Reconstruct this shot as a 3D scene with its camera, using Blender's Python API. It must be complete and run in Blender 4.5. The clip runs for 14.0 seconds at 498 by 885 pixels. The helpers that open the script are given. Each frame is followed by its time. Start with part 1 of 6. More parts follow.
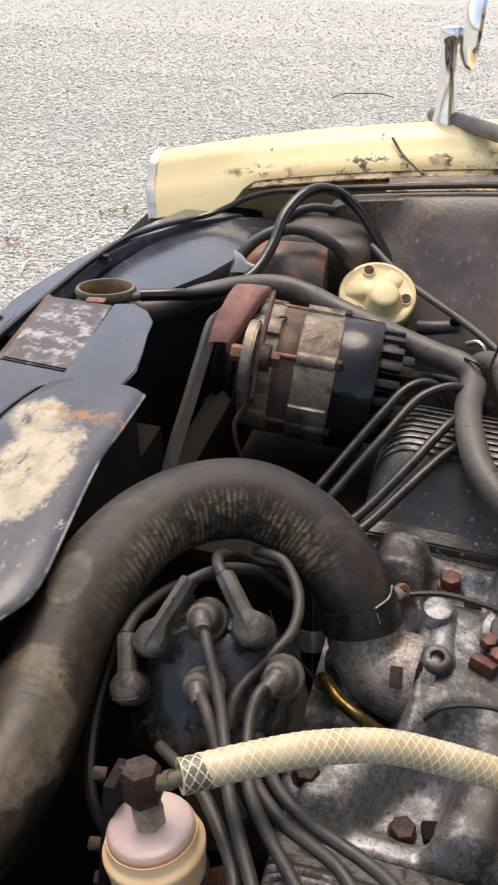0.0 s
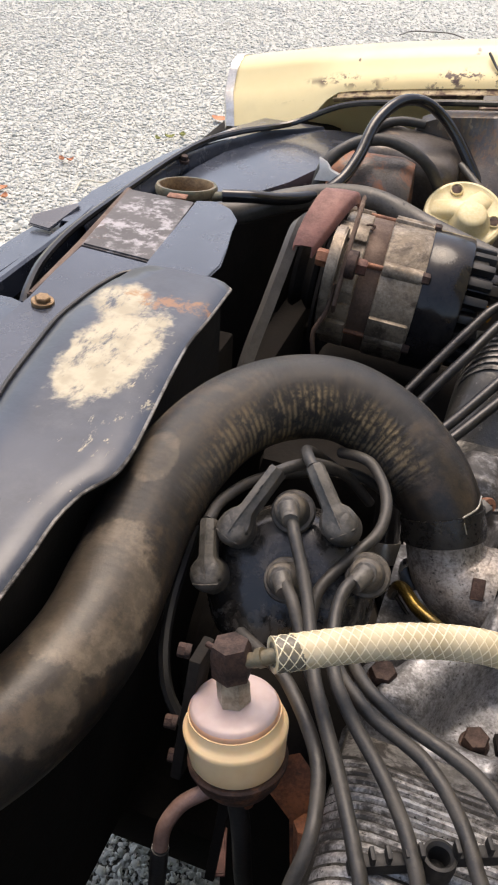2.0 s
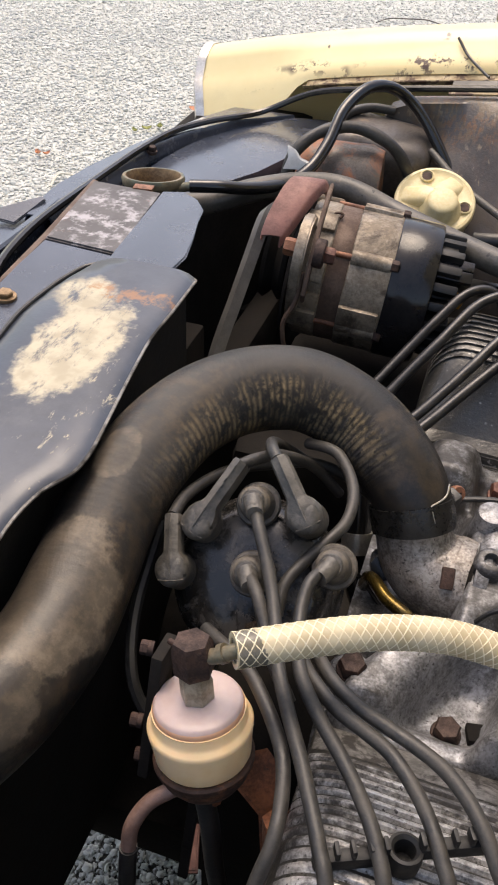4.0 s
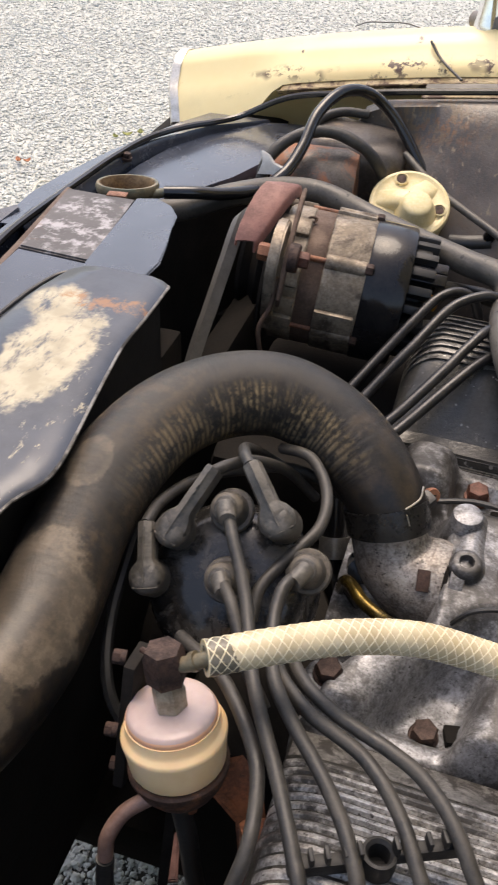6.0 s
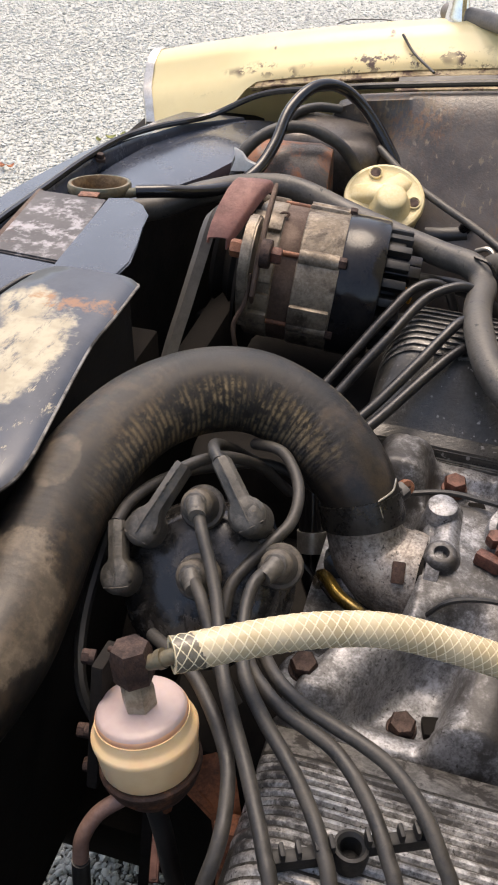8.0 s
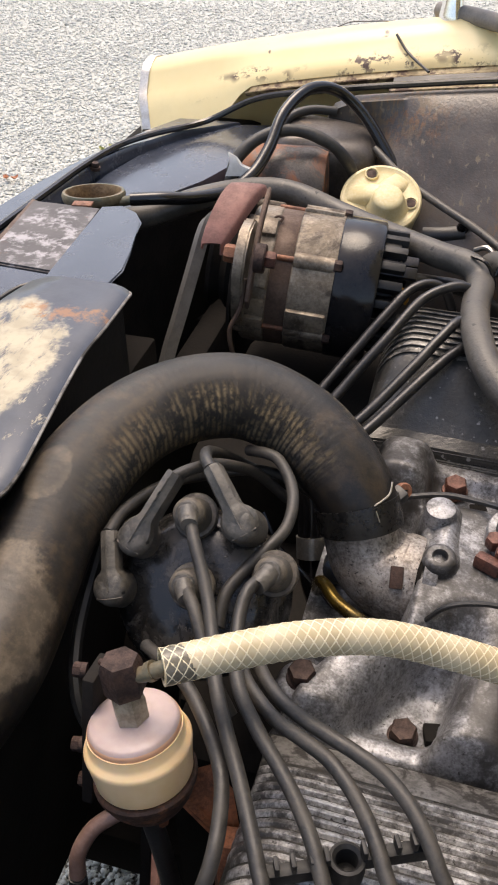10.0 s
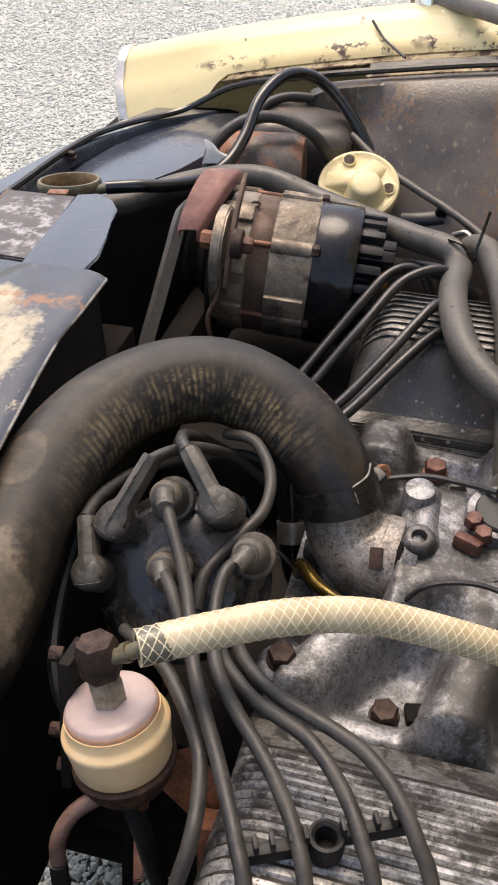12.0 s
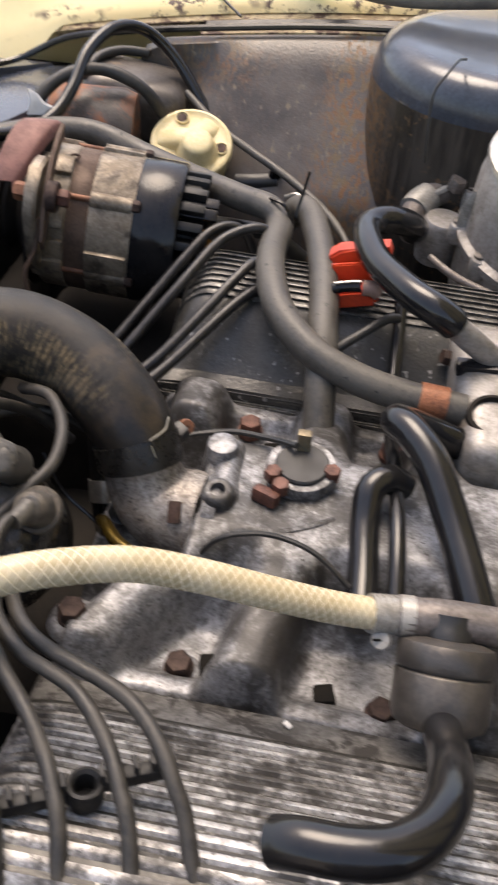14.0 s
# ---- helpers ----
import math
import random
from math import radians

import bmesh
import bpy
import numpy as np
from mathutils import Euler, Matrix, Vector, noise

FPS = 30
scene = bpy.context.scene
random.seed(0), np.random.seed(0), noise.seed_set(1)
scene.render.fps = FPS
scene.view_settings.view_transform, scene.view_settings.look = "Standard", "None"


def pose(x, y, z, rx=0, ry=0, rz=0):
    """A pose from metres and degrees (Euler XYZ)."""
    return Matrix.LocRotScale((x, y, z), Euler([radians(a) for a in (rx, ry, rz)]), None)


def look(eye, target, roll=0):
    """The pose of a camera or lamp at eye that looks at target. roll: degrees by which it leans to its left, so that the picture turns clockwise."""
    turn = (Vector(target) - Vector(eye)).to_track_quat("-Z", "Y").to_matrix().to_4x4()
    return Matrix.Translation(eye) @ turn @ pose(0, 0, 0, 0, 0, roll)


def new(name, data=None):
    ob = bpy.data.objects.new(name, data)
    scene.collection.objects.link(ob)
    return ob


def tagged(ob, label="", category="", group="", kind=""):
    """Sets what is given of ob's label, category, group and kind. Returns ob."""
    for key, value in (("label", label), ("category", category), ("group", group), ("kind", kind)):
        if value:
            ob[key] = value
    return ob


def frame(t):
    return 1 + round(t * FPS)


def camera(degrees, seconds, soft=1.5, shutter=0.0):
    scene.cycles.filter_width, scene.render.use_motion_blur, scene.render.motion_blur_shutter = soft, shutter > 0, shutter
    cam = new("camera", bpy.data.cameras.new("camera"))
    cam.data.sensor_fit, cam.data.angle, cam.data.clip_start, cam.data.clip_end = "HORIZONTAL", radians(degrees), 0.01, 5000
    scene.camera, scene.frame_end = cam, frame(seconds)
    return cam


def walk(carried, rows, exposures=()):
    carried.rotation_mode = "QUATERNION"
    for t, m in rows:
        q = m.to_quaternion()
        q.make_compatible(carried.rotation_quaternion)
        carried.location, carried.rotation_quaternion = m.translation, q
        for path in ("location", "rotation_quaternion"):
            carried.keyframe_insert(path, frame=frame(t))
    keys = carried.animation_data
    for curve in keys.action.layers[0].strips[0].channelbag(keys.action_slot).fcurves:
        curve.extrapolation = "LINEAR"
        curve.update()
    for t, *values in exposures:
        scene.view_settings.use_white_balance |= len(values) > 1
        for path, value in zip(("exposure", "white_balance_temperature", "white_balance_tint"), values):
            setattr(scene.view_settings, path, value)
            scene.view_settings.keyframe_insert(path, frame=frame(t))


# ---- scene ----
cam = camera(32.4, 14.0, soft=2.0, shutter=0.5)
METRES, EYE, TILT, LEAN, TURN = 0.24, 1.24, -35.0, 0.0, 0.0
ROWS = [
    (0.0, 0.0, 0.0, 0.0, 0.0, 0.0, -0.0),
    (0.5, -0.0639, 0.0094, 0.004, 0.95, 0.18, -1.9),
    (1.0, -0.1256, 0.0392, -0.0873, 2.04, -1.86, -3.52),
    (1.5, -0.1766, 0.0477, -0.1225, 2.43, -2.96, -5.14),
    (2.0, -0.1544, 0.0704, -0.1479, 2.08, -3.6, -4.25),
    (2.5, -0.1267, 0.0856, -0.1392, 1.41, -3.95, -3.63),
    (3.0, -0.0894, 0.0914, -0.151, 1.01, -4.03, -3.24),
    (5.5, -0.1166, 0.1073, -0.1323, 1.49, -4.15, -2.86),
    (6.0, -0.0611, 0.0997, -0.1378, 0.34, -3.79, -2.15),
    (6.5, -0.0292, 0.0868, -0.1158, -0.32, -3.57, -1.32),
    (7.0, -0.0373, 0.0956, -0.1242, -0.2, -3.86, -1.13),
    (7.5, -0.0287, 0.0973, -0.1465, -0.3, -3.98, -1.18),
    (8.0, 0.0009, 0.1091, -0.1495, -0.07, -3.73, -0.64),
    (10.5, 0.0744, 0.1283, -0.1556, 0.4, -3.33, 1.32),
    (11.0, 0.0999, 0.1268, -0.1745, -0.26, -3.15, 1.98),
    (11.5, 0.0804, 0.1239, -0.1514, -0.22, -3.19, 1.93),
    (12.0, 0.0744, 0.139, -0.1802, -0.18, -3.69, 1.61),
    (12.5, 0.0939, 0.1318, -0.1811, -0.72, -3.48, 1.63),
    (13.0, 0.1358, 0.1435, -0.1833, -1.73, -3.72, 2.18),
    (13.5, 0.2178, 0.1558, -0.1967, -3.69, -4.36, 3.32),
    (14.0, 0.2941, 0.1398, -0.2364, -7.74, -5.66, 1.4),
]
walk(cam, [(t, pose(0, 0, EYE, 0, 0, 16) @ pose(0, 0, 0, TILT, LEAN, TURN) @ pose(METRES * x, METRES * y, METRES * z, 90 + pitch, roll, yaw)) for t, x, y, z, yaw, pitch, roll in ROWS], exposures=[(0.0, 1.08, 7500, 14), (1.0, 1.22, 7500, 14), (13.1, 1.22, 7500, 14), (13.5, 1.68, 7500, 14), (14.0, 1.32, 7500, 14)])

# ---- world and light ----
world = bpy.data.worlds.new("sky")
scene.world = world
world.use_nodes = True
wn = world.node_tree
sky = wn.nodes.new("ShaderNodeTexSky")
sky.sky_type = 'NISHITA'
sky.sun_disc = False
sky.sun_elevation = radians(68)
sky.dust_density, sky.ozone_density = 3.0, 0.7
sky.sun_rotation = radians(-29)
wn.links.new(sky.outputs[0], wn.nodes["Background"].inputs[0])
wn.nodes["Background"].inputs[1].default_value = 0.15
sun_data = bpy.data.lights.new("sun", 'SUN')
sun_data.energy, sun_data.angle, sun_data.color = 0.9, radians(35), (1.0, 0.97, 0.93)
sun = new("sun", sun_data)
sun.matrix_world = look((-0.5, 0.9, 2.6), (0, 0, 0))


# ---- materials ----
class Nodes:
    """Small wrapper to write node trees briefly."""

    def __init__(self, name):
        self.m = bpy.data.materials.new(name)
        self.m.use_nodes = True
        self.t = self.m.node_tree
        self.b = self.t.nodes["Principled BSDF"]
        self.co = self.t.nodes.new("ShaderNodeTexCoord").outputs["Object"]

    def link(self, a, b):
        self.t.links.new(a, b)

    def put(self, sock, v):
        if isinstance(v, bpy.types.NodeSocket):
            self.link(v, sock)
        elif isinstance(v, tuple) and len(v) == 3 and sock.type == 'RGBA':
            sock.default_value = (*v, 1)
        else:
            sock.default_value = v

    def noise(self, scale, detail=5, rough=0.6, co=None, dist=0.0):
        n = self.t.nodes.new("ShaderNodeTexNoise")
        self.link(co or self.co, n.inputs["Vector"])
        n.inputs["Scale"].default_value, n.inputs["Detail"].default_value = scale, detail
        n.inputs["Roughness"].default_value, n.inputs["Distortion"].default_value = rough, dist
        return n.outputs["Fac"]

    def voronoi(self, scale, out="Distance", feature='F1', co=None):
        n = self.t.nodes.new("ShaderNodeTexVoronoi")
        n.feature = feature
        self.link(co or self.co, n.inputs["Vector"])
        n.inputs["Scale"].default_value = scale
        return n.outputs[out]

    def ramp(self, fac, a, b):
        n = self.t.nodes.new("ShaderNodeMapRange")
        n.interpolation_type = 'SMOOTHSTEP'
        self.link(fac, n.inputs[0])
        n.inputs[1].default_value, n.inputs[2].default_value = a, b
        return n.outputs[0]

    def mix(self, fac, a, b):
        n = self.t.nodes.new("ShaderNodeMix")
        n.data_type = 'RGBA'
        self.put(n.inputs[0], fac)
        self.put(n.inputs[6], a)
        self.put(n.inputs[7], b)
        return n.outputs[2]

    def math(self, op, a, b=0.0, c=0.0):
        n = self.t.nodes.new("ShaderNodeMath")
        n.operation = op
        for i, v in enumerate((a, b, c)):
            self.put(n.inputs[i], v)
        return n.outputs[0]

    def bump(self, height, strength=0.3, dist=0.001):
        n = self.t.nodes.new("ShaderNodeBump")
        n.inputs["Strength"].default_value, n.inputs["Distance"].default_value = strength, dist
        self.link(height, n.inputs["Height"])
        if self.b.inputs["Normal"].links:
            self.link(self.b.inputs["Normal"].links[0].from_socket, n.inputs["Normal"])
        self.link(n.outputs[0], self.b.inputs["Normal"])

    def place(self):
        g = self.t.nodes.new("ShaderNodeNewGeometry")
        return g.outputs["Position"]

    def uv(self):
        n = self.t.nodes.new("ShaderNodeUVMap")
        s = self.t.nodes.new("ShaderNodeSeparateXYZ")
        self.link(n.outputs[0], s.inputs[0])
        return n.outputs[0], s.outputs[0], s.outputs[1]

    def blob(self, centre, size, ragged=0.5, scale=40.0, soft=0.15):
        """A ragged patch round a place of the world, 1 inside."""
        m = self.t.nodes.new("ShaderNodeMapping")
        m.vector_type = 'TEXTURE'
        self.link(self.place(), m.inputs[0])
        m.inputs["Location"].default_value, m.inputs["Scale"].default_value = centre, size
        v = self.t.nodes.new("ShaderNodeVectorMath")
        v.operation = 'LENGTH'
        self.link(m.outputs[0], v.inputs[0])
        n = self.noise(scale, 6, 0.65, self.place())
        d = self.math('ADD', v.outputs["Value"], self.math('MULTIPLY', self.math('SUBTRACT', n, 0.5), ragged * 3))
        return self.ramp(d, 1.0 + soft, 1.0 - soft)

    def set(self, **kw):
        names = dict(color="Base Color", rough="Roughness", metal="Metallic", spec="Specular IOR Level", coat="Coat Weight",
                     coat_rough="Coat Roughness", trans="Transmission Weight", sub="Subsurface Weight", ior="IOR")
        for k, v in kw.items():
            self.put(self.b.inputs[names[k]], v)
        return self


def surf(name, c1, c2, rough=(0.4, 0.7), metal=0.0, scale=25.0, grain=300.0, bump=0.3, dirt=None, dirt_at=(0.5, 0.65), dirt_scale=18.0, speck=None):
    """A worn surface: two tones at two scales, dirt in patches and fine relief."""
    n = Nodes(name)
    big, fine = n.noise(scale, 6, 0.65), n.noise(grain, 3, 0.6)
    fac = n.ramp(n.math('ADD', n.math('MULTIPLY', big, 0.7), n.math('MULTIPLY', fine, 0.3)), 0.38, 0.62)
    col = n.mix(fac, c1, c2)
    r = n.math('MULTIPLY_ADD', fac, rough[1] - rough[0], rough[0])
    met = metal
    if dirt:
        mask = n.ramp(n.noise(dirt_scale, 8, 0.7, dist=0.4), *dirt_at)
        col = n.mix(mask, col, dirt)
        r = n.math('MAXIMUM', r, n.math('MULTIPLY', mask, 0.75))
        if metal:
            met = n.math('MULTIPLY', n.math('SUBTRACT', 1.0, mask), metal)
    if speck:
        sp = n.ramp(n.noise(160, 2, 0.5), 0.66, 0.72)
        col = n.mix(sp, col, speck)
    n.set(color=col, rough=r, metal=met)
    n.bump(fine, bump, 0.0006)
    n.bump(big, bump * 0.6, 0.003)
    return n.m


GRIME = (0.022, 0.019, 0.016)


def cast_alloy(name, light, dark, grime_at, pits=0.62, metal=0.75, rough=0.30):
    """Sand-cast alloy: fine sparkling grain, dark pits and oily grime in ragged patches."""
    n = Nodes(name)
    big, mid, grain = n.noise(22, 7, 0.7), n.noise(130, 6, 0.75), n.noise(620, 2, 0.5)
    tone = n.math('ADD', n.math('MULTIPLY', big, 0.36), n.math('ADD', n.math('MULTIPLY', mid, 0.40), n.math('MULTIPLY', grain, 0.24)))
    col = n.mix(n.ramp(tone, 0.40, 0.60), light, dark)
    grime = n.ramp(n.math('ADD', n.math('MULTIPLY', n.noise(17, 9, 0.72, dist=0.3), 0.78), n.math('MULTIPLY', n.noise(190, 5, 0.7), 0.22)), *grime_at)
    pit = n.ramp(n.noise(330, 4, 0.65), pits, pits + 0.06)
    soil = n.math('MAXIMUM', grime, pit)
    col = n.mix(n.math('MULTIPLY', soil, 0.9), col, GRIME)
    n.set(color=col, metal=n.math('MULTIPLY', n.math('SUBTRACT', 1.0, n.math('MULTIPLY', soil, 0.8)), metal), rough=n.math('MULTIPLY_ADD', mid, 0.3, rough))
    n.bump(grain, 0.25, 0.0004)
    n.bump(mid, 0.35, 0.0008)
    n.bump(big, 0.35, 0.003)
    return n.m


alu = cast_alloy("cast_aluminium_oily", (0.33, 0.332, 0.342), (0.110, 0.108, 0.108), (0.43, 0.565), 0.61, 0.5, 0.32)
alu_worn = cast_alloy("worn_bright_aluminium", (0.60, 0.585, 0.565), (0.20, 0.19, 0.180), (0.455, 0.560), 0.59, 0.5, 0.30)
elbow_alu = cast_alloy("stained_elbow_aluminium", (0.42, 0.385, 0.345), (0.145, 0.122, 0.104), (0.50, 0.62), 0.60, 0.5, 0.36)
alu_dirty = surf("cast_aluminium_dirty", (0.32, 0.30, 0.27), (0.17, 0.155, 0.135), (0.42, 0.65), 0.55, 45, 420, 0.5, GRIME, (0.46, 0.62), 26)
alu_alt = surf("alternator_aluminium", (0.33, 0.275, 0.21), (0.17, 0.135, 0.098), (0.40, 0.6), 0.45, 42, 400, 0.4, (0.05, 0.035, 0.022), (0.48, 0.64), 26)
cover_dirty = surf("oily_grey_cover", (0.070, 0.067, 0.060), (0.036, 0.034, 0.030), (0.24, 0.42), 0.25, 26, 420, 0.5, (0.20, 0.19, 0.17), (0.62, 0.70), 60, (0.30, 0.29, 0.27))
rib_grimy = surf("grimy_rib_alloy", (0.23, 0.22, 0.205), (0.10, 0.095, 0.086), (0.35, 0.55), 0.45, 60, 420, 0.5, GRIME, (0.47, 0.60), 45)
rusty_cream = surf("rusty_cream_gutter", (0.40, 0.31, 0.165), (0.22, 0.15, 0.07), (0.45, 0.7), 0.0, 30, 300, 0.4, (0.07, 0.035, 0.02), (0.50, 0.58), 45)
tee_metal = surf("pinkish_grey_metal", (0.185, 0.160, 0.145), (0.105, 0.090, 0.080), (0.4, 0.6), 0.3, 50, 400, 0.3)
bolt_rusty = surf("rusty_bolt", (0.060, 0.030, 0.020), (0.024, 0.014, 0.011), (0.58, 0.85), 0.2, 90, 600, 0.6)
bracket_red = surf("red_oxide_steel", (0.22, 0.095, 0.075), (0.15, 0.07, 0.058), (0.5, 0.7), 0.1, 50, 500, 0.35, (0.05, 0.03, 0.025), (0.60, 0.72), 50)
stator_rust = surf("rusty_stator", (0.13, 0.085, 0.06), (0.08, 0.05, 0.037), (0.55, 0.75), 0.3, 40, 500, 0.4)
bolt_red = surf("dark_red_rust", (0.135, 0.050, 0.032), (0.065, 0.028, 0.020), (0.45, 0.7), 0.2, 90, 600, 0.6)
bolt_orange = surf("fresh_rust_bolt", (0.26, 0.105, 0.050), (0.12, 0.052, 0.032), (0.45, 0.7), 0.2, 90, 600, 0.6)
plastic_black = surf("black_plastic", (0.008, 0.008, 0.009), (0.015, 0.014, 0.014), (0.11, 0.19), 0.0, 40, 300, 0.12)
rubber = surf("black_rubber", (0.015, 0.015, 0.015), (0.030, 0.029, 0.027), (0.36, 0.52), 0.0, 30, 500, 0.25)
rubber_shiny = surf("shiny_black_rubber", (0.008, 0.008, 0.009), (0.014, 0.0135, 0.0135), (0.13, 0.22), 0.0, 30, 300, 0.08)
far_lead = surf("black_lead_sheath", (0.010, 0.010, 0.011), (0.022, 0.021, 0.021), (0.28, 0.42), 0.0, 60, 500, 0.15)
lead_rubber = surf("dusty_cable_sheath", (0.020, 0.019, 0.0175), (0.048, 0.043, 0.036), (0.44, 0.60), 0.0, 60, 500, 0.25, (0.085, 0.075, 0.060), (0.62, 0.76), 70)
boot_rubber = surf("dusty_rubber_boot", (0.040, 0.037, 0.032), (0.105, 0.095, 0.080), (0.36, 0.55), 0.0, 70, 500, 0.35, (0.15, 0.13, 0.10), (0.60, 0.76), 90, (0.004, 0.004, 0.004))
comb_plastic = surf("dull_black_plastic", (0.005, 0.005, 0.005), (0.010, 0.0095, 0.009), (0.5, 0.7), 0.0, 60, 400, 0.2)
wing_hose = surf("weathered_grey_hose", (0.12, 0.11, 0.10), (0.20, 0.18, 0.155), (0.45, 0.65), 0.0, 35, 400, 0.3)
# blue-black paint made lighter than dark_paint to carry the turret's sky sheen
turret_paint = surf("sheen_lifted_blue_black_paint", (0.060, 0.070, 0.088), (0.036, 0.042, 0.054), (0.10, 0.24), 0.0, 12, 300, 0.12)
dusty_ring = surf("dusty_ring_rubber", (0.13, 0.110, 0.085), (0.055, 0.048, 0.040), (0.5, 0.7), 0.0, 80, 500, 0.3)
hose_grey = surf("grey_heater_hose", (0.052, 0.047, 0.040), (0.096, 0.087, 0.073), (0.40, 0.58), 0.0, 35, 400, 0.35, (0.15, 0.125, 0.095), (0.64, 0.76), 40, (0.012, 0.011, 0.010))
plastic_black.node_tree.nodes["Principled BSDF"].inputs["Specular IOR Level"].default_value = 0.32
# near-black that paints the shade of holes, slots and the joint line
shade_black = surf("painted_recess_shade", (0.008, 0.0075, 0.007), (0.014, 0.012, 0.010), (0.85, 0.95))
shade_black.node_tree.nodes["Principled BSDF"].inputs["Specular IOR Level"].default_value = 0.1
valve_metal = surf("dull_dark_steel", (0.075, 0.068, 0.062), (0.13, 0.115, 0.10), (0.35, 0.55), 0.5, 40, 400, 0.25, (0.15, 0.07, 0.04), (0.62, 0.74), 40)
dark_engine = surf("grimy_engine_iron", (0.0100, 0.0088, 0.0076), (0.0210, 0.0178, 0.0148), (0.75, 0.9), 0.0, 30, 300, 0.5)
dark_engine.node_tree.nodes["Principled BSDF"].inputs["Specular IOR Level"].default_value = 0.15
cream_plastic = surf("yellowed_plastic", (0.70, 0.60, 0.36), (0.62, 0.50, 0.25), (0.35, 0.5), 0.0, 30, 400, 0.15, (0.30, 0.22, 0.10), (0.64, 0.76), 40)
chrome = surf("chrome", (0.85, 0.85, 0.86), (0.75, 0.75, 0.76), (0.06, 0.14), 1.0, 40, 400, 0.03)
pale_clip = surf("pale_worn_clip", (0.40, 0.38, 0.34), (0.22, 0.205, 0.18), (0.25, 0.4), 0.15, 80, 600, 0.2)
bracket_rust = surf("orange_rusty_steel", (0.34, 0.125, 0.055), (0.13, 0.050, 0.027), (0.42, 0.7), 0.1, 55, 500, 0.6, (0.06, 0.026, 0.017), (0.54, 0.68), 50)
zinc = surf("zinc_clip", (0.62, 0.60, 0.55), (0.42, 0.40, 0.36), (0.28, 0.45), 0.9, 80, 600, 0.2)
union_metal = surf("pale_union_metal", (0.40, 0.355, 0.27), (0.20, 0.165, 0.115), (0.35, 0.55), 0.4, 60, 500, 0.3, (0.10, 0.07, 0.04), (0.55, 0.68), 50)
brass = surf("old_brass", (0.22, 0.175, 0.11), (0.12, 0.098, 0.06), (0.42, 0.62), 0.5, 60, 500, 0.3, (0.095, 0.105, 0.075), (0.47, 0.60), 40)
clip_black = surf("oily_black_steel", (0.012, 0.0115, 0.011), (0.026, 0.024, 0.021), (0.22, 0.42), 0.3, 50, 400, 0.3)
cup_rust = surf("thick_brown_rust", (0.075, 0.036, 0.022), (0.035, 0.018, 0.012), (0.55, 0.8), 0.1, 60, 500, 0.6, (0.22, 0.085, 0.035), (0.56, 0.68), 45)
can_rust = surf("grey_rusty_can", (0.105, 0.090, 0.078), (0.055, 0.045, 0.038), (0.4, 0.65), 0.25, 35, 500, 0.4, (0.25, 0.095, 0.042), (0.45, 0.60), 24)
box_metal = surf("weathered_grey_brown_metal", (0.115, 0.100, 0.088), (0.060, 0.050, 0.042), (0.28, 0.5), 0.2, 22, 400, 0.3, (0.20, 0.14, 0.09), (0.60, 0.72), 40)
lining_brass = surf("brown_brass_lining", (0.26, 0.165, 0.080), (0.12, 0.072, 0.036), (0.4, 0.6), 0.4, 60, 500, 0.3)
copper = surf("brown_copper", (0.22, 0.13, 0.10), (0.30, 0.19, 0.15), (0.45, 0.65), 0.3, 50, 500, 0.3)
yellow_metal = surf("yellow_passivated_pipe", (0.17, 0.112, 0.024), (0.06, 0.042, 0.014), (0.16, 0.28), 0.8, 40, 400, 0.15)
red_plastic = surf("red_clip_plastic", (0.62, 0.060, 0.018), (0.48, 0.040, 0.014), (0.3, 0.45), 0.0, 30, 300, 0.1)
white_tag = surf("white_tag", (0.75, 0.73, 0.70), (0.60, 0.58, 0.55), (0.3, 0.5), 0.0, 60, 300, 0.1)
orange_wire = surf("orange_wire", (0.55, 0.24, 0.03), (0.45, 0.19, 0.03), (0.35, 0.5))
cap_dark = surf("dull_dark_cap", (0.020, 0.020, 0.020), (0.036, 0.034, 0.031), (0.5, 0.7), 0.0, 60, 400, 0.2)
# grey patches are dust, strengthened to paint the cap's grey highlight
cap_plastic = surf("dusty_highlit_black_cap", (0.008, 0.0078, 0.0074), (0.018, 0.0165, 0.015), (0.15, 0.30), 0.0, 30, 300, 0.2, (0.068, 0.060, 0.052), (0.47, 0.72), 50)
belt_rubber = surf("fan_belt_rubber", (0.065, 0.062, 0.058), (0.10, 0.095, 0.088), (0.5, 0.7), 0.0, 60, 500, 0.3)
carb_alu = surf("pale_cast_alloy", (0.36, 0.34, 0.32), (0.21, 0.195, 0.178), (0.40, 0.6), 0.4, 40, 400, 0.4, (0.10, 0.08, 0.06), (0.53, 0.66), 22)


def paint_dark():
    n = Nodes("blue_black_paint")
    big, fine = n.noise(14, 6, 0.65), n.noise(260, 3)
    col = n.mix(n.ramp(big, 0.35, 0.65), (0.020, 0.025, 0.036), (0.040, 0.047, 0.063))
    dust = n.ramp(n.noise(45, 8, 0.75), 0.55, 0.75)
    col = n.mix(n.math('MULTIPLY', dust, 0.2), col, (0.12, 0.115, 0.11))
    rust = n.ramp(n.noise(9, 9, 0.75, dist=0.6), 0.66, 0.72)
    col = n.mix(rust, col, (0.13, 0.06, 0.035))
    n.set(color=col, rough=n.math('MULTIPLY_ADD', dust, 0.3, 0.26), spec=0.55, coat=0.35, coat_rough=0.12)
    n.bump(fine, 0.06, 0.0005)
    n.bump(big, 0.10, 0.004)
    return n.m


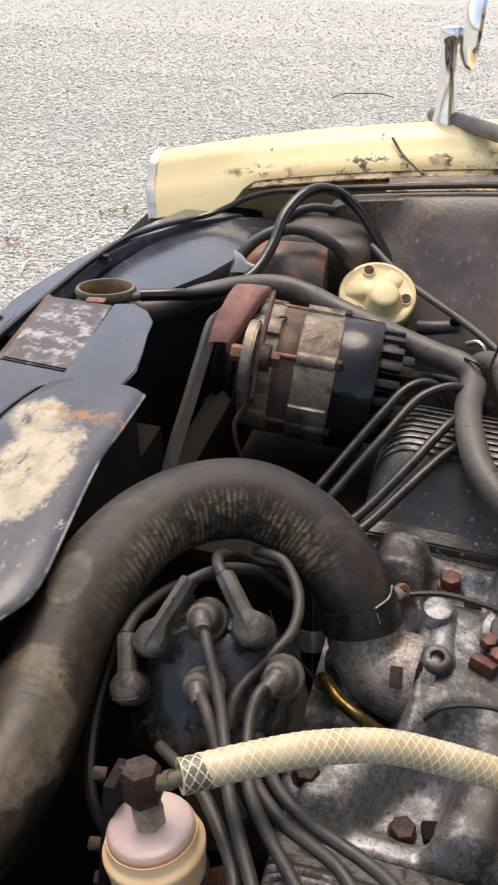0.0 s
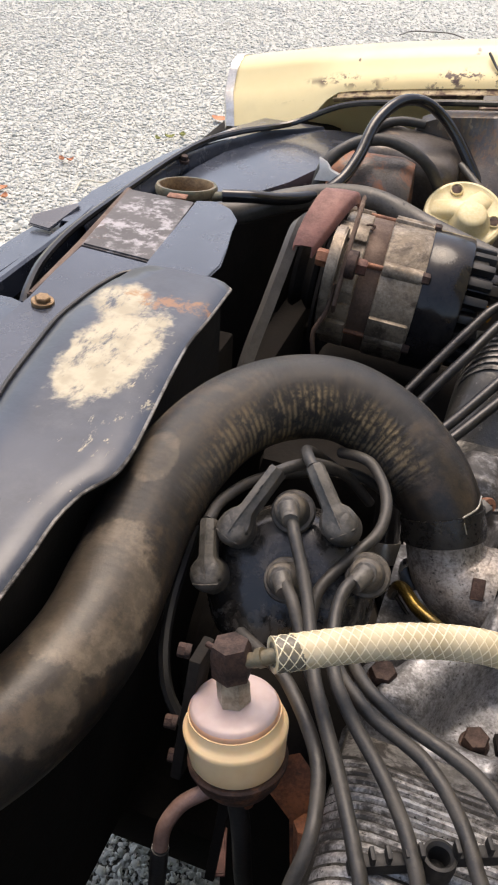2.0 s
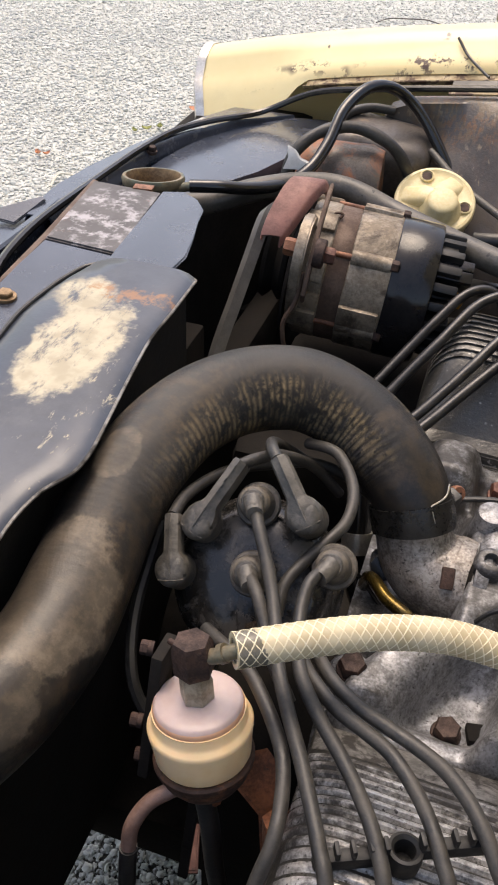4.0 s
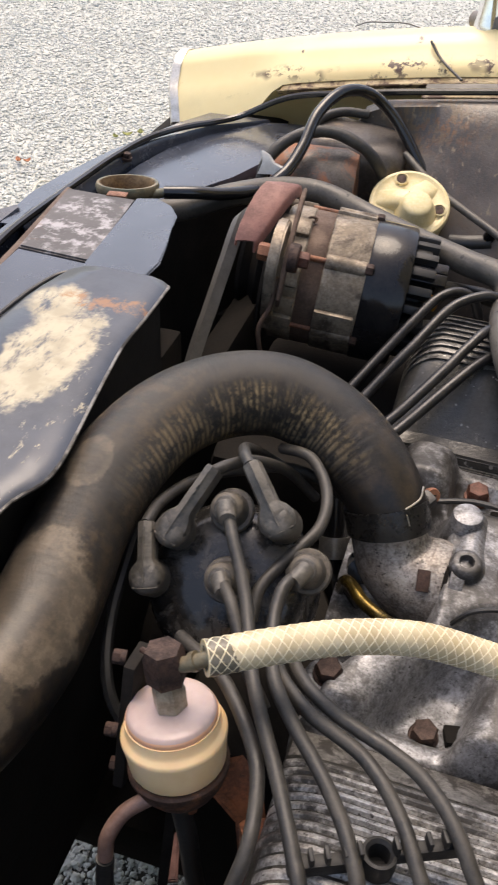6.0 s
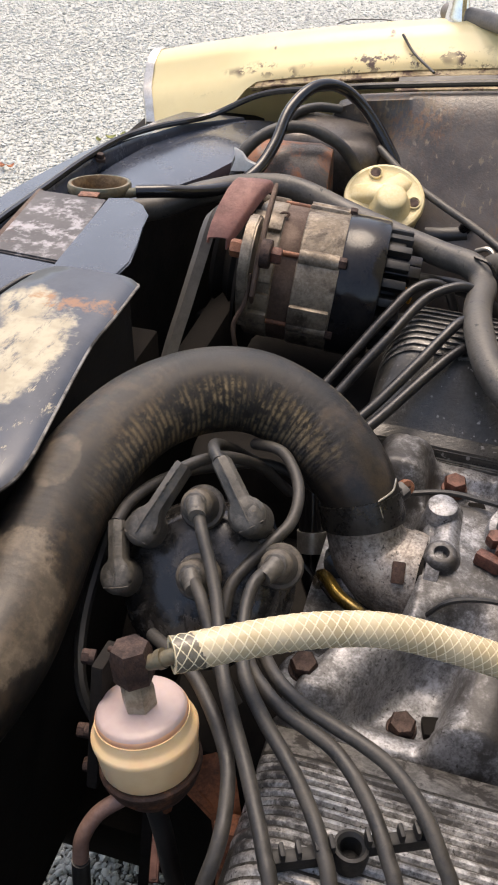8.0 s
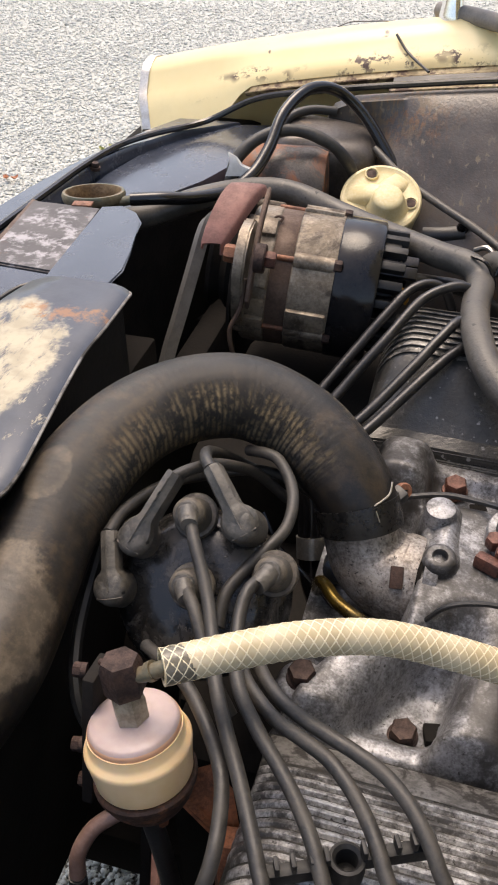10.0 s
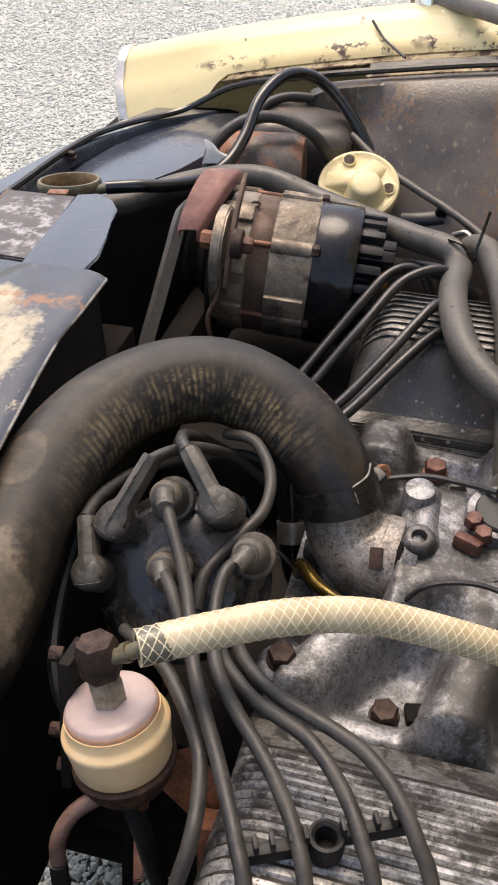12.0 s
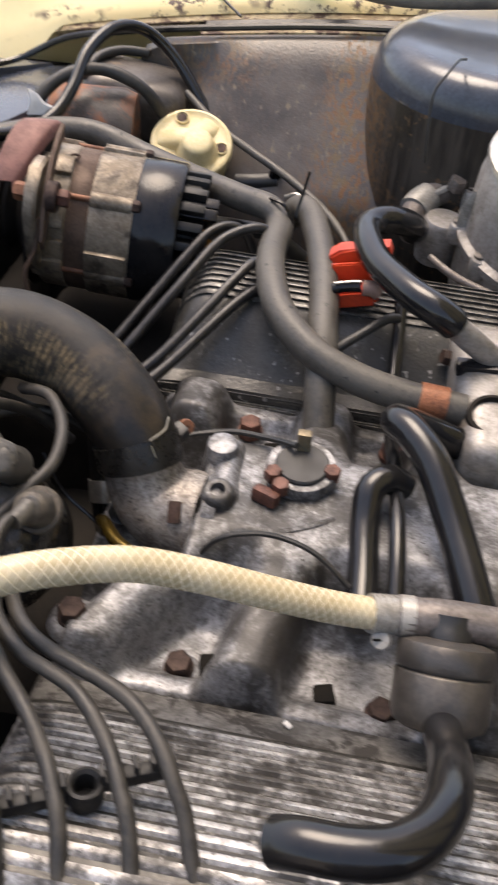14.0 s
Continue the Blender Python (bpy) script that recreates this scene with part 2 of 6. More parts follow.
def paint_patch():
    """Blue-black paint with a large worn patch of cream undercoat and rust beside it."""
    n = Nodes("worn_patched_paint")
    big, fine = n.noise(14, 6, 0.65), n.noise(260, 3)
    col = n.mix(n.ramp(big, 0.35, 0.65), (0.020, 0.025, 0.036), (0.040, 0.047, 0.063))
    dust = n.ramp(n.noise(30, 10, 0.82), 0.48, 0.72)
    col = n.mix(n.math('MULTIPLY', dust, 0.25), col, (0.125, 0.130, 0.142))
    rust = n.math('MULTIPLY', n.blob((-0.248, 0.461, 0.906), (0.028, 0.008, 0.2), 1.7, 80, 0.45), n.ramp(n.noise(95, 8, 0.75), 0.40, 0.55))
    patch = n.math('MAXIMUM', n.blob((-0.263, 0.390, 0.906), (0.026, 0.058, 0.2), 0.40, 60, 0.15), n.blob((-0.283, 0.448, 0.906), (0.021, 0.022, 0.2), 0.6, 60, 0.3))
    m = n.t.nodes.new("ShaderNodeMapping")
    n.link(n.place(), m.inputs[0])
    m.inputs["Scale"].default_value = (1.0, 0.3, 1.0)
    spots = n.ramp(n.noise(130, 8, 0.78, m.outputs[0]), 0.33, 0.50)
    cream = n.mix(n.ramp(n.noise(60, 6), 0.4, 0.65), (0.42, 0.372, 0.265), (0.33, 0.288, 0.20))
    mask = n.math('MULTIPLY', patch, spots)
    flakes = n.blob((-0.232, 0.345, 0.906), (0.020, 0.060, 0.2), 1.5, 90, 0.05)
    mask = n.math('MAXIMUM', mask, n.math('MULTIPLY', flakes, n.ramp(n.noise(170, 7, 0.75, m.outputs[0]), 0.58, 0.66)))
    col = n.mix(mask, col, cream)
    col = n.mix(n.math('MULTIPLY', rust, 0.75), col, (0.30, 0.125, 0.030))
    n.set(color=col, rough=n.math('MULTIPLY_ADD', n.math('MAXIMUM', mask, n.math('MULTIPLY', dust, 0.6)), 0.35, 0.32), spec=0.55, coat=0.12, coat_rough=0.2)
    n.bump(fine, 0.08, 0.0005)
    n.bump(mask, 0.3, 0.0006)
    n.bump(big, 0.10, 0.004)
    return n.m


def paint_white_worn():
    """Dark tank top with pale bare spots."""
    n = Nodes("worn_tank_paint")
    col = n.mix(n.ramp(n.noise(18, 6), 0.35, 0.65), (0.046, 0.041, 0.041), (0.085, 0.076, 0.076))
    w = n.math('MULTIPLY', n.ramp(n.noise(55, 8, 0.75), 0.47, 0.60), n.blob((-0.345, 0.600, 0.89), (0.045, 0.050, 0.3), 0.6, 50, 0.3))
    col = n.mix(n.math('MULTIPLY', w, 0.8), col, (0.40, 0.38, 0.39))
    r = n.math('MULTIPLY', n.ramp(n.noise(26, 9, 0.78), 0.57, 0.66), 0.8)
    col = n.mix(r, col, (0.16, 0.07, 0.04))
    n.set(color=col, rough=0.55)
    n.bump(n.noise(200, 4), 0.2, 0.0006)
    return n.m


def paint_cream():
    n = Nodes("cream_car_paint")
    big = n.noise(6, 6, 0.6)
    col = n.mix(n.ramp(big, 0.35, 0.65), (0.76, 0.635, 0.345), (0.73, 0.58, 0.285))
    y = n.t.nodes.new("ShaderNodeSeparateXYZ")
    n.link(n.place(), y.inputs[0])
    band = n.math('MULTIPLY', n.ramp(y.outputs[1], 1.030, 1.040), n.ramp(y.outputs[1], 1.058, 1.047))
    chips = n.math('MULTIPLY', n.ramp(n.noise(70, 7, 0.72), 0.51, 0.55), n.math('MULTIPLY', band, n.ramp(n.noise(11, 3, co=n.place()), 0.44, 0.54)))
    few = n.ramp(n.noise(30, 3, 0.4), 0.73, 0.75)
    dirt = n.math('MULTIPLY', n.ramp(n.noise(20, 7, 0.7), 0.45, 0.75), n.math('MULTIPLY', n.ramp(y.outputs[1], 1.055, 1.035), 0.12))
    col = n.mix(dirt, col, (0.30, 0.21, 0.09))
    col = n.mix(n.math('MAXIMUM', chips, few), col, (0.07, 0.035, 0.02))
    n.set(color=col, rough=n.math('MULTIPLY_ADD', big, 0.2, 0.28), coat=0.2)
    n.bump(n.math('MAXIMUM', chips, few), -0.3, 0.0006)
    n.bump(n.noise(300, 3), 0.05, 0.0004)
    return n.m


def paint_inner():
    """Inner wing: brown-black paint, glossy in places, with mud flecks and long rust runs."""
    n = Nodes("muddy_inner_wing")
    big = n.noise(9, 8, 0.7)
    col = n.mix(n.ramp(big, 0.35, 0.65), (0.048, 0.040, 0.034), (0.100, 0.085, 0.073))
    m = n.t.nodes.new("ShaderNodeMapping")
    n.link(n.place(), m.inputs[0])
    m.inputs["Scale"].default_value = (1.0, 0.45, 0.45)
    streak = n.noise(190, 7, 0.72, m.outputs[0])
    band = n.math('MAXIMUM', n.blob((0.060, 0.93, 0.86), (0.034, 0.5, 0.3), 0.7, 18, 0.6), n.math('MULTIPLY', n.blob((-0.10, 0.95, 0.905), (0.05, 0.2, 0.03), 0.8, 30, 0.6), 0.7))
    runs = n.math('MULTIPLY', n.ramp(streak, 0.455, 0.555), n.math('MULTIPLY_ADD', band, 0.88, 0.08))
    rust = n.mix(n.ramp(n.noise(70, 5, 0.7), 0.4, 0.6), (0.180, 0.082, 0.032), (0.145, 0.100, 0.054))
    col = n.mix(runs, col, rust)
    spat = n.ramp(n.noise(150, 4, 0.6, m.outputs[0]), 0.60, 0.66)
    spat = n.math('MULTIPLY', spat, n.ramp(n.noise(9, 3, co=n.place()), 0.40, 0.58))
    col = n.mix(n.math('MULTIPLY', spat, 0.7), col, (0.21, 0.165, 0.11))
    n.set(color=col, rough=n.math('MAXIMUM', n.math('MULTIPLY_ADD', big, 0.30, 0.17), n.math('MULTIPLY', n.math('MAXIMUM', runs, spat), 0.7)))
    n.bump(n.noise(420, 3, 0.6), 0.45, 0.0006)
    n.bump(n.noise(70, 4, 0.6), 0.2, 0.0012)
    n.bump(big, 0.25, 0.004)
    return n.m


def wall_oily():
    """Black underseal that oil and water have run down, with rusty flecks."""
    n = Nodes("streaked_oily_underseal")
    m = n.t.nodes.new("ShaderNodeMapping")
    n.link(n.place(), m.inputs[0])
    m.inputs["Scale"].default_value = (1.0, 1.0, 0.12)
    run = n.noise(75, 7, 0.7, m.outputs[0])
    col = n.mix(n.ramp(run, 0.38, 0.64), (0.012, 0.0105, 0.009), (0.050, 0.041, 0.033))
    fleck = n.math('MULTIPLY', n.ramp(n.noise(120, 5, 0.65), 0.58, 0.65), n.ramp(n.noise(14, 4, 0.6), 0.40, 0.60))
    col = n.mix(fleck, col, (0.15, 0.088, 0.044))
    rust = n.math('MULTIPLY', n.blob((0.068, 0.90, 0.84), (0.022, 0.2, 0.3), 0.7, 18, 0.6), n.ramp(n.noise(150, 7, 0.72), 0.46, 0.57))
    col = n.mix(rust, col, (0.135, 0.075, 0.034))
    n.set(color=col, rough=n.math('MAXIMUM', n.math('MULTIPLY_ADD', run, 0.35, 0.22), n.math('MULTIPLY', n.math('MAXIMUM', fleck, rust), 0.7)))
    n.bump(run, 0.3, 0.0015)
    n.bump(n.noise(300, 4), 0.35, 0.0006)
    return n.m


def hose_radiator():
    """Black radiator hose with dusty bands and fine cross ribs pressed by the bend."""
    n = Nodes("radiator_hose_rubber")
    uv, u, v = n.uv()
    col = n.mix(n.ramp(n.noise(22, 6, 0.6), 0.35, 0.7), (0.011, 0.0105, 0.010), (0.026, 0.023, 0.020))
    w = n.t.nodes.new("ShaderNodeTexWave")
    w.bands_direction = 'X'
    n.link(uv, w.inputs[0])
    w.inputs["Scale"].default_value, w.inputs["Distortion"].default_value, w.inputs["Detail Scale"].default_value = 64, 3.6, 30
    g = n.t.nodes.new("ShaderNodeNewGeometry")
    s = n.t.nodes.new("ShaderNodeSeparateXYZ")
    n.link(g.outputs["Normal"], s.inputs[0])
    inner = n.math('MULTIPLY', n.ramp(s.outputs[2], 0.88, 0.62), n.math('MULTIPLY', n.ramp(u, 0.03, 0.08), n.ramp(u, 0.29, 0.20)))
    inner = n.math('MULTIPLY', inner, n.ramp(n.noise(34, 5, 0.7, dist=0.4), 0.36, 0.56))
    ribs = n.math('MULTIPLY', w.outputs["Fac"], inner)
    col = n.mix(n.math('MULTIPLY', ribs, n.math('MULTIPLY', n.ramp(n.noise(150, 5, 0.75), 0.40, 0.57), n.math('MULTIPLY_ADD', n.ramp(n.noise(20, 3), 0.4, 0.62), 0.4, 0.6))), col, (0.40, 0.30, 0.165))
    dust = n.ramp(n.noise(16, 7, 0.65, dist=0.5), 0.56, 0.72)
    dust = n.math('MULTIPLY', dust, n.math('MULTIPLY_ADD', n.ramp(u, 0.12, 0.24), 0.7, 0.3))
    worn = n.math('MULTIPLY', dust, 0.0)
    # two worn dusty rings; the last patch paints light onto the dim lower end
    for c, r, k in (((-0.196, 0.232, 0.868), (0.030, 0.044, 0.05), 0.75), ((-0.199, 0.318, 0.888), (0.013, 0.018, 0.03), 0.5), ((-0.206, 0.176, 0.862), (0.030, 0.034, 0.06), 0.45)):
        outer, core = n.blob(c, r, 0.22, 60, 0.06), n.blob(c, tuple(v * 0.72 for v in r), 0.5, 60, 0.35)
        worn = n.math('MAXIMUM', worn, n.math('MULTIPLY', n.math('SUBTRACT', outer, n.math('MULTIPLY', core, 0.6)), k))
    mott = n.ramp(n.noise(75, 8, 0.75), 0.42, 0.62)
    dust = n.math('MULTIPLY', dust, n.math('MULTIPLY_ADD', mott, 0.6, 0.4))
    col = n.mix(n.math('MULTIPLY', dust, 0.55), col, (0.13, 0.100, 0.068))
    col = n.mix(n.math('MULTIPLY', mott, n.math('MULTIPLY_ADD', n.ramp(n.noise(13, 4, 0.6), 0.42, 0.62), 0.34, 0.08)), col, (0.115, 0.076, 0.043))
    col = n.mix(n.math('MULTIPLY', worn, n.math('MULTIPLY_ADD', mott, 0.4, 0.5)), col, (0.20, 0.158, 0.112))
    n.set(color=col, rough=n.math('MULTIPLY_ADD', dust, 0.25, 0.38), spec=0.32)
    n.bump(ribs, 0.5, 0.0010)
    n.bump(n.math('MULTIPLY', w.outputs["Fac"], n.math('MULTIPLY', n.ramp(u, 0.02, 0.06), n.ramp(u, 0.36, 0.26))), 0.22, 0.0008)
    n.bump(n.noise(300, 4), 0.3, 0.0006)
    n.bump(n.noise(40, 5, 0.7), 0.3, 0.0015)
    return n.m


def hose_clear():
    n = Nodes("milky_pvc")
    f = n.ramp(n.noise(35, 4), 0.35, 0.65)
    n.set(color=n.mix(f, (0.58, 0.50, 0.345), (0.47, 0.39, 0.245)), rough=0.25, sub=0.6)
    n.b.inputs["Subsurface Radius"].default_value = (0.012, 0.010, 0.007)
    n.bump(n.noise(250, 3), 0.08, 0.0005)
    return n.m


def bowl_plastic(name, a, b):
    n = Nodes(name)
    f = n.ramp(n.noise(45, 5), 0.35, 0.65)
    n.set(color=n.mix(f, a, b), rough=0.42, sub=0.35)
    n.b.inputs["Subsurface Radius"].default_value = (0.006, 0.004, 0.002)
    n.bump(n.noise(220, 3), 0.08, 0.0005)
    return n.m


def gravel(name, stone):
    n = Nodes(name)
    if stone:
        g = n.t.nodes.new("ShaderNodeNewGeometry")
        r = g.outputs["Random Per Island"]
        ramp = n.t.nodes.new("ShaderNodeValToRGB")
        n.link(r, ramp.inputs[0])
        e = ramp.color_ramp.elements
        e[0].color, e[1].color = (0.30, 0.315, 0.275, 1), (0.58, 0.60, 0.53, 1)
        for p, c in ((0.15, (0.37, 0.38, 0.345, 1)), (0.6, (0.51, 0.52, 0.47, 1)), (0.85, (0.56, 0.555, 0.485, 1))):
            e.new(p).color = c
        col = n.mix(n.math('MULTIPLY', n.noise(180, 4), 0.5), ramp.outputs[0], (0.48, 0.47, 0.45))
        n.set(color=col, rough=0.85)
        n.bump(n.noise(300, 4), 0.4, 0.001)
    else:
        s = n.t.nodes.new("ShaderNodeSeparateXYZ")
        n.link(n.voronoi(62, "Color"), s.inputs[0])
        col = n.mix(s.outputs[0], (0.34, 0.35, 0.315), (0.57, 0.58, 0.53))
        gap = n.ramp(n.voronoi(62, "Distance", 'DISTANCE_TO_EDGE'), 0.16, 0.02)
        col = n.mix(n.math('MULTIPLY', gap, 0.6), col, (0.28, 0.28, 0.245))
        col = n.mix(n.math('MULTIPLY', n.ramp(n.noise(0.9, 6), 0.45, 0.7), 0.4), col, (0.45, 0.45, 0.39))
        # shade under the car, painted as a dark patch into the bed's colour
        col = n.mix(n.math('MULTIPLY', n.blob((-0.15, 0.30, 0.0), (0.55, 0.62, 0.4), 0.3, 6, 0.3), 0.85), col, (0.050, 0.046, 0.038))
        n.set(color=col, rough=0.9)
        n.bump(n.voronoi(62), -0.35, 0.005)
    return n.m


dark_paint, patch_paint, tank_paint, cream_paint, inner_paint = paint_dark(), paint_patch(), paint_white_worn(), paint_cream(), paint_inner()
rad_rubber, clear_pvc, oily_wall = hose_radiator(), hose_clear(), wall_oily()
braid_white = surf("white_braid", (0.74, 0.665, 0.48), (0.66, 0.575, 0.385), (0.4, 0.6))
barb_pvc = surf("clear_pvc_over_metal", (0.17, 0.155, 0.115), (0.10, 0.088, 0.066), (0.2, 0.35), 0.0, 60, 300, 0.1)
bowl_cream = bowl_plastic("yellow_filter_bowl", (0.86, 0.64, 0.375), (0.80, 0.56, 0.30))
bowl_pink = bowl_plastic("pinkish_white_filter_lid", (0.47, 0.375, 0.355), (0.40, 0.305, 0.28))
bowl_rim = bowl_plastic("orange_lid_rim", (0.62, 0.36, 0.23), (0.55, 0.30, 0.18))
gravel_sheet, gravel_stone = gravel("gravel_bed", False), gravel("gravel_stones", True)


# ---- building helpers ----
def finish(bm, name, material, angle=38):
    bmesh.ops.recalc_face_normals(bm, faces=bm.faces)
    me = bpy.data.meshes.new(name)
    bm.to_mesh(me)
    bm.free()
    me.materials.append(material)
    me.shade_smooth()
    me.set_sharp_from_angle(angle=radians(angle))
    return me


def base(ob):
    p = Vector(ob.location)
    while ob.parent:
        ob = ob.parent
        p += ob.location
    return p


def thing(name, at, label, category, group="", kind=""):
    ob = new(name)
    ob.location = at
    ob.empty_display_size = 0.02
    return tagged(ob, label, category, group, kind)


def part(name, bm, material, parent, label="", angle=38):
    bmesh.ops.translate(bm, vec=-base(parent), verts=bm.verts)
    ob = new(name, finish(bm, name, material, angle))
    ob.parent = parent
    return tagged(ob, label)


def solo(name, bm, material, at, label, category, group="", kind="", angle=38):
    at = Vector(at)
    bmesh.ops.translate(bm, vec=-at, verts=bm.verts)
    ob = new(name, finish(bm, name, material, angle))
    ob.location = at
    return tagged(ob, label, category, group, kind)


def spline(pts, n):
    """Smooth points through the control points (Catmull-Rom)."""
    p = [Vector(q) for q in pts]
    p = [2 * p[0] - p[1]] + p + [2 * p[-1] - p[-2]]
    out = []
    for i in range(1, len(p) - 2):
        for k in range(n):
            t = k / n
            a, b, c, d = p[i - 1:i + 3]
            out.append(0.5 * (2 * b + (c - a) * t + (2 * a - 5 * b + 4 * c - d) * t * t + (3 * b - a - 3 * c + d) * t ** 3))
    return out + [p[-2]]


def frames(path):
    """Tangent, normal and side at each point of a path, carried along without twist."""
    n = len(path)
    tan = [(path[min(i + 1, n - 1)] - path[max(i - 1, 0)]).normalized() for i in range(n)]
    up = Vector((0, 0, 1)) if abs(tan[0].z) < 0.9 else Vector((1, 0, 0))
    nor = (up - tan[0] * up.dot(tan[0])).normalized()
    out = []
    for t in tan:
        nor = (nor - t * nor.dot(t)).normalized()
        out.append((t, nor, t.cross(nor)))
    return out


def tube(bm, pts, r, sides=16, n=10, caps=True, swell=None, bore=0.0):
    """A pipe along a path; uv: metres along it, turns round it. swell(s, length): factor on the radius."""
    path = spline(pts, n)
    fr = frames(path)
    uvl = bm.loops.layers.uv.verify()
    dist = [0.0]
    for a, b in zip(path, path[1:]):
        dist.append(dist[-1] + (b - a).length)
    rings = []
    for i, (p, (t, u, v)) in enumerate(zip(path, fr)):
        rr = r * (swell(dist[i], dist[-1]) if swell else 1)
        rings.append([bm.verts.new(p + (u * math.cos(2 * math.pi * k / sides) + v * math.sin(2 * math.pi * k / sides)) * rr) for k in range(sides)])
    for i in range(len(rings) - 1):
        for k in range(sides):
            k2 = (k + 1) % sides
            f = bm.faces.new((rings[i][k], rings[i][k2], rings[i + 1][k2], rings[i + 1][k]))
            for lp, (uu, vv) in zip(f.loops, ((dist[i], k), (dist[i], k + 1), (dist[i + 1], k + 1), (dist[i + 1], k))):
                lp[uvl].uv = (uu, vv / sides)
    if caps:
        for ring, s in ((rings[0], 0), (rings[-1], -1)):
            if bore:
                c = path[s]
                t = fr[s][0] * (1 if s == 0 else -1)
                inner = [bm.verts.new(c + (q.co - c) * bore) for q in ring]
                deep = [bm.verts.new(q.co + t * r) for q in inner]
                for k in range(sides):
                    k2 = (k + 1) % sides
                    bm.faces.new((ring[k], ring[k2], inner[k2], inner[k]))
                    bm.faces.new((inner[k], inner[k2], deep[k2], deep[k]))
                bm.faces.new(deep)
            else:
                bm.faces.new(ring)
    return bm


def lathe(bm, at, axis, profile, seg=32, turn=0.0):
    """A turned body: profile of (radius, height along the axis)."""
    at, ax = Vector(at), Vector(axis).normalized()
    ref = Vector((1, 0, 0)) if abs(ax.x) < 0.9 else Vector((0, 1, 0))
    u = (ref - ax * ref.dot(ax)).normalized()
    v = ax.cross(u)
    rings = []
    for r, h in profile:
        if r < 1e-6:
            rings.append([bm.verts.new(at + ax * h)])
        else:
            rings.append([bm.verts.new(at + ax * h + (u * math.cos(2 * math.pi * k / seg + turn) + v * math.sin(2 * math.pi * k / seg + turn)) * r) for k in range(seg)])
    for a, b in zip(rings, rings[1:]):
        for k in range(seg):
            k2 = (k + 1) % seg
            if len(a) == 1 and len(b) == 1:
                continue
            if len(a) == 1:
                bm.faces.new((a[0], b[k2], b[k]))
            elif len(b) == 1:
                bm.faces.new((a[k], a[k2], b[0]))
            else:
                bm.faces.new((a[k], a[k2], b[k2], b[k]))
    for ring in (rings[0], rings[-1]):
        if len(ring) > 1:
            bm.faces.new(ring)
    return bm


def box(bm, centre, size, bevel=0.0, turn=None, seg=2):
    m = Matrix.Translation(centre)
    if turn is not None:
        m = m @ Euler([radians(a) for a in turn]).to_matrix().to_4x4()
    made = bmesh.ops.create_cube(bm, size=1, matrix=m @ Matrix.Diagonal((*size, 1)))
    if bevel:
        edges = list({e for v in made["verts"] for e in v.link_edges})
        bmesh.ops.bevel(bm, geom=edges, offset=bevel, segments=seg, affect='EDGES', profile=0.6)
    return bm


def prism(bm, outline, offset, bevel=0.0):
    """A plate: outline of 3D points, thickened by the offset vector."""
    off = Vector(offset)
    a = [bm.verts.new(p) for p in outline]
    b = [bm.verts.new(Vector(p) + off) for p in outline]
    f1, f2 = bm.faces.new(a), bm.faces.new(b)
    edges = list(f1.edges) + list(f2.edges)
    for i in range(len(a)):
        j = (i + 1) % len(a)
        bm.faces.new((a[i], a[j], b[j], b[i]))
    if bevel:
        bmesh.ops.bevel(bm, geom=edges, offset=bevel, segments=2, affect='EDGES')
    return bm


def sheet(bm, grid, thick=0.0):
    """A surface from a grid of points, made solid along -normal when thick."""
    rows = [[bm.verts.new(p) for p in r] for r in grid]
    for r, s in zip(rows, rows[1:]):
        for k in range(len(r) - 1):
            bm.faces.new((r[k], r[k + 1], s[k + 1], s[k]))
    if thick:
        bmesh.ops.recalc_face_normals(bm, faces=bm.faces)
        bmesh.ops.solidify(bm, geom=bm.faces[:], thickness=thick)
    return bm


def B():
    return bmesh.new()


def hexnut(bm, at, axis, flat, height, turn=0.0):
    r = flat / math.sqrt(3)
    return lathe(bm, at, axis, [(r * 0.95, 0), (r, height * 0.08), (r, height * 0.8), (r * 0.86, height), (0, height)], 6, turn)


def bolt(at, axis, flat, label, category="bolt", washer=1.55, height=0.6, group="", turn=0.3, metal=None):
    """A hexagon bolt head on its washer, as one thing."""
    t = thing("hex_bolt", at, label, category, group)
    ax = Vector(axis).normalized()
    part("washer", lathe(B(), at, ax, [(flat * washer / 2 * 0.97, -0.002), (flat * washer / 2, 0.0005), (flat * washer / 2 * 0.95, flat * 0.12), (0, flat * 0.12)], 24), metal or bolt_rusty, t)
    part("bolt_head", hexnut(B(), Vector(at) + ax * flat * 0.1, ax, flat, flat * height, turn), metal or bolt_rusty, t)
    return t


def smooth(a, b, x):
    x = min(max((x - a) / (b - a), 0), 1)
    return x * x * (3 - 2 * x)


def mirror_y(y):
    return 2 * MID - y


MID = 0.402   # the car's middle line
SLOPE = -0.06  # the engine sits lower at its rear

# ---- ground ----
bm = B()
bmesh.ops.create_grid(bm, x_segments=2, y_segments=2, size=120)
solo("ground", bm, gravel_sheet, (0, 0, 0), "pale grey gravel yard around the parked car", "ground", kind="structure")


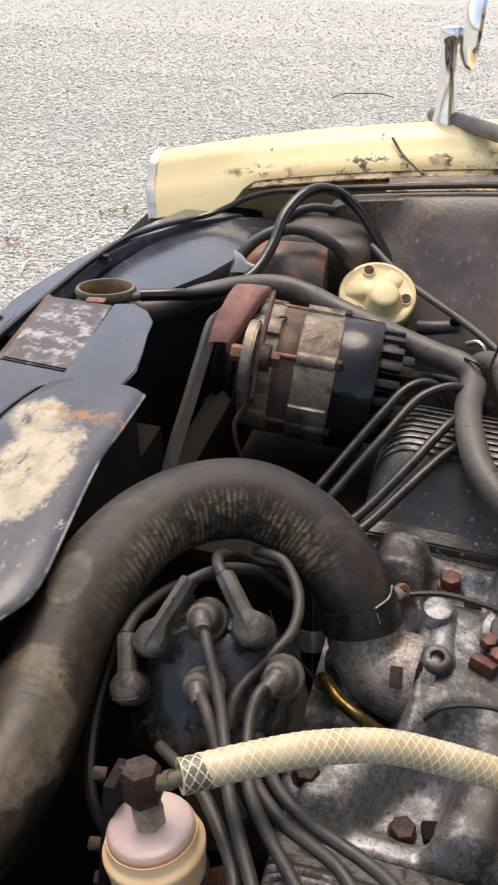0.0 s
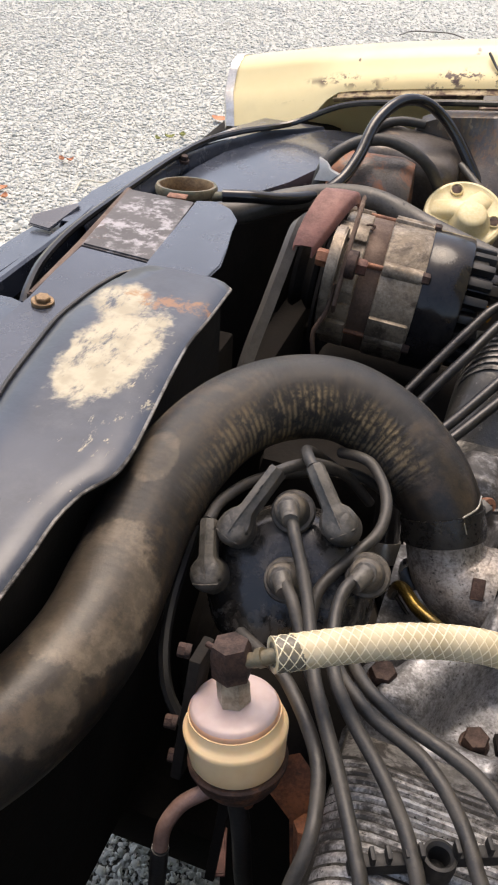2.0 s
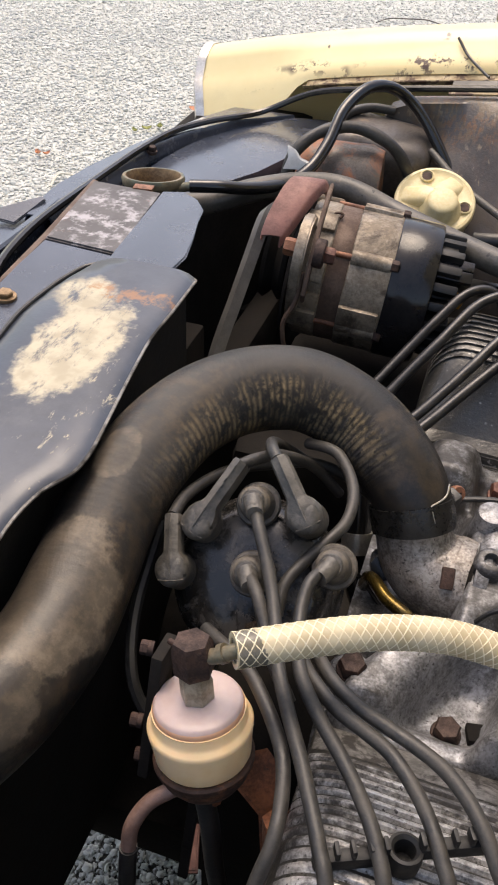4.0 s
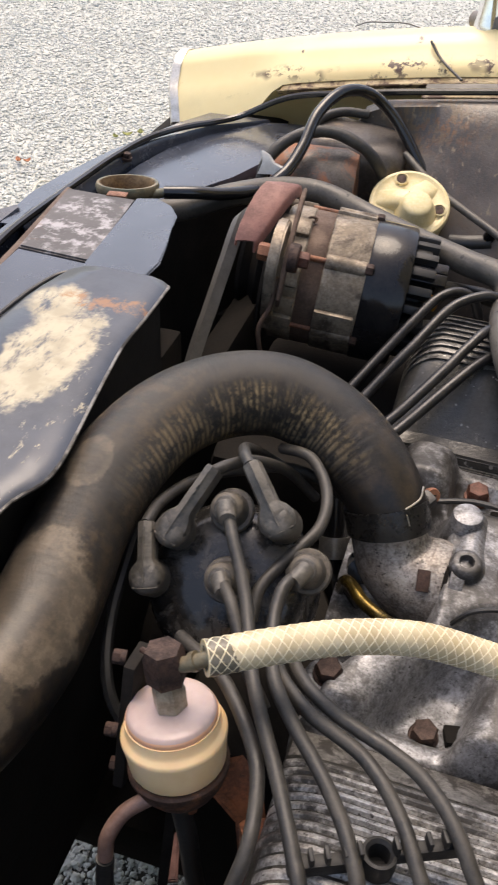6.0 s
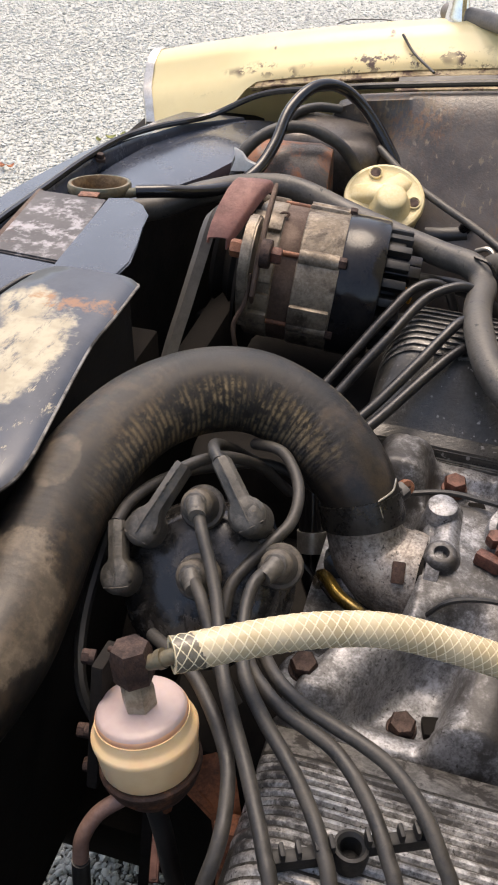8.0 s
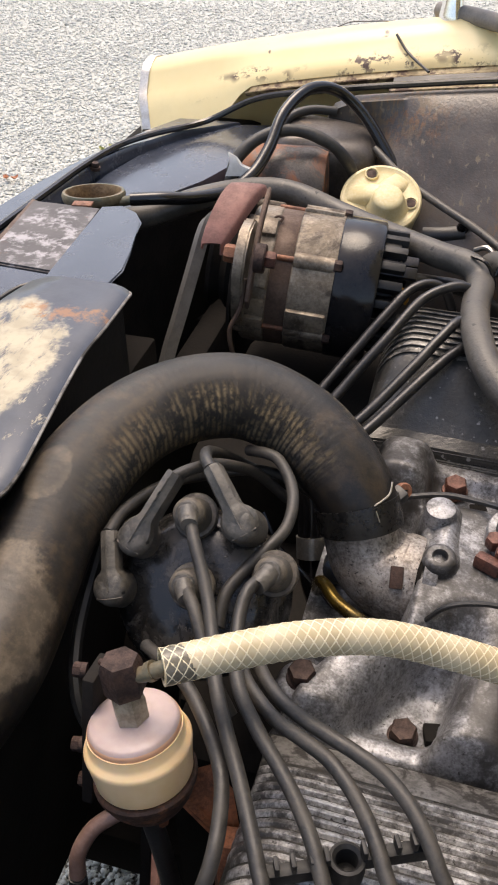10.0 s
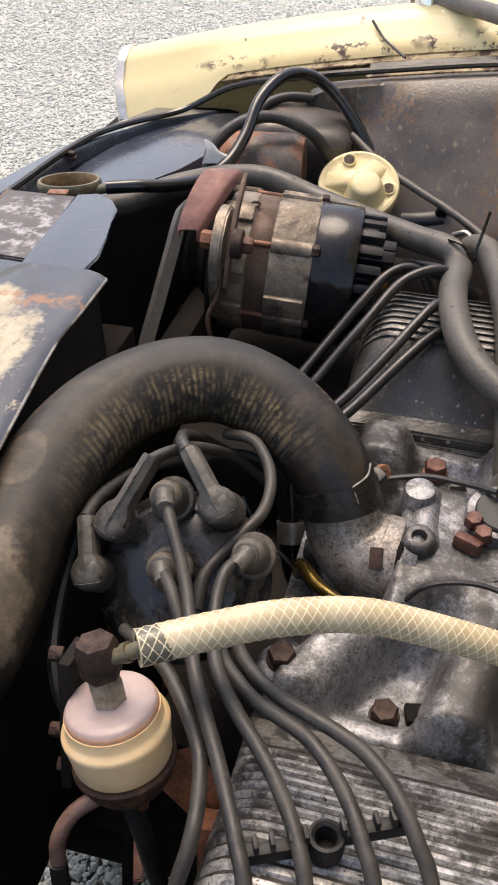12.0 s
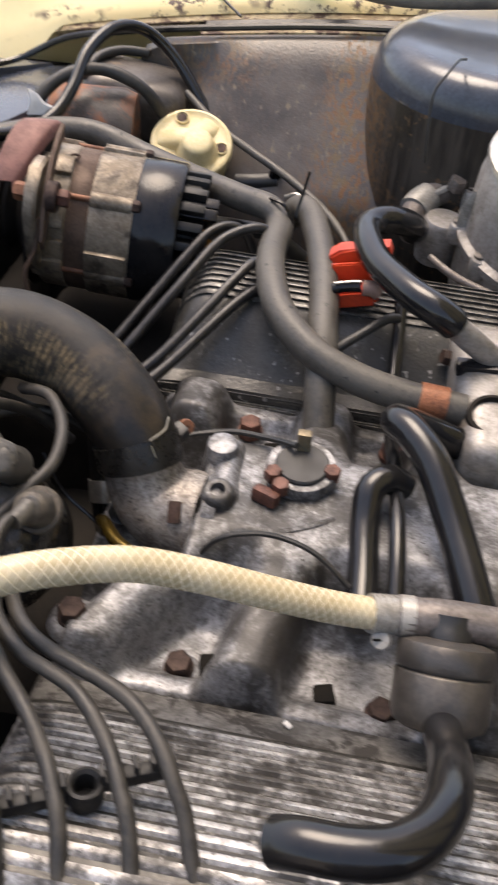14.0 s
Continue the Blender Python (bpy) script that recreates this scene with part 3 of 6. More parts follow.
def pebbles():
    rng = np.random.default_rng(4)
    ico = B()
    bmesh.ops.create_icosphere(ico, subdivisions=1, radius=1)
    vs = np.array([v.co[:] for v in ico.verts])
    fs = np.array([[v.index for v in f.verts] for f in ico.faces])
    ico.free()
    pts = []
    for (x0, x1, y0, y1, per) in ((-1.9, -0.5, 0.9, 2.2, 7500), (-0.5, 1.3, 1.3, 2.2, 6000), (-2.6, 1.2, 2.2, 3.4, 7000), (-3.2, 1.0, 3.4, 4.6, 5000), (-3.8, 0.8, 4.6, 5.6, 3200), (-4.2, 0.8, 5.6, 7.0, 1800), (-4.8, 0.8, 7.0, 9.0, 700), (-0.445, -0.12, 0.25, 0.64, 62000)):
        k = int((x1 - x0) * (y1 - y0) * per)
        pts.append(np.column_stack([rng.uniform(x0, x1, k), rng.uniform(y0, y1, k)]))
    p = np.concatenate(pts)
    k = len(p)
    size = rng.gamma(6, 1, k)[:, None] * 0.00115 * rng.uniform(0.7, 1.3, (k, 3)) * np.array([0.95, 0.85, 0.50])
    size = np.clip(size, 0.003, 0.016)
    size[p[:, 1] < 0.9] *= 0.56
    a, tilt = rng.uniform(0, 2 * np.pi, k), rng.normal(0, 0.25, k)
    shape = vs[None] * rng.uniform(0.72, 1.2, (k, len(vs), 1)) * size[:, None, :]
    x, y, z = shape[..., 0], shape[..., 1], shape[..., 2]
    y, z = y * np.cos(tilt)[:, None] - z * np.sin(tilt)[:, None], y * np.sin(tilt)[:, None] + z * np.cos(tilt)[:, None]
    x, y = x * np.cos(a)[:, None] - y * np.sin(a)[:, None], x * np.sin(a)[:, None] + y * np.cos(a)[:, None]
    co = np.stack([x + p[:, :1], y + p[:, 1:], z + rng.uniform(0.0, 0.004, (k, 1))], -1).reshape(-1, 3)
    faces = (fs[None] + (np.arange(k) * len(vs))[:, None, None]).reshape(-1, 3)
    me = bpy.data.meshes.new("gravel_stones")
    me.from_pydata(co.tolist(), [], faces.tolist())
    me.materials.append(gravel_stone)
    me.shade_smooth()
    me.set_sharp_from_angle(angle=radians(58))
    return tagged(new("gravel_stones", me), "loose angular pale grey gravel stones", "gravel", kind="stuff")


pebbles()

# ---- car body: wings, slam panel, inner wings ----
def crown(x):
    return 0.900 + 0.235 * (x + 0.433) - 0.17 * (x + 0.433) ** 2 if x < 0.25 else 0.981 + 0.01 * (x - 0.25)


def wing(flip, label):
    t = thing("front_wing", (0.1, mirror_y(1.12) if flip else 1.12, 0.3), label, "car wing", "front wings of the car")
    xs = [-0.436 + 0.0145 * i for i in range(84)]
    grid = []
    for x in xs:
        c = crown(x)
        k = smooth(-0.345, -0.285, x)
        low = [(1.020 + 0.016 * k, -0.0655 + 0.0255 * k), (1.034 + 0.004 * k, -0.0480 + 0.012 * k), (1.047 - 0.005 * k, -0.0330 + 0.003 * k)]
        prof = low + [(1.060 - 0.008 * k, -0.0245), (1.067 - 0.003 * k, -0.013), (1.078, -0.004), (1.094, 0.0), (1.112, -0.003), (1.132, -0.016), (1.15, -0.045), (1.16, -0.1), (1.165, -0.2), (1.165, -0.42), (1.155, -0.74)]
        grid.append([(x + (1 - k) * max(0.0, 1.052 - y) * 0.47, mirror_y(y) if flip else y, c + z) for y, z in prof])
    part("wing_panel", sheet(B(), grid, 0.0016), cream_paint, t, angle=60)
    # gutter and channel along the inner edge
    for name, prof, m in (("gutter", [(1.0405, -0.0395), (1.034, -0.0455), (1.018, -0.0470), (1.012, -0.0415)], rusty_cream), ("seam", [(1.0130, -0.0425), (1.0080, -0.0400), (1.0010, -0.0440)], rubber), ("flange", [(1.0020, -0.0435), (0.992, -0.0415), (0.980, -0.0420), (0.972, -0.0445), (0.970, -0.052)], rusty_cream)):
        g = []
        for x in xs:
            if x < (-0.30 if name == "gutter" else -0.125):
                continue
            g.append([(x, mirror_y(y) if flip else y, crown(x) + z) for y, z in prof])
        part(name, sheet(B(), g, 0.0015), m, t)
    # bright trim round the lamp end
    g = []
    for x, lift in ((-0.446, -0.003), (-0.4445, 0.0015), (-0.437, 0.0025), (-0.4335, 0.0018)):
        c = crown(-0.436)
        prof = [(1.019, -0.0675), (1.033, -0.049), (1.046, -0.0335), (1.059, -0.0245), (1.066, -0.013), (1.078, -0.004), (1.094, 0.0), (1.112, -0.003), (1.132, -0.016), (1.15, -0.045), (1.163, -0.1), (1.168, -0.2)]
        g.append([(x + max(0.0, 1.052 - y) * 0.47, (mirror_y(y) if flip else y), c + z + lift) for y, z in prof])
    part("lamp_trim", sheet(B(), g, 0.002), zinc, t, "dull chrome trim strip")
    return t


wing(False, "cream car wing with rust chips along its gutter")
wing(True, "cream car wing on the near side of the bay")


def inner_wing(flip, label):
    f = mirror_y if flip else (lambda y: y)
    t = thing("inner_wing", (0.2, f(0.95), 0.4), label, "inner wing", "inner wings of the car")
    g = []
    for i in range(56):
        x = -0.31 + 0.0225 * i if i < 8 else (-0.130 + 0.0075 * (i - 8) if i < 18 else -0.0475 + 0.0225 * (i - 18))
        c = crown(x)
        k = smooth(-0.118, -0.070, x + 0.0)
        top = c - 0.050 - 0.085 * smooth(-0.165, -0.225, x)
        row = [(x, f(0.971), top + 0.004), (x, f(0.957), top)]
        for j in range(1, 7):
            u = j / 6
            fold = smooth(-0.026, 0.026, x + 0.052 + 0.19 * min(u, 0.45))
            row.append((x, f(0.957 - 0.107 * u * fold - 0.01 * u), top - 0.135 * u))
        row += [(x, f(0.84 + 0.105 * (1 - k)), top - 0.24), (x, f(0.84 + 0.105 * (1 - k)), 0.16)]
        g.append(row)
    part("panel", sheet(B(), g, 0.0015), inner_paint, t, angle=60)
    # suspension turret: dark wall, rolled rim and a flat glossy top
    tc, ta = (0.205, f(0.935), 0.620), (0, (0.03 if flip else -0.03), 1)
    part("turret", lathe(B(), tc, ta, [(0.142, 0), (0.139, 0.20), (0.1372, 0.280), (0.1366, 0.290)], 64), oily_wall, t, "dark oily spring turret wall", angle=50)
    part("turret_top", lathe(B(), tc, ta, [(0.1367, 0.288), (0.1362, 0.298), (0.1340, 0.3085), (0.1295, 0.3175), (0.1225, 0.3240), (0.1130, 0.3275), (0.103, 0.3285), (0.07, 0.3265), (0, 0.326)], 64), turret_paint, t, "glossy blue-black turret top", angle=50)
    part("valance", box(B(), (-0.18, f(0.90), 0.53), (0.25, 0.19, 0.34), 0.01), dark_engine, t)
    part("lamp_bowl", box(B(), (-0.365, f(1.035), 0.55), (0.13, 0.215, 0.54), 0.02), dark_engine, t)
    return t


inner_wing(False, "dark muddy inner wing panel with rust runs")
inner_wing(True, "dark inner wing panel under the near wing")

# front crossing: slam panel, tray in front of the far lamp, closing panels
slam = thing("slam_panel", (-0.42, 0.40, 0.80), "blue-black painted slam panel across the car's nose", "slam panel", kind="")
def slam_top(flip):
    f = mirror_y if flip else (lambda y: y)
    g = []
    for y, x0, x1, z in ((0.622, -0.436, -0.413, 0.865), (0.655, -0.440, -0.413, 0.866), (0.691, -0.442, -0.412, 0.866), (0.746, -0.436, -0.409, 0.865), (0.823, -0.421, -0.402, 0.864), (0.88, -0.409, -0.388, 0.861), (0.95, -0.392, -0.355, 0.858), (1.015, -0.376, -0.300, 0.852)):
        g.append([(x0 - 0.006, f(y), z - 0.05), (x0 - 0.003, f(y), z - 0.006), (x0, f(y), z), (x1, f(y), z + 0.001), (x1 + 0.003, f(y), z - 0.004), (x1 + 0.004, f(y), z - 0.03)])
    return sheet(B(), g, 0.0016)


def nose_frame(flip):
    """The outer strip, the raised rim beside the opening and the upturned end of the catch plate."""
    f = mirror_y if flip else (lambda y: y)
    g = []
    for y, x0, x1 in ((0.402, -0.476, -0.446), (0.50, -0.471, -0.441), (0.56, -0.468, -0.437), (0.61, -0.464, -0.434), (0.632, -0.462, -0.432)):
        g.append([(x0 - 0.010, f(y), 0.80), (x0 - 0.002, f(y), 0.852), (x0, f(y), 0.8565), (x1, f(y), 0.8590), (x1 + 0.002, f(y), 0.855), (x1 + 0.002, f(y), 0.83)])
    part("outer_strip", sheet(B(), g, 0.0016), dark_paint, slam)
    g = []
    for y, x in ((0.470, -0.428), (0.486, -0.426), (0.54, -0.425), (0.59, -0.424), (0.625, -0.424), (0.66, -0.426)):
        g.append([(x - 0.0055, f(y), 0.845), (x - 0.005, f(y), 0.864), (x - 0.0035, f(y), 0.8665), (x + 0.002, f(y), 0.8670), (x + 0.0045, f(y), 0.865), (x + 0.005, f(y), 0.845)])
    part("rim", sheet(B(), g, 0.0014), dark_paint, slam)
    part("catch_plate", prism(B(), [(-0.464, f(0.610), 0.859), (-0.466, f(0.622), 0.863), (-0.438, f(0.655), 0.866), (-0.432, f(0.650), 0.866), (-0.440, f(0.606), 0.8595)], (0, 0, 0.003), 0.001), dark_paint, slam)


nose_frame(False)
nose_frame(True)
part("rail", slam_top(False), dark_paint, slam)
part("rail", slam_top(True), dark_paint, slam)
for flip in (False, True):
    f = mirror_y if flip else (lambda y: y)
    g, skirt = [], []
    for y, x0, x1 in ((0.70, -0.400, -0.335), (0.77, -0.398, -0.318), (0.83, -0.392, -0.285), (0.90, -0.378, -0.262), (0.96, -0.350, -0.250), (1.012, -0.305, -0.245)):
        g.append([(x0, f(y), 0.850), (x0 * 0.6 + x1 * 0.4, f(y), 0.852), (x0 * 0.2 + x1 * 0.8, f(y), 0.853), (x1, f(y), 0.852), (x1 + 0.003, f(y), 0.846), (x1 + 0.004, f(y), 0.838)])
        skirt.append([(x1 + 0.002, f(y), 0.838), (x1 + 0.002, f(y), 0.60)])
    part("tray", sheet(B(), g, 0.0016), dark_paint, slam, "blue-black lamp tray")
    # lower tray wall in its own near-black, painting the deep shade of the gap
    part("skirt", sheet(B(), skirt, 0.0016), dark_engine, slam, "tray skirt blackened as the shade below")
part("sealing_strip", tube(B(), [(-0.379, 0.466, 0.872), (-0.383, 0.480, 0.877), (-0.391, 0.512, 0.881), (-0.398, 0.557, 0.881), (-0.402, 0.610, 0.879), (-0.408, 0.72, 0.870), (-0.405, 0.80, 0.868), (-0.396, 0.87, 0.866), (-0.372, 0.92, 0.865), (-0.330, 0.975, 0.864), (-0.270, 0.986, crown(-0.27) - 0.043), (-0.20, 0.972, crown(-0.20) - 0.038), (-0.10, 0.969, crown(-0.1) - 0.038), (0.05, 0.969, crown(0.05) - 0.038), (0.3, 0.969, crown(0.24) - 0.036)], 0.0036, 8), rubber_shiny, slam, "black rubber sealing strip")
box(bm := B(), (-0.445, 0.402, 0.47), (0.02, 1.50, 0.70), 0.004)
part("front_panel", bm, dark_engine, slam)
for y0 in (0.64, mirror_y(0.64)):
    part("duct_floor", box(B(), (-0.39, y0, 0.76), (0.10, 0.36, 0.01), 0.002), dark_engine, slam)
part("cross_panel", prism(B(), [(-0.470, 0.468, 0.862), (-0.424, 0.474, 0.866), (-0.385, 0.464, 0.873), (-0.360, 0.452, 0.8785), (-0.330, 0.43, 0.879), (-0.33, 0.10, 0.879), (-0.476, 0.10, 0.862)], (0, 0, 0.0045), 0.0015), dark_paint, slam)
part("ledge", prism(B(), [(-0.3715, 0.462, 0.8815), (-0.3785, 0.552, 0.8815), (-0.3845, 0.60, 0.8815), (-0.394, 0.672, 0.8815), (-0.3885, 0.672, 0.8815), (-0.379, 0.60, 0.8815), (-0.3730, 0.552, 0.8815), (-0.3660, 0.462, 0.8815)], (0, 0, 0.0045), 0.0012), stator_rust, slam, "rusty ledge beside the opening")
box(bm := B(), (0.80, 0.402, 0.62), (0.03, 1.40, 0.78), 0.005)
solo("bulkhead", bm, dark_paint, (0.80, 0.402, 0.3), "blue-black bulkhead behind the engine", "bulkhead", kind="structure")
def bonnet():
    """Unseen raised bonnet, hinged at the bulkhead, added to shade the bay from the rear."""
    t = thing("car_bonnet", (0.80, 0.402, 0.98), "open cream bonnet out of view, added to shade the engine bay", "car bonnet")
    g = []
    for i in range(13):
        u = i / 12
        x, z = 0.80 - 0.46 * u, 0.985 + 1.02 * u
        g.append([(x + 0.06 * (v * v) * 0.6, 0.402 + v * (0.60 - 0.04 * u), z + 0.03 * (1 - v * v)) for v in (-1, -0.8, -0.5, -0.2, 0, 0.2, 0.5, 0.8, 1)])
    part("skin", sheet(B(), g, 0.002), cream_paint, t, angle=60)
    for v in (-0.75, 0.0, 0.75):
        part("stiffener", box(B(), (0.575, 0.402 + v * 0.55, 1.475), (0.03, 0.05, 1.0), 0.006, (0, -24.5, 0)), dark_paint, t, "black stiffening rib")
    return t


bonnet()
bolt((-0.399, 0.815, 0.862), (0.2, 0, 1), 0.008, "small rusty bolt on the slam panel")

sub_ = thing("front_subframe", (-0.16, 0.47, 0.33), "black oily subframe member under the engine", "subframe")
part("beam", box(B(), (-0.16, 0.475, 0.365), (0.56, 0.24, 0.07), 0.012), dark_engine, sub_)
part("end_plate", box(B(), (-0.425, 0.475, 0.40), (0.02, 0.24, 0.14), 0.003), dark_engine, sub_)

# ---- radiator ----
rad = thing("radiator", (-0.30, 0.38, 0.36), "dark radiator with worn top tank and overlapping cover plates", "radiator")
part("core", box(B(), (-0.305, 0.35, 0.605), (0.06, 0.60, 0.33), 0.004), dark_engine, rad)
part("header_tank", prism(B(), [(-0.320, 0.662, 0.84), (-0.388, 0.664, 0.84), (-0.372, 0.546, 0.84), (-0.307, 0.541, 0.84)], (0, 0, 0.0485), 0.0015), tank_paint, rad, "worn tank top with pale bare spots")
part("side_plate", prism(B(), [(-0.319, 0.660, 0.888), (-0.300, 0.664, 0.889), (-0.282, 0.650, 0.891), (-0.268, 0.628, 0.893), (-0.263, 0.604, 0.894), (-0.256, 0.575, 0.893), (-0.250, 0.545, 0.892), (-0.252, 0.520, 0.892), (-0.306, 0.520, 0.889), (-0.307, 0.541, 0.889)], (0, 0, 0.003), 0.0012), dark_paint, rad)
part("front_plate", prism(B(), [(-0.307, 0.5395, 0.884), (-0.372, 0.5445, 0.884), (-0.369, 0.50, 0.884), (-0.365, 0.455, 0.884), (-0.365, 0.20, 0.884), (-0.365, 0.0, 0.884), (-0.30, 0.0, 0.884), (-0.30, 0.45, 0.884)], (0, 0, 0.003), 0.0012), dark_paint, rad)
g = []
for y, x0, x1 in ((0.507, -0.288, -0.236), (0.504, -0.302, -0.226), (0.495, -0.312, -0.225), (0.475, -0.318, -0.2245), (0.455, -0.321, -0.224), (0.42, -0.323, -0.224), (0.38, -0.318, -0.219), (0.34, -0.312, -0.213), (0.305, -0.304, -0.208), (0.285, -0.303, -0.209), (0.268, -0.302, -0.217), (0.245, -0.300, -0.220), (0.215, -0.300, -0.218), (0.17, -0.30, -0.217), (0.10, -0.30, -0.217), (0.0, -0.30, -0.217)):
    r = []
    for u in (0, 0.02, 0.06, 0.15, 0.35, 0.6, 0.8, 0.93, 0.98, 1.0):
        z = 0.8965 + 0.009 * smooth(0.0, 0.16, u) - 0.001 * u - 0.0035 * smooth(0.95, 1.0, u)
        r.append((x0 + (x1 - x0) * u, y, z))
    g.append(r)
part("cover_plate", sheet(B(), g, 0.0014), patch_paint, rad, "blue-black cover plate with a worn cream patch", angle=60)
# dark tube drawn as the shadow line beside the raised plate edge
part("edge_shadow", tube(B(), [(x0 + 0.003, y, 0.8992) for y, x0 in ((0.504, -0.302), (0.495, -0.312), (0.475, -0.318), (0.455, -0.321), (0.42, -0.323), (0.38, -0.318), (0.34, -0.312), (0.305, -0.304), (0.268, -0.302), (0.215, -0.300), (0.17, -0.30), (0.10, -0.30))], 0.0016, 8, 4), rubber, rad, "dark line standing in for the plate edge's shadow")
part("edge_bead", tube(B(), [(x1 + 0.0004, y, 0.9008) for y, x1 in ((0.507, -0.237), (0.503, -0.2265), (0.494, -0.2255), (0.455, -0.2245), (0.42, -0.2245), (0.38, -0.2195), (0.34, -0.2135), (0.305, -0.2085), (0.285, -0.2095), (0.268, -0.2175), (0.245, -0.2205), (0.215, -0.2185), (0.17, -0.2175), (0.10, -0.2175))], 0.0011, 6, 3), alu_dirty, rad)
part("side_support", box(B(), (-0.262, 0.665, 0.55), (0.03, 0.34, 0.34), 0.006), dark_engine, rad)
part("shroud", prism(B(), [(-0.232, 0.50, 0.890), (-0.232, 0.04, 0.890), (-0.236, 0.04, 0.50), (-0.236, 0.50, 0.50)], (-0.004, 0, 0)), dark_engine, rad)
neck = part("filler_neck", lathe(B(), (-0.347, 0.701, 0.853), (-0.03, 0.14, 1), [(0.0225, 0), (0.0225, 0.016), (0.0240, 0.020), (0.0290, 0.024), (0.0298, 0.029), (0.0285, 0.0318), (0.0262, 0.0318), (0.0245, 0.028), (0.0235, 0.018), (0.0225, 0.004), (0, 0.004)], 48), brass, rad, "open brass filler neck with green corrosion")
part("overflow_spout", tube(B(), [(-0.322, 0.702, 0.877), (-0.314, 0.705, 0.8785), (-0.306, 0.708, 0.8790)], 0.0045, 12), brass, neck)
part("neck_lining", lathe(B(), (-0.347, 0.701, 0.853), (-0.03, 0.14, 1), [(0, 0.0042), (0.0224, 0.0042), (0.0234, 0.0180), (0.0244, 0.0279), (0.0261, 0.0317), (0.0258, 0.0317), (0.0241, 0.0278), (0.0231, 0.0180), (0.0221, 0.0048), (0, 0.0048)], 48), lining_brass, neck, "brown brass lining")
part("ear", box(B(), (-0.340, 0.6660, 0.8885), (0.018, 0.010, 0.0022), 0.0008, (0, 0, 8)), bolt_orange, neck, "small rusty tab")
bolt((-0.351, 0.451, 0.8885), (0.1, 0, 1), 0.010, "small brownish screw on the radiator plate", height=0.35, washer=1.7, metal=lining_brass)

# ---- engine: block, manifold, rocker covers ----
block = thing("engine_block", (0.2, MID, 0.30), "grimy dark vee engine block with timing cover", "engine")
part("crankcase", box(B(), (0.21, MID, 0.50), (0.52, 0.34, 0.42), 0.02), dark_engine, block)
for flip in (False, True):
    f = mirror_y if flip else (lambda y: y)
    part("cylinder_head", prism(B(), [(-0.052, f(0.285), 0.742), (-0.052, f(0.15), 0.758), (-0.052, f(0.10), 0.72), (-0.052, f(0.24), 0.58), (-0.052, f(0.34), 0.70)], (0.50, 0, 0), 0.004), dark_engine, block)
part("alternator_mount", box(B(), (-0.13, 0.64, 0.58), (0.16, 0.22, 0.30), 0.02), dark_engine, block)
part("water_pump", box(B(), (-0.11, 0.46, 0.58), (0.11, 0.22, 0.15), 0.03), dark_engine, block)
part("timing_cover", box(B(), (-0.105, MID + 0.02, 0.50), (0.10, 0.22, 0.30), 0.02), dark_engine, block)
part("water_pump_pulley", lathe(B(), (-0.20, MID + 0.04, 0.62), (1, 0, 0), [(0.03, -0.01), (0.075, -0.008), (0.078, 0), (0.07, 0.01), (0.078, 0.02), (0.03, 0.022)], 40), dark_engine, block)


rail = box(B(), (0.2, 0.80, 0.42), (1.0, 0.12, 0.16), 0.01)
solo("chassis_rail", rail, dark_engine, (0.2, 0.80, 0.35), "dark chassis rail beside the engine", "chassis rail")


def manifold_height(x, y):
    """The top of the inlet manifold: a ridge along the middle, round runners a side, low flanges at the heads."""
    d = abs(y - MID)
    if y < MID:
        lean = (d - 0.09) * 0.22
        dx = min(abs(x + (0.024 + 3 * lean)), abs(x - 0.052 + lean), abs(x - 0.168), abs(x - 0.245), abs(x - 0.36))
    else:
        dx = min(abs(x + 0.022), abs(x - 0.072), abs(x - 0.150), abs(x - 0.240), abs(x - 0.33))
    low = 0.813 - 0.052 * smooth(0.034, 0.080, d) + 0.010 * smooth(0.108, 0.120, d)
    high = 0.813 - 0.016 * smooth(0.02, 0.12, d) - 0.022 * smooth(0.119, 0.1335, d)
    round_ = max(0.0, 1 - (dx / 0.0218) ** 3.2) ** 0.5 if dx < 0.0218 else 0.0
    round_ = max(round_, 0.16 * smooth(0.028, 0.019, dx))
    z = low + (high - low) * round_
    z -= 0.055 * smooth(0.004, -0.012, x) * smooth(0.085, 0.05, d)
    z += 0.0016 * noise.noise(Vector((x * 28, y * 28, 1.7))) + 0.0005 * noise.noise(Vector((x * 90, y * 90, 4.2)))
    z -= 0.008 * smooth(0.128, 0.134, d)
    z -= 0.030 * smooth(-0.048, -0.062, x) * smooth(0.06, 0.10, d)
    return z + SLOPE * x


mani = thing("inlet_manifold", (0.15, MID, 0.74), "oily cast aluminium inlet manifold with bosses and runners", "inlet manifold")
g = []
for i in range(254):
    x = -0.065 + 0.0020 * i
    y0 = MID - 0.136
    row = [(x, y0, 0.735 + SLOPE * x)]
    for j in range(105):
        y = y0 + 0.272 * j / 104
        row.append((x, y, manifold_height(x, y)))
    row.append((x, y0 + 0.272, 0.735 + SLOPE * x))
    g.append(row)
b = sheet(B(), g)
part("casting", b, alu, mani, angle=70)
# cast bosses
g = []
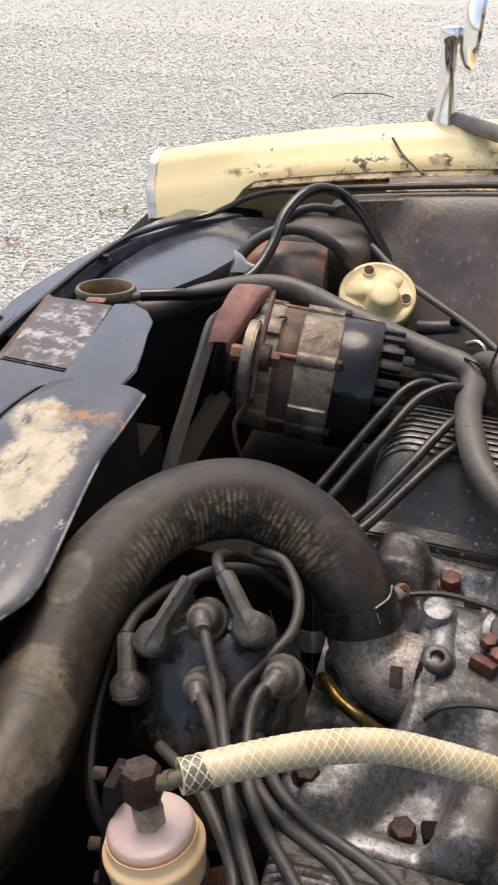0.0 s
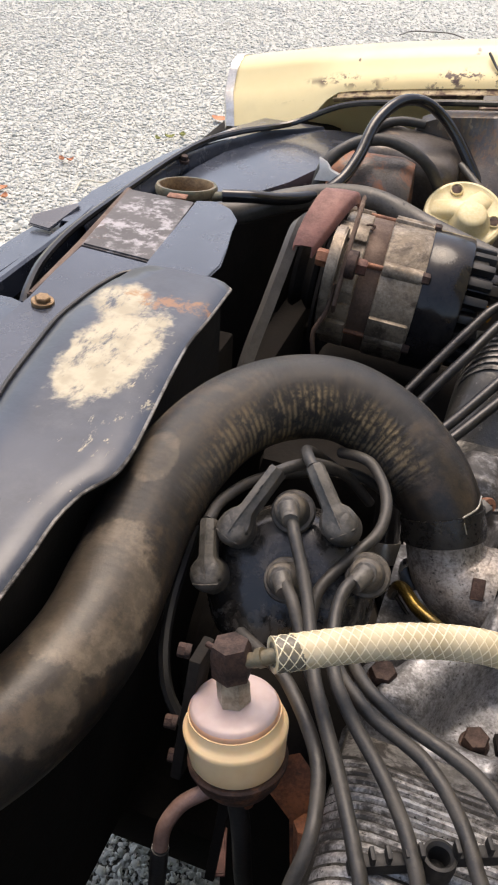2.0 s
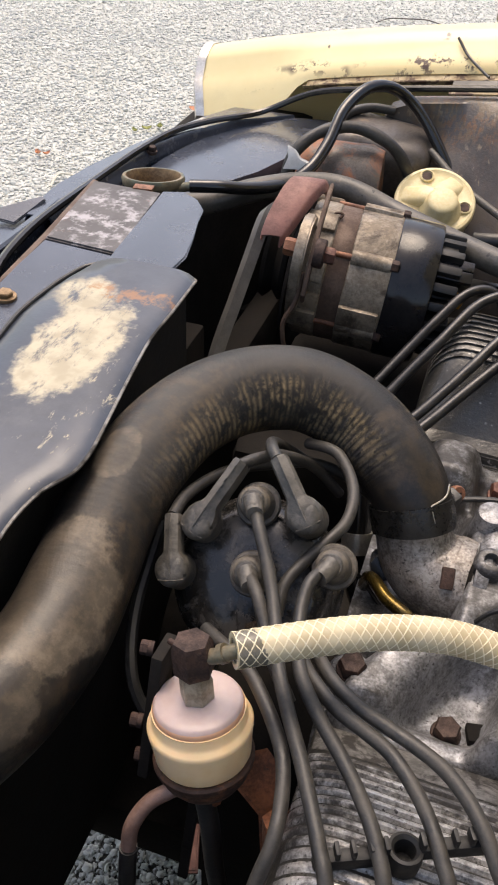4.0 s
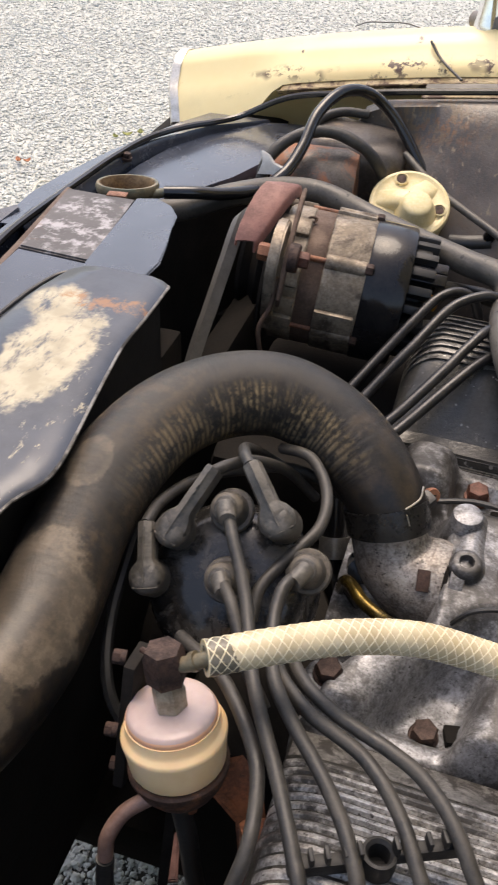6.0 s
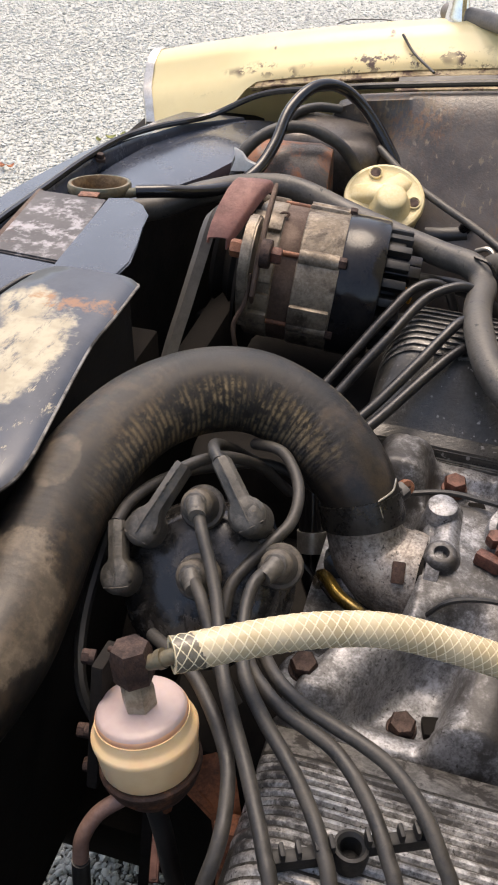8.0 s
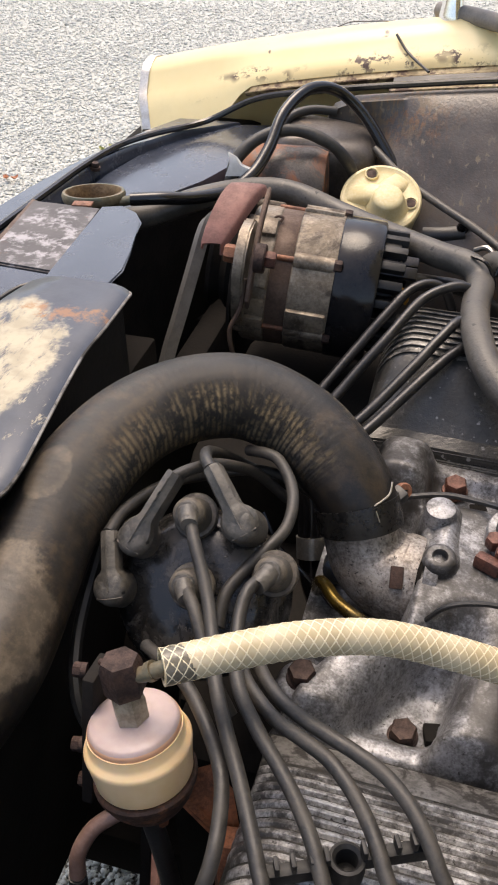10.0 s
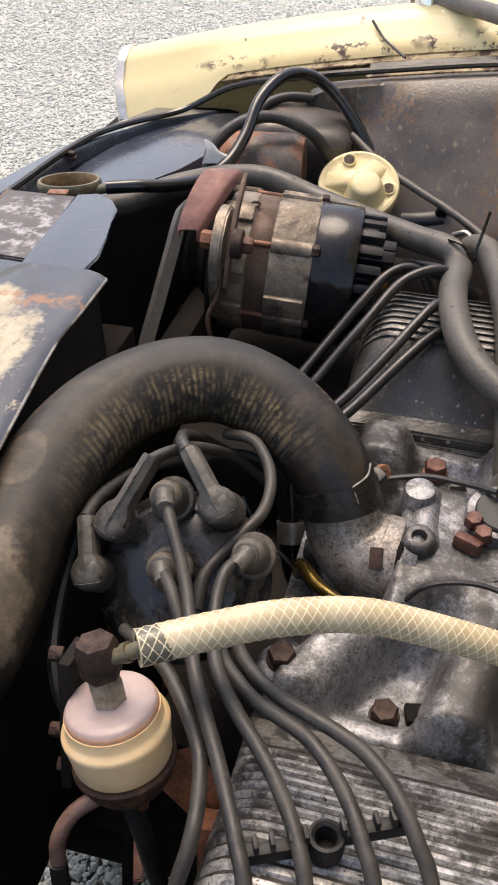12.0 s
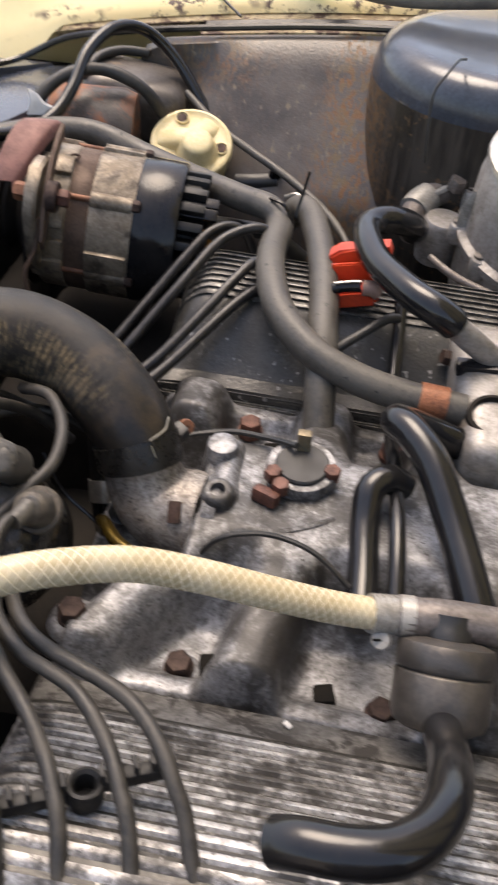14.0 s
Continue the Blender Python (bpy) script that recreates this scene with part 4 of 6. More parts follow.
for i in range(15):
    u = i / 14
    y = 0.362 + 0.082 * u
    w = 0.0105 + 0.0030 * math.exp(-((y - 0.386) / 0.012) ** 2) - 0.002 * u
    h = 0.7880 + 0.0280 * smooth(0.358, 0.382, y) + 0.0035 * u - 0.012 * smooth(0.434, 0.444, y)
    g.append([(0.0150 + w * 1.25 * math.sin(a), y, h - 0.020 * (1 - math.cos(a)) - (0.006 if abs(a) > 1.5 else 0.0)) for a in (-1.65, -1.3, -0.95, -0.6, -0.3, 0.0, 0.3, 0.6, 0.95, 1.3, 1.65)])
part("boss_ridge", sheet(B(), g), alu, mani, angle=70)
part("threaded_boss", lathe(B(), (0.0135, 0.3875, 0.7950), (0, -0.20, 1), [(0.0180, -0.008), (0.0150, 0.006), (0.0125, 0.013), (0.0112, 0.0190), (0.0102, 0.0240), (0.0090, 0.0262), (0.0072, 0.0272), (0.0048, 0.0270), (0.0040, 0.0255), (0.0038, 0.008), (0, 0.008)], 40), alu, mani, "aluminium boss with an open threaded hole")
part("round_boss", lathe(B(), (0.0095, 0.4245, 0.7950), (0, -0.10, 1), [(0.0160, -0.008), (0.0125, 0.010), (0.0108, 0.020), (0.0102, 0.0270), (0.0092, 0.0292), (0.0070, 0.0300), (0, 0.0302)], 40), alu, mani)
part("water_way", tube(B(), [(0.020, 0.402, 0.788), (0.050, 0.398, 0.785), (0.085, 0.392, 0.781), (0.130, 0.388, 0.775)], 0.0230, 28, 5, swell=lambda q, L: 1.05 - 0.18 * q / L), alu, mani)
# no real holes: blocks coloured black as the shade inside the pockets
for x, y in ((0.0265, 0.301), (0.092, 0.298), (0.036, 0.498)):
    part("casting_pocket", box(B(), (x, y, manifold_height(x, y) - 0.0012), (0.0125, 0.0145, 0.006), 0.0015, (-12, 0, 12)), shade_black, mani, "black block standing in for a pocket's shade")
part("cast_rib", tube(B(), [(0.045, 0.365, 0.806), (0.065, 0.372, 0.808), (0.085, 0.385, 0.807)], 0.0022, 8, 6), alu, mani)
for x, y in ((-0.050, 0.296), (0.009, 0.296), (0.124, 0.291), (0.200, 0.291), (0.017, 0.508), (0.124, 0.510), (0.200, 0.510)):
    z = manifold_height(x, y)
    part("bolt_pad", lathe(B(), (x, y, z - 0.006), (0, 0, 1), [(0.0150, 0), (0.0135, 0.0045), (0.0110, 0.0062), (0, 0.0064)], 24), alu, mani)
    far = y > MID
    bolt((x, y, z + (0.0050 if far else 0.0010)), (0, (-0.10 if far else -0.15), 1), 0.0150 if far else 0.0138, "rusty hexagon bolt holding the inlet manifold", group="inlet manifold bolts", turn=x * 40, washer=1.30, metal=bolt_red if far else bolt_rusty)

# thermostat elbow to the big hose
elbow = thing("thermostat_elbow", (-0.03, 0.385, 0.77), "stained cast aluminium thermostat elbow", "thermostat elbow")
part("elbow_body", tube(B(), [(-0.0385, 0.4000, 0.8230), (-0.0355, 0.3965, 0.8120), (-0.0285, 0.3920, 0.8000), (-0.0170, 0.3885, 0.7925), (-0.0030, 0.3870, 0.7890)], 0.0262, 40, 10, swell=lambda s, L: 0.90 + 0.24 * smooth(0.004, L, s)), elbow_alu, elbow, angle=60)
part("elbow_flange", tube(B(), [(-0.0065, 0.3865, 0.7885), (-0.0050, 0.3865, 0.7884), (0.0000, 0.3865, 0.7880), (0.0010, 0.3865, 0.7880)], 0.0305, 40, 3, swell=lambda s, L: 0.985 + 0.015 * math.sin(math.pi * s / L)), elbow_alu, elbow)
part("joint_face", tube(B(), [(0.0008, 0.3865, 0.7880), (0.0035, 0.3865, 0.7879)], 0.0290, 36, 2), shade_black, elbow, "black gasket line")
part("outlet_flange", tube(B(), [(0.0033, 0.3865, 0.7879), (0.0045, 0.3865, 0.7878), (0.0120, 0.3865, 0.7872)], 0.0308, 40, 3), alu, elbow)
part("name_pad", box(B(), (-0.0095, 0.3672, 0.8116), (0.0080, 0.0135, 0.004), 0.0010, (44, 0, 6)), bolt_rusty, elbow, "small brown raised pad")
part("bypass_stub", tube(B(), [(-0.050, 0.392, 0.780), (-0.052, 0.402, 0.772), (-0.053, 0.412, 0.768)], 0.0085, 16), rubber_shiny, elbow)

# far-side sender and temperature unit on the manifold
unit = thing("sender_unit", (0.056, 0.415, 0.80), "round black capped sender with rusty clamp screws on the manifold", "sender")
part("collar", lathe(B(), (0.061, 0.419, 0.8010), (0, -0.12, 1), [(0.024, -0.01), (0.023, 0.010), (0.0225, 0.017), (0.0215, 0.0185), (0, 0.0185)], 36), alu, unit)
part("cap", lathe(B(), (0.061, 0.419, 0.8010), (0, -0.12, 1), [(0.0170, 0.0180), (0.0170, 0.0200), (0.0160, 0.0212), (0, 0.0212)], 32), cap_dark, unit, "dark round cap")
part("terminal", box(B(), (0.0600, 0.4290, 0.8270), (0.009, 0.007, 0.018), 0.0015), brass, unit)
for x, y in ((0.0440, 0.4060), (0.0500, 0.3955), (0.0800, 0.4140)):
    part("clamp_screw", hexnut(B(), (x, y, 0.8150), (0, -0.15, 1), 0.010, 0.008, x * 30), bolt_red, unit, "rusty screw")
part("clamp_tab", box(B(), (0.0420, 0.3890, 0.8150), (0.017, 0.0085, 0.009), 0.002, (-10, 0, -25)), bolt_red, unit, "rusty clamp tab")
wire = tube(B(), [(-0.040, 0.440, 0.800), (-0.020, 0.444, 0.806), (0.010, 0.448, 0.812), (0.035, 0.440, 0.818), (0.056, 0.4235, 0.829)], 0.0020, 8)
solo("sender_wire", wire, rubber, (-0.02, 0.444, 0.806), "thin black wire to the sender", "wire")
solo("manifold_wire", tube(B(), [(0.008, 0.345, 0.800), (0.020, 0.348, 0.815), (0.036, 0.351, 0.820), (0.055, 0.352, 0.820), (0.078, 0.347, 0.815), (0.102, 0.336, 0.800)], 0.0016, 8), rubber, (0.03, 0.34, 0.80), "thin black wire over the manifold", "wire")


def rocker_cover(flip, label):
    """Alloy rocker cover with long cooling ribs; the inner side faces the vee."""
    f = mirror_y if flip else (lambda y: y)
    t = thing("rocker_cover", (0.18, f(0.17), 0.74), label, "rocker cover", "rocker covers of the engine")
    if flip:
        prof = [(0.2685, 0.770), (0.268, 0.7775), (0.260, 0.7825), (0.252, 0.790), (0.242, 0.800), (0.224, 0.818), (0.212, 0.8265), (0.203, 0.8305), (0.190, 0.8335), (0.175, 0.8355), (0.160, 0.8360), (0.150, 0.8335), (0.12, 0.805), (0.07, 0.780), (0.066, 0.772)]
    else:
        prof = [(0.2685, 0.768), (0.268, 0.7745), (0.260, 0.7795), (0.252, 0.7835), (0.232, 0.7955), (0.212, 0.8075), (0.194, 0.8180), (0.176, 0.8265), (0.160, 0.8315), (0.146, 0.8325), (0.132, 0.828), (0.10, 0.805), (0.07, 0.780), (0.066, 0.772)]

    def place_at(x, y, z, lift=0.0):
        e = 1 - math.sqrt(max(0.0, 1 - min(1.0, max(0.0, (-0.030 - x) / 0.031)) ** 2))
        drop = max(z - 0.775, 0) * e * 0.85
        return (x, f(y + lift * 0.62), z - drop + lift * 0.78 + SLOPE * x * 0.5)

    xs = [-0.061, -0.0605, -0.0595, -0.058, -0.055, -0.051, -0.046, -0.040, -0.034, -0.028] + [-0.02 + 0.03 * i for i in range(15)] + [0.42]
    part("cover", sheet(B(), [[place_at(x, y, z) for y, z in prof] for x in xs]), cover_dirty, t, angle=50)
    # long ribs, each standing proud of the cover
    path = [(0.212, 0.8265), (0.203, 0.8305), (0.190, 0.8335), (0.175, 0.8355), (0.160, 0.8360), (0.150, 0.8335)] if flip else [(0.2440, 0.7883), (0.212, 0.8075), (0.194, 0.8180), (0.176, 0.8265), (0.160, 0.8315), (0.146, 0.8325), (0.132, 0.828), (0.100, 0.805)]
    lens = [math.dist(p, q) for p, q in zip(path, path[1:])]

    def along(s):
        for (p, q), l in zip(zip(path, path[1:]), lens):
            if s <= l:
                return (p[0] + (q[0] - p[0]) * s / l, p[1] + (q[1] - p[1]) * s / l)
            s -= l
        return path[-1]

    for k in range(9 if flip else 20):
        s0 = k * 0.0070 if flip else 0.002 + k * 0.0078
        wide, tall = (0.0038, 0.0022) if flip else (0.0043, 0.0024)
        runs = [xs[2:] if k < 9 else xs[4:]]
        if not flip and 7 <= k <= 12:
            runs = [[x for x in runs[0] if x < 0.09] + [0.101], [0.131, 0.134] + [x for x in xs if x > 0.14]]
        for ends in runs:
            g = []
            for x in ends:
                y0, z0 = along(s0)
                y1, z1 = along(s0 + wide)
                g.append([place_at(x, y0, z0, -0.001), place_at(x, y0 - 0.0005, z0 + 0.0003, tall * 0.85), place_at(x, (y0 + y1) / 2, (z0 + z1) / 2, tall), place_at(x, y1 + 0.0005, z1 - 0.0003, tall * 0.85), place_at(x, y1, z1, -0.001)])
            b = sheet(B(), g)
            b.verts.ensure_lookup_table()
            b.faces.new([b.verts[q] for q in range(5)])
            b.faces.new([b.verts[q] for q in range(len(g) * 5 - 5, len(g) * 5)])
            part("rib", b, alu_worn if not flip else rib_grimy, t)
    if not flip:
        part("name_plate", prism(B(), [place_at(0.104, 0.205, 0.8117, 0.0004), place_at(0.128, 0.205, 0.8117, 0.0004), place_at(0.128, 0.165, 0.8302, 0.0004), place_at(0.104, 0.165, 0.8302, 0.0004)], (0, 0.0012, 0.0016), 0.0005), rib_grimy, t, "plain worn plate between the ribs")
    # near gasket takes near-black to paint the thin shadow along the manifold
    part("gasket", prism(B(), [(-0.058, f(0.2715), 0.767), (-0.058, f(0.060), 0.767), (0.42, f(0.060), 0.750), (0.42, f(0.2715), 0.750)], (0, 0, 0.006), 0.0012), rib_grimy if flip else dark_engine, t)
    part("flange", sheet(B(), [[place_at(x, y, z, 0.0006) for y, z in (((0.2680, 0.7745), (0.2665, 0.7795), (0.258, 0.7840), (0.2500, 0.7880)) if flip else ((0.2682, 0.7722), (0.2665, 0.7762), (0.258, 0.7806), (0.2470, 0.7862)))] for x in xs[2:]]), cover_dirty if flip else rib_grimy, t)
    if not flip:
        part("chip", box(B(), (0.074, 0.2600, 0.7800), (0.0050, 0.0030, 0.002), 0.0009, (8, 10, -35)), white_tag, t)
    return t


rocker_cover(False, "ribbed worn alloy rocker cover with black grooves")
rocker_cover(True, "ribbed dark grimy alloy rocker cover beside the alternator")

# ---- radiator hose ----
hose = thing("radiator_hose", (-0.04, 0.395, 0.82), "thick black curved radiator hose with dusty brown bands", "radiator hose")
HOSE = [(-0.0366, 0.397, 0.820), (-0.043, 0.405, 0.837), (-0.060, 0.418, 0.852), (-0.087, 0.432, 0.866), (-0.122, 0.434, 0.877), (-0.155, 0.416, 0.881), (-0.180, 0.385, 0.879), (-0.194, 0.344, 0.872), (-0.198, 0.302, 0.862), (-0.196, 0.263, 0.852), (-0.195, 0.225, 0.844), (-0.202, 0.184, 0.840), (-0.217, 0.150, 0.837), (-0.240, 0.120, 0.835), (-0.265, 0.10, 0.834)]
def hose_swell(s, L):
    return 0.955 - 0.085 * smooth(0.055, 0.0, s) + 0.11 * s / L + 0.012 * math.exp(-((s - 0.395) / 0.02) ** 2) + 0.006 * math.sin(s * 60)


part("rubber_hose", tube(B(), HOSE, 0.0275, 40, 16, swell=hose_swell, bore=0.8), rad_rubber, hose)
part("hose_clip", tube(B(), [(-0.0368, 0.397, 0.8195), (-0.0390, 0.4000, 0.8265), (-0.0418, 0.4035, 0.8335)], 0.0267, 40, 4), clip_black, hose, "dark worm-drive clip band")
part("clip_tail", tube(B(), [(-0.0211, 0.4036, 0.8537), (-0.0213, 0.3967, 0.8503), (-0.0250, 0.3909, 0.8485), (-0.0283, 0.3869, 0.8473), (-0.0270, 0.3846, 0.8447), (-0.0243, 0.3824, 0.8391)], 0.0006, 6, 5), zinc, hose, "bright edge of the clip band")
screw = part("clip_screw", lathe(B(), (-0.0155, 0.4260, 0.8290), (0.45, -0.65, 0.6), [(0.0038, -0.006), (0.0050, -0.002), (0.0052, 0.002), (0.0044, 0.0034), (0, 0.0036)], 24), bolt_orange, hose, "rusty brown clip screw")
part("screw_slot", box(B(), Vector((-0.0155, 0.4260, 0.8290)) + Vector((0.45, -0.65, 0.6)).normalized() * 0.0036, (0.0010, 0.0075, 0.0010), 0, (-45, 0, 25)), shade_black, hose)
part("worm_housing", box(B(), (-0.0190, 0.4165, 0.8300), (0.010, 0.014, 0.009), 0.002, (20, 10, -35)), rubber, hose, "dark worm housing")

# small bypass hose with its bright clip, yellow pipe
by = thing("bypass_hose", (-0.053, 0.42, 0.74), "small black bypass hose with a bright clip", "hose")
part("rubber_hose", tube(B(), [(-0.088, 0.478, 0.825), (-0.083, 0.462, 0.795), (-0.079, 0.450, 0.772), (-0.075, 0.437, 0.748), (-0.070, 0.426, 0.728), (-0.060, 0.416, 0.712)], 0.0102, 20, 8), rubber_shiny, by)
part("hose_clip", tube(B(), [(-0.0768, 0.4425, 0.7575), (-0.0755, 0.4385, 0.7508), (-0.0742, 0.4345, 0.7442)], 0.0113, 24, 4), zinc, by, "bright worm-drive clip")
solo("yellow_pipe", tube(B(), [(-0.0600, 0.3860, 0.766), (-0.0570, 0.3740, 0.787), (-0.0518, 0.3642, 0.796), (-0.0415, 0.3508, 0.798), (-0.0281, 0.3420, 0.798), (-0.0119, 0.3397, 0.790), (0.004, 0.341, 0.775)], 0.0042, 14), yellow_metal, (-0.04, 0.35, 0.797), "thin yellow metal pipe under the elbow", "pipe")

solo("pump_wire", tube(B(), [(-0.100, 0.398, 0.815), (-0.086, 0.386, 0.798), (-0.064, 0.381, 0.779), (-0.045, 0.377, 0.758)], 0.0014, 8), rubber_shiny, (-0.086, 0.386, 0.798), "thin black wire beside the elbow", "wire")

# ---- alternator ----
AX = Vector((0.972, 0.092, -0.103)).normalized()
AC = Vector((-0.19, 0.690, 0.829))


AU = (Vector((0, 0, 1)) - AX * AX.z).normalized()
AV = AX.cross(AU)


def on_alt(h, ang, r):
    """A place on the alternator: along its axis, degrees from straight up towards the camera, radius."""
    a = radians(ang)
    return AC + AX * h + (AU * math.cos(a) + AV * math.sin(a)) * r


def alt_frame(h, ang, r):
    """The pose of a land on the alternator: x along its axis, z outwards."""
    a = radians(ang)
    out = AU * math.cos(a) + AV * math.sin(a)
    m = Matrix((AX, out.cross(AX), out)).transposed().to_4x4()
    return Matrix.Translation(on_alt(h, ang, r)) @ m


alt = thing("alternator", (-0.15, 0.69, 0.75), "dirty alternator with rusty band and black plastic end cover", "alternator")
part("front_housing", lathe(B(), AC, AX, [(0.02, -0.006), (0.045, -0.0055), (0.058, -0.003), (0.0605, 0.000), (0.0610, 0.0195), (0.0600, 0.0208), (0.02, 0.0208)], 56), alu_alt, alt)
part("stator_band", lathe(B(), AC, AX, [(0.02, 0.0206), (0.0598, 0.0206), (0.0604, 0.0215), (0.0604, 0.0380), (0.0598, 0.0388), (0.02, 0.0388)], 56), stator_rust, alt, "rusty laminated band")
part("rear_housing", lathe(B(), AC, AX, [(0.02, 0.0386), (0.0612, 0.0386), (0.0620, 0.0396), (0.0622, 0.0740), (0.0616, 0.0753), (0.02, 0.0753)], 56), alu_alt, alt)
cover = part("end_cover", lathe(B(), AC, AX, [(0.02, 0.0751), (0.0622, 0.0751), (0.0630, 0.0762), (0.0630, 0.1095), (0.0622, 0.1115), (0.0600, 0.1125), (0.050, 0.1125), (0.049, 0.1105), (0, 0.1105)], 64), plastic_black, alt, "glossy black plastic end cover")
for k in range(9):
    a = -14 + 17 * k
    b = box(B(), (0, 0, 0), (0.024, 0.0075, 0.026), 0.0015)
    bmesh.ops.transform(b, verts=b.verts, matrix=alt_frame(0.1205, a, 0.044))
    part("cooling_fin", b, comb_plastic, cover)
part("hub", lathe(B(), AC, AX, [(0.034, 0.110), (0.033, 0.126), (0.028, 0.129), (0, 0.129)], 32), comb_plastic, cover)
for a in (24, 37):
    b = box(B(), (0, 0, 0), (0.034, 0.0105, 0.006), 0.0015)
    bmesh.ops.transform(b, verts=b.verts, matrix=alt_frame(0.126, a, 0.047))
    part("terminal_plug", b, plastic_black, cover)
b = box(B(), (0, 0, 0), (0.016, 0.012, 0.006), 0.0015)
bmesh.ops.transform(b, verts=b.verts, matrix=alt_frame(0.119, 8, 0.050))
part("terminal_block", b, comb_plastic, cover)
part("terminal_wire", tube(B(), [on_alt(0.118, 56, 0.040), on_alt(0.126, 52, 0.044), on_alt(0.134, 54, 0.044), on_alt(0.139, 62, 0.042), on_alt(0.138, 70, 0.038)], 0.0014, 8), orange_wire, alt, "orange terminal wire")
# raised lands and steps of the castings
for h, a, wid, ln in ((0.0072, 62, 0.024, 0.026), (0.0072, 22, 0.019, 0.026), (0.0072, 88, 0.014, 0.026), (0.0072, 108, 0.020, 0.026), (0.0072, -32, 0.020, 0.026), (0.0560, 100, 0.030, 0.035), (0.0560, -20, 0.024, 0.035)):
    b = box(B(), (0, 0, 0), (ln, wid, 0.0070), 0.0022)
    bmesh.ops.transform(b, verts=b.verts, matrix=alt_frame(h, a, 0.0607))
    part("housing_lug", b, alu_alt, alt)
for a in (47, 108, -20):
    part("bolt_land", tube(B(), [on_alt(0.0395, a, 0.0590), on_alt(0.055, a, 0.0590), on_alt(0.0735, a, 0.0590)], 0.0072, 14, 3), alu_alt, alt)
    part("through_bolt", hexnut(B(), on_alt(0.0735, a, 0.0620), AX, 0.0095, 0.0065, 0.2), bolt_rusty, alt, "rusty through bolt")
    part("bolt_shank", tube(B(), [on_alt(0.016, a, 0.0605), on_alt(0.028, a, 0.0605), on_alt(0.042, a, 0.0605)], 0.0026, 10, 2), bolt_orange, alt, "rusty bolt shank")
part("bent_clip", tube(B(), [on_alt(0.014, 14, 0.0615), on_alt(0.018, 12, 0.0645), on_alt(0.023, 12, 0.0640), on_alt(0.021, 15, 0.0620)], 0.0012, 6, 4), bolt_rusty, alt)
# adjuster ear on the front, the slotted strap that lies on it, its bolt and nut
ear = [on_alt(-0.006, an, r) for an, r in ((20, 0.064), (30, 0.080), (42, 0.094), (54, 0.099), (66, 0.095), (80, 0.082), (94, 0.072), (112, 0.064), (112, 0.052), (70, 0.050), (30, 0.050))]
part("front_ear", prism(B(), ear, AX * 0.0095, 0.0016), alu_alt, alt)
slot = [on_alt(0.0068, an, 0.088) for an in (8, 18, 28, 38, 48, 58, 68, 78)] + [on_alt(0.0068, an, r) for an, r in ((84, 0.081), (78, 0.072), (68, 0.072), (58, 0.074), (48, 0.075), (38, 0.076), (28, 0.077), (18, 0.078), (8, 0.079))]
part("slotted_strap", prism(B(), slot, AX * 0.0034, 0.0008), stator_rust, alt, "dark slotted adjusting strap")
part("tension_wire", tube(B(), [on_alt(0.0040, 66, 0.084), on_alt(0.0030, 84, 0.0815), on_alt(-0.003, 96, 0.088), on_alt(0.000, 106, 0.094), on_alt(0.006, 118, 0.098), on_alt(0.010, 130, 0.105)], 0.0021, 8, 6), stator_rust, alt, "thin rusty stay")
part("ear_bolt", hexnut(B(), on_alt(0.0185, 54, 0.0865), AX, 0.0125, 0.0085, 0.4), bolt_red, alt, "rusty ear bolt")
part("ear_bolt_washer", lathe(B(), on_alt(0.0100, 54, 0.0865), AX, [(0.0115, 0), (0.0120, 0.001), (0.0120, 0.0075), (0.0112, 0.0085), (0, 0.0085)], 28), bolt_rusty, alt)
part("ear_nut", hexnut(B(), on_alt(-0.0062, 54, 0.0865), -AX, 0.013, 0.0095, 0.1), bolt_orange, alt, "rusty ear nut")
part("pulley", lathe(B(), AC - AX * 0.034, AX, [(0.012, -0.004), (0.034, -0.004), (0.036, 0), (0.028, 0.007), (0.036, 0.014), (0.034, 0.018), (0.012, 0.018)], 40), dark_engine, alt)
part("cooling_fan", lathe(B(), AC - AX * 0.012, AX, [(0.02, -0.002), (0.062, 0.0), (0.064, 0.003), (0.02, 0.004)], 40), dark_engine, alt)
# bent bracket over the top
strap = thing("adjuster_bracket", (-0.195, 0.66, 0.87), "bent red-oxide adjuster bracket on the alternator", "bracket")
g = []
for x, y, z, w in ((-0.2105, 0.636, 0.8800, 0.0085), (-0.2095, 0.640, 0.8845, 0.0100), (-0.2065, 0.650, 0.8925, 0.0125), (-0.2030, 0.662, 0.9010, 0.0140), (-0.1995, 0.675, 0.9080, 0.0150), (-0.1970, 0.685, 0.9110, 0.0155), (-0.1955, 0.694, 0.9110, 0.0155), (-0.1940, 0.700, 0.9075, 0.0150), (-0.1935, 0.702, 0.9020, 0.0145)):
    g.append([(x - w, y - 0.003, z - 0.0045), (x - w * 0.9, y - 0.001, z - 0.001), (x, y, z), (x + w * 0.88, y + 0.001, z - 0.0005), (x + w, y, z - 0.003), (x + w * 1.04, y - 0.001, z - 0.010)])
part("plate", sheet(B(), g, 0.0028), bracket_red, strap, angle=50)
# fan belt
solo("fan_belt", tube(B(), [(-0.226, 0.704, 0.874), (-0.226, 0.676, 0.880), (-0.2265, 0.660, 0.874), (-0.228, 0.645, 0.860), (-0.232, 0.610, 0.826), (-0.236, 0.578, 0.794), (-0.238, 0.52, 0.735)], 0.0068, 4, 8), belt_rubber, (-0.222, 0.64, 0.80), "dark grey fan belt on the alternator pulley", "fan belt")
b = B()
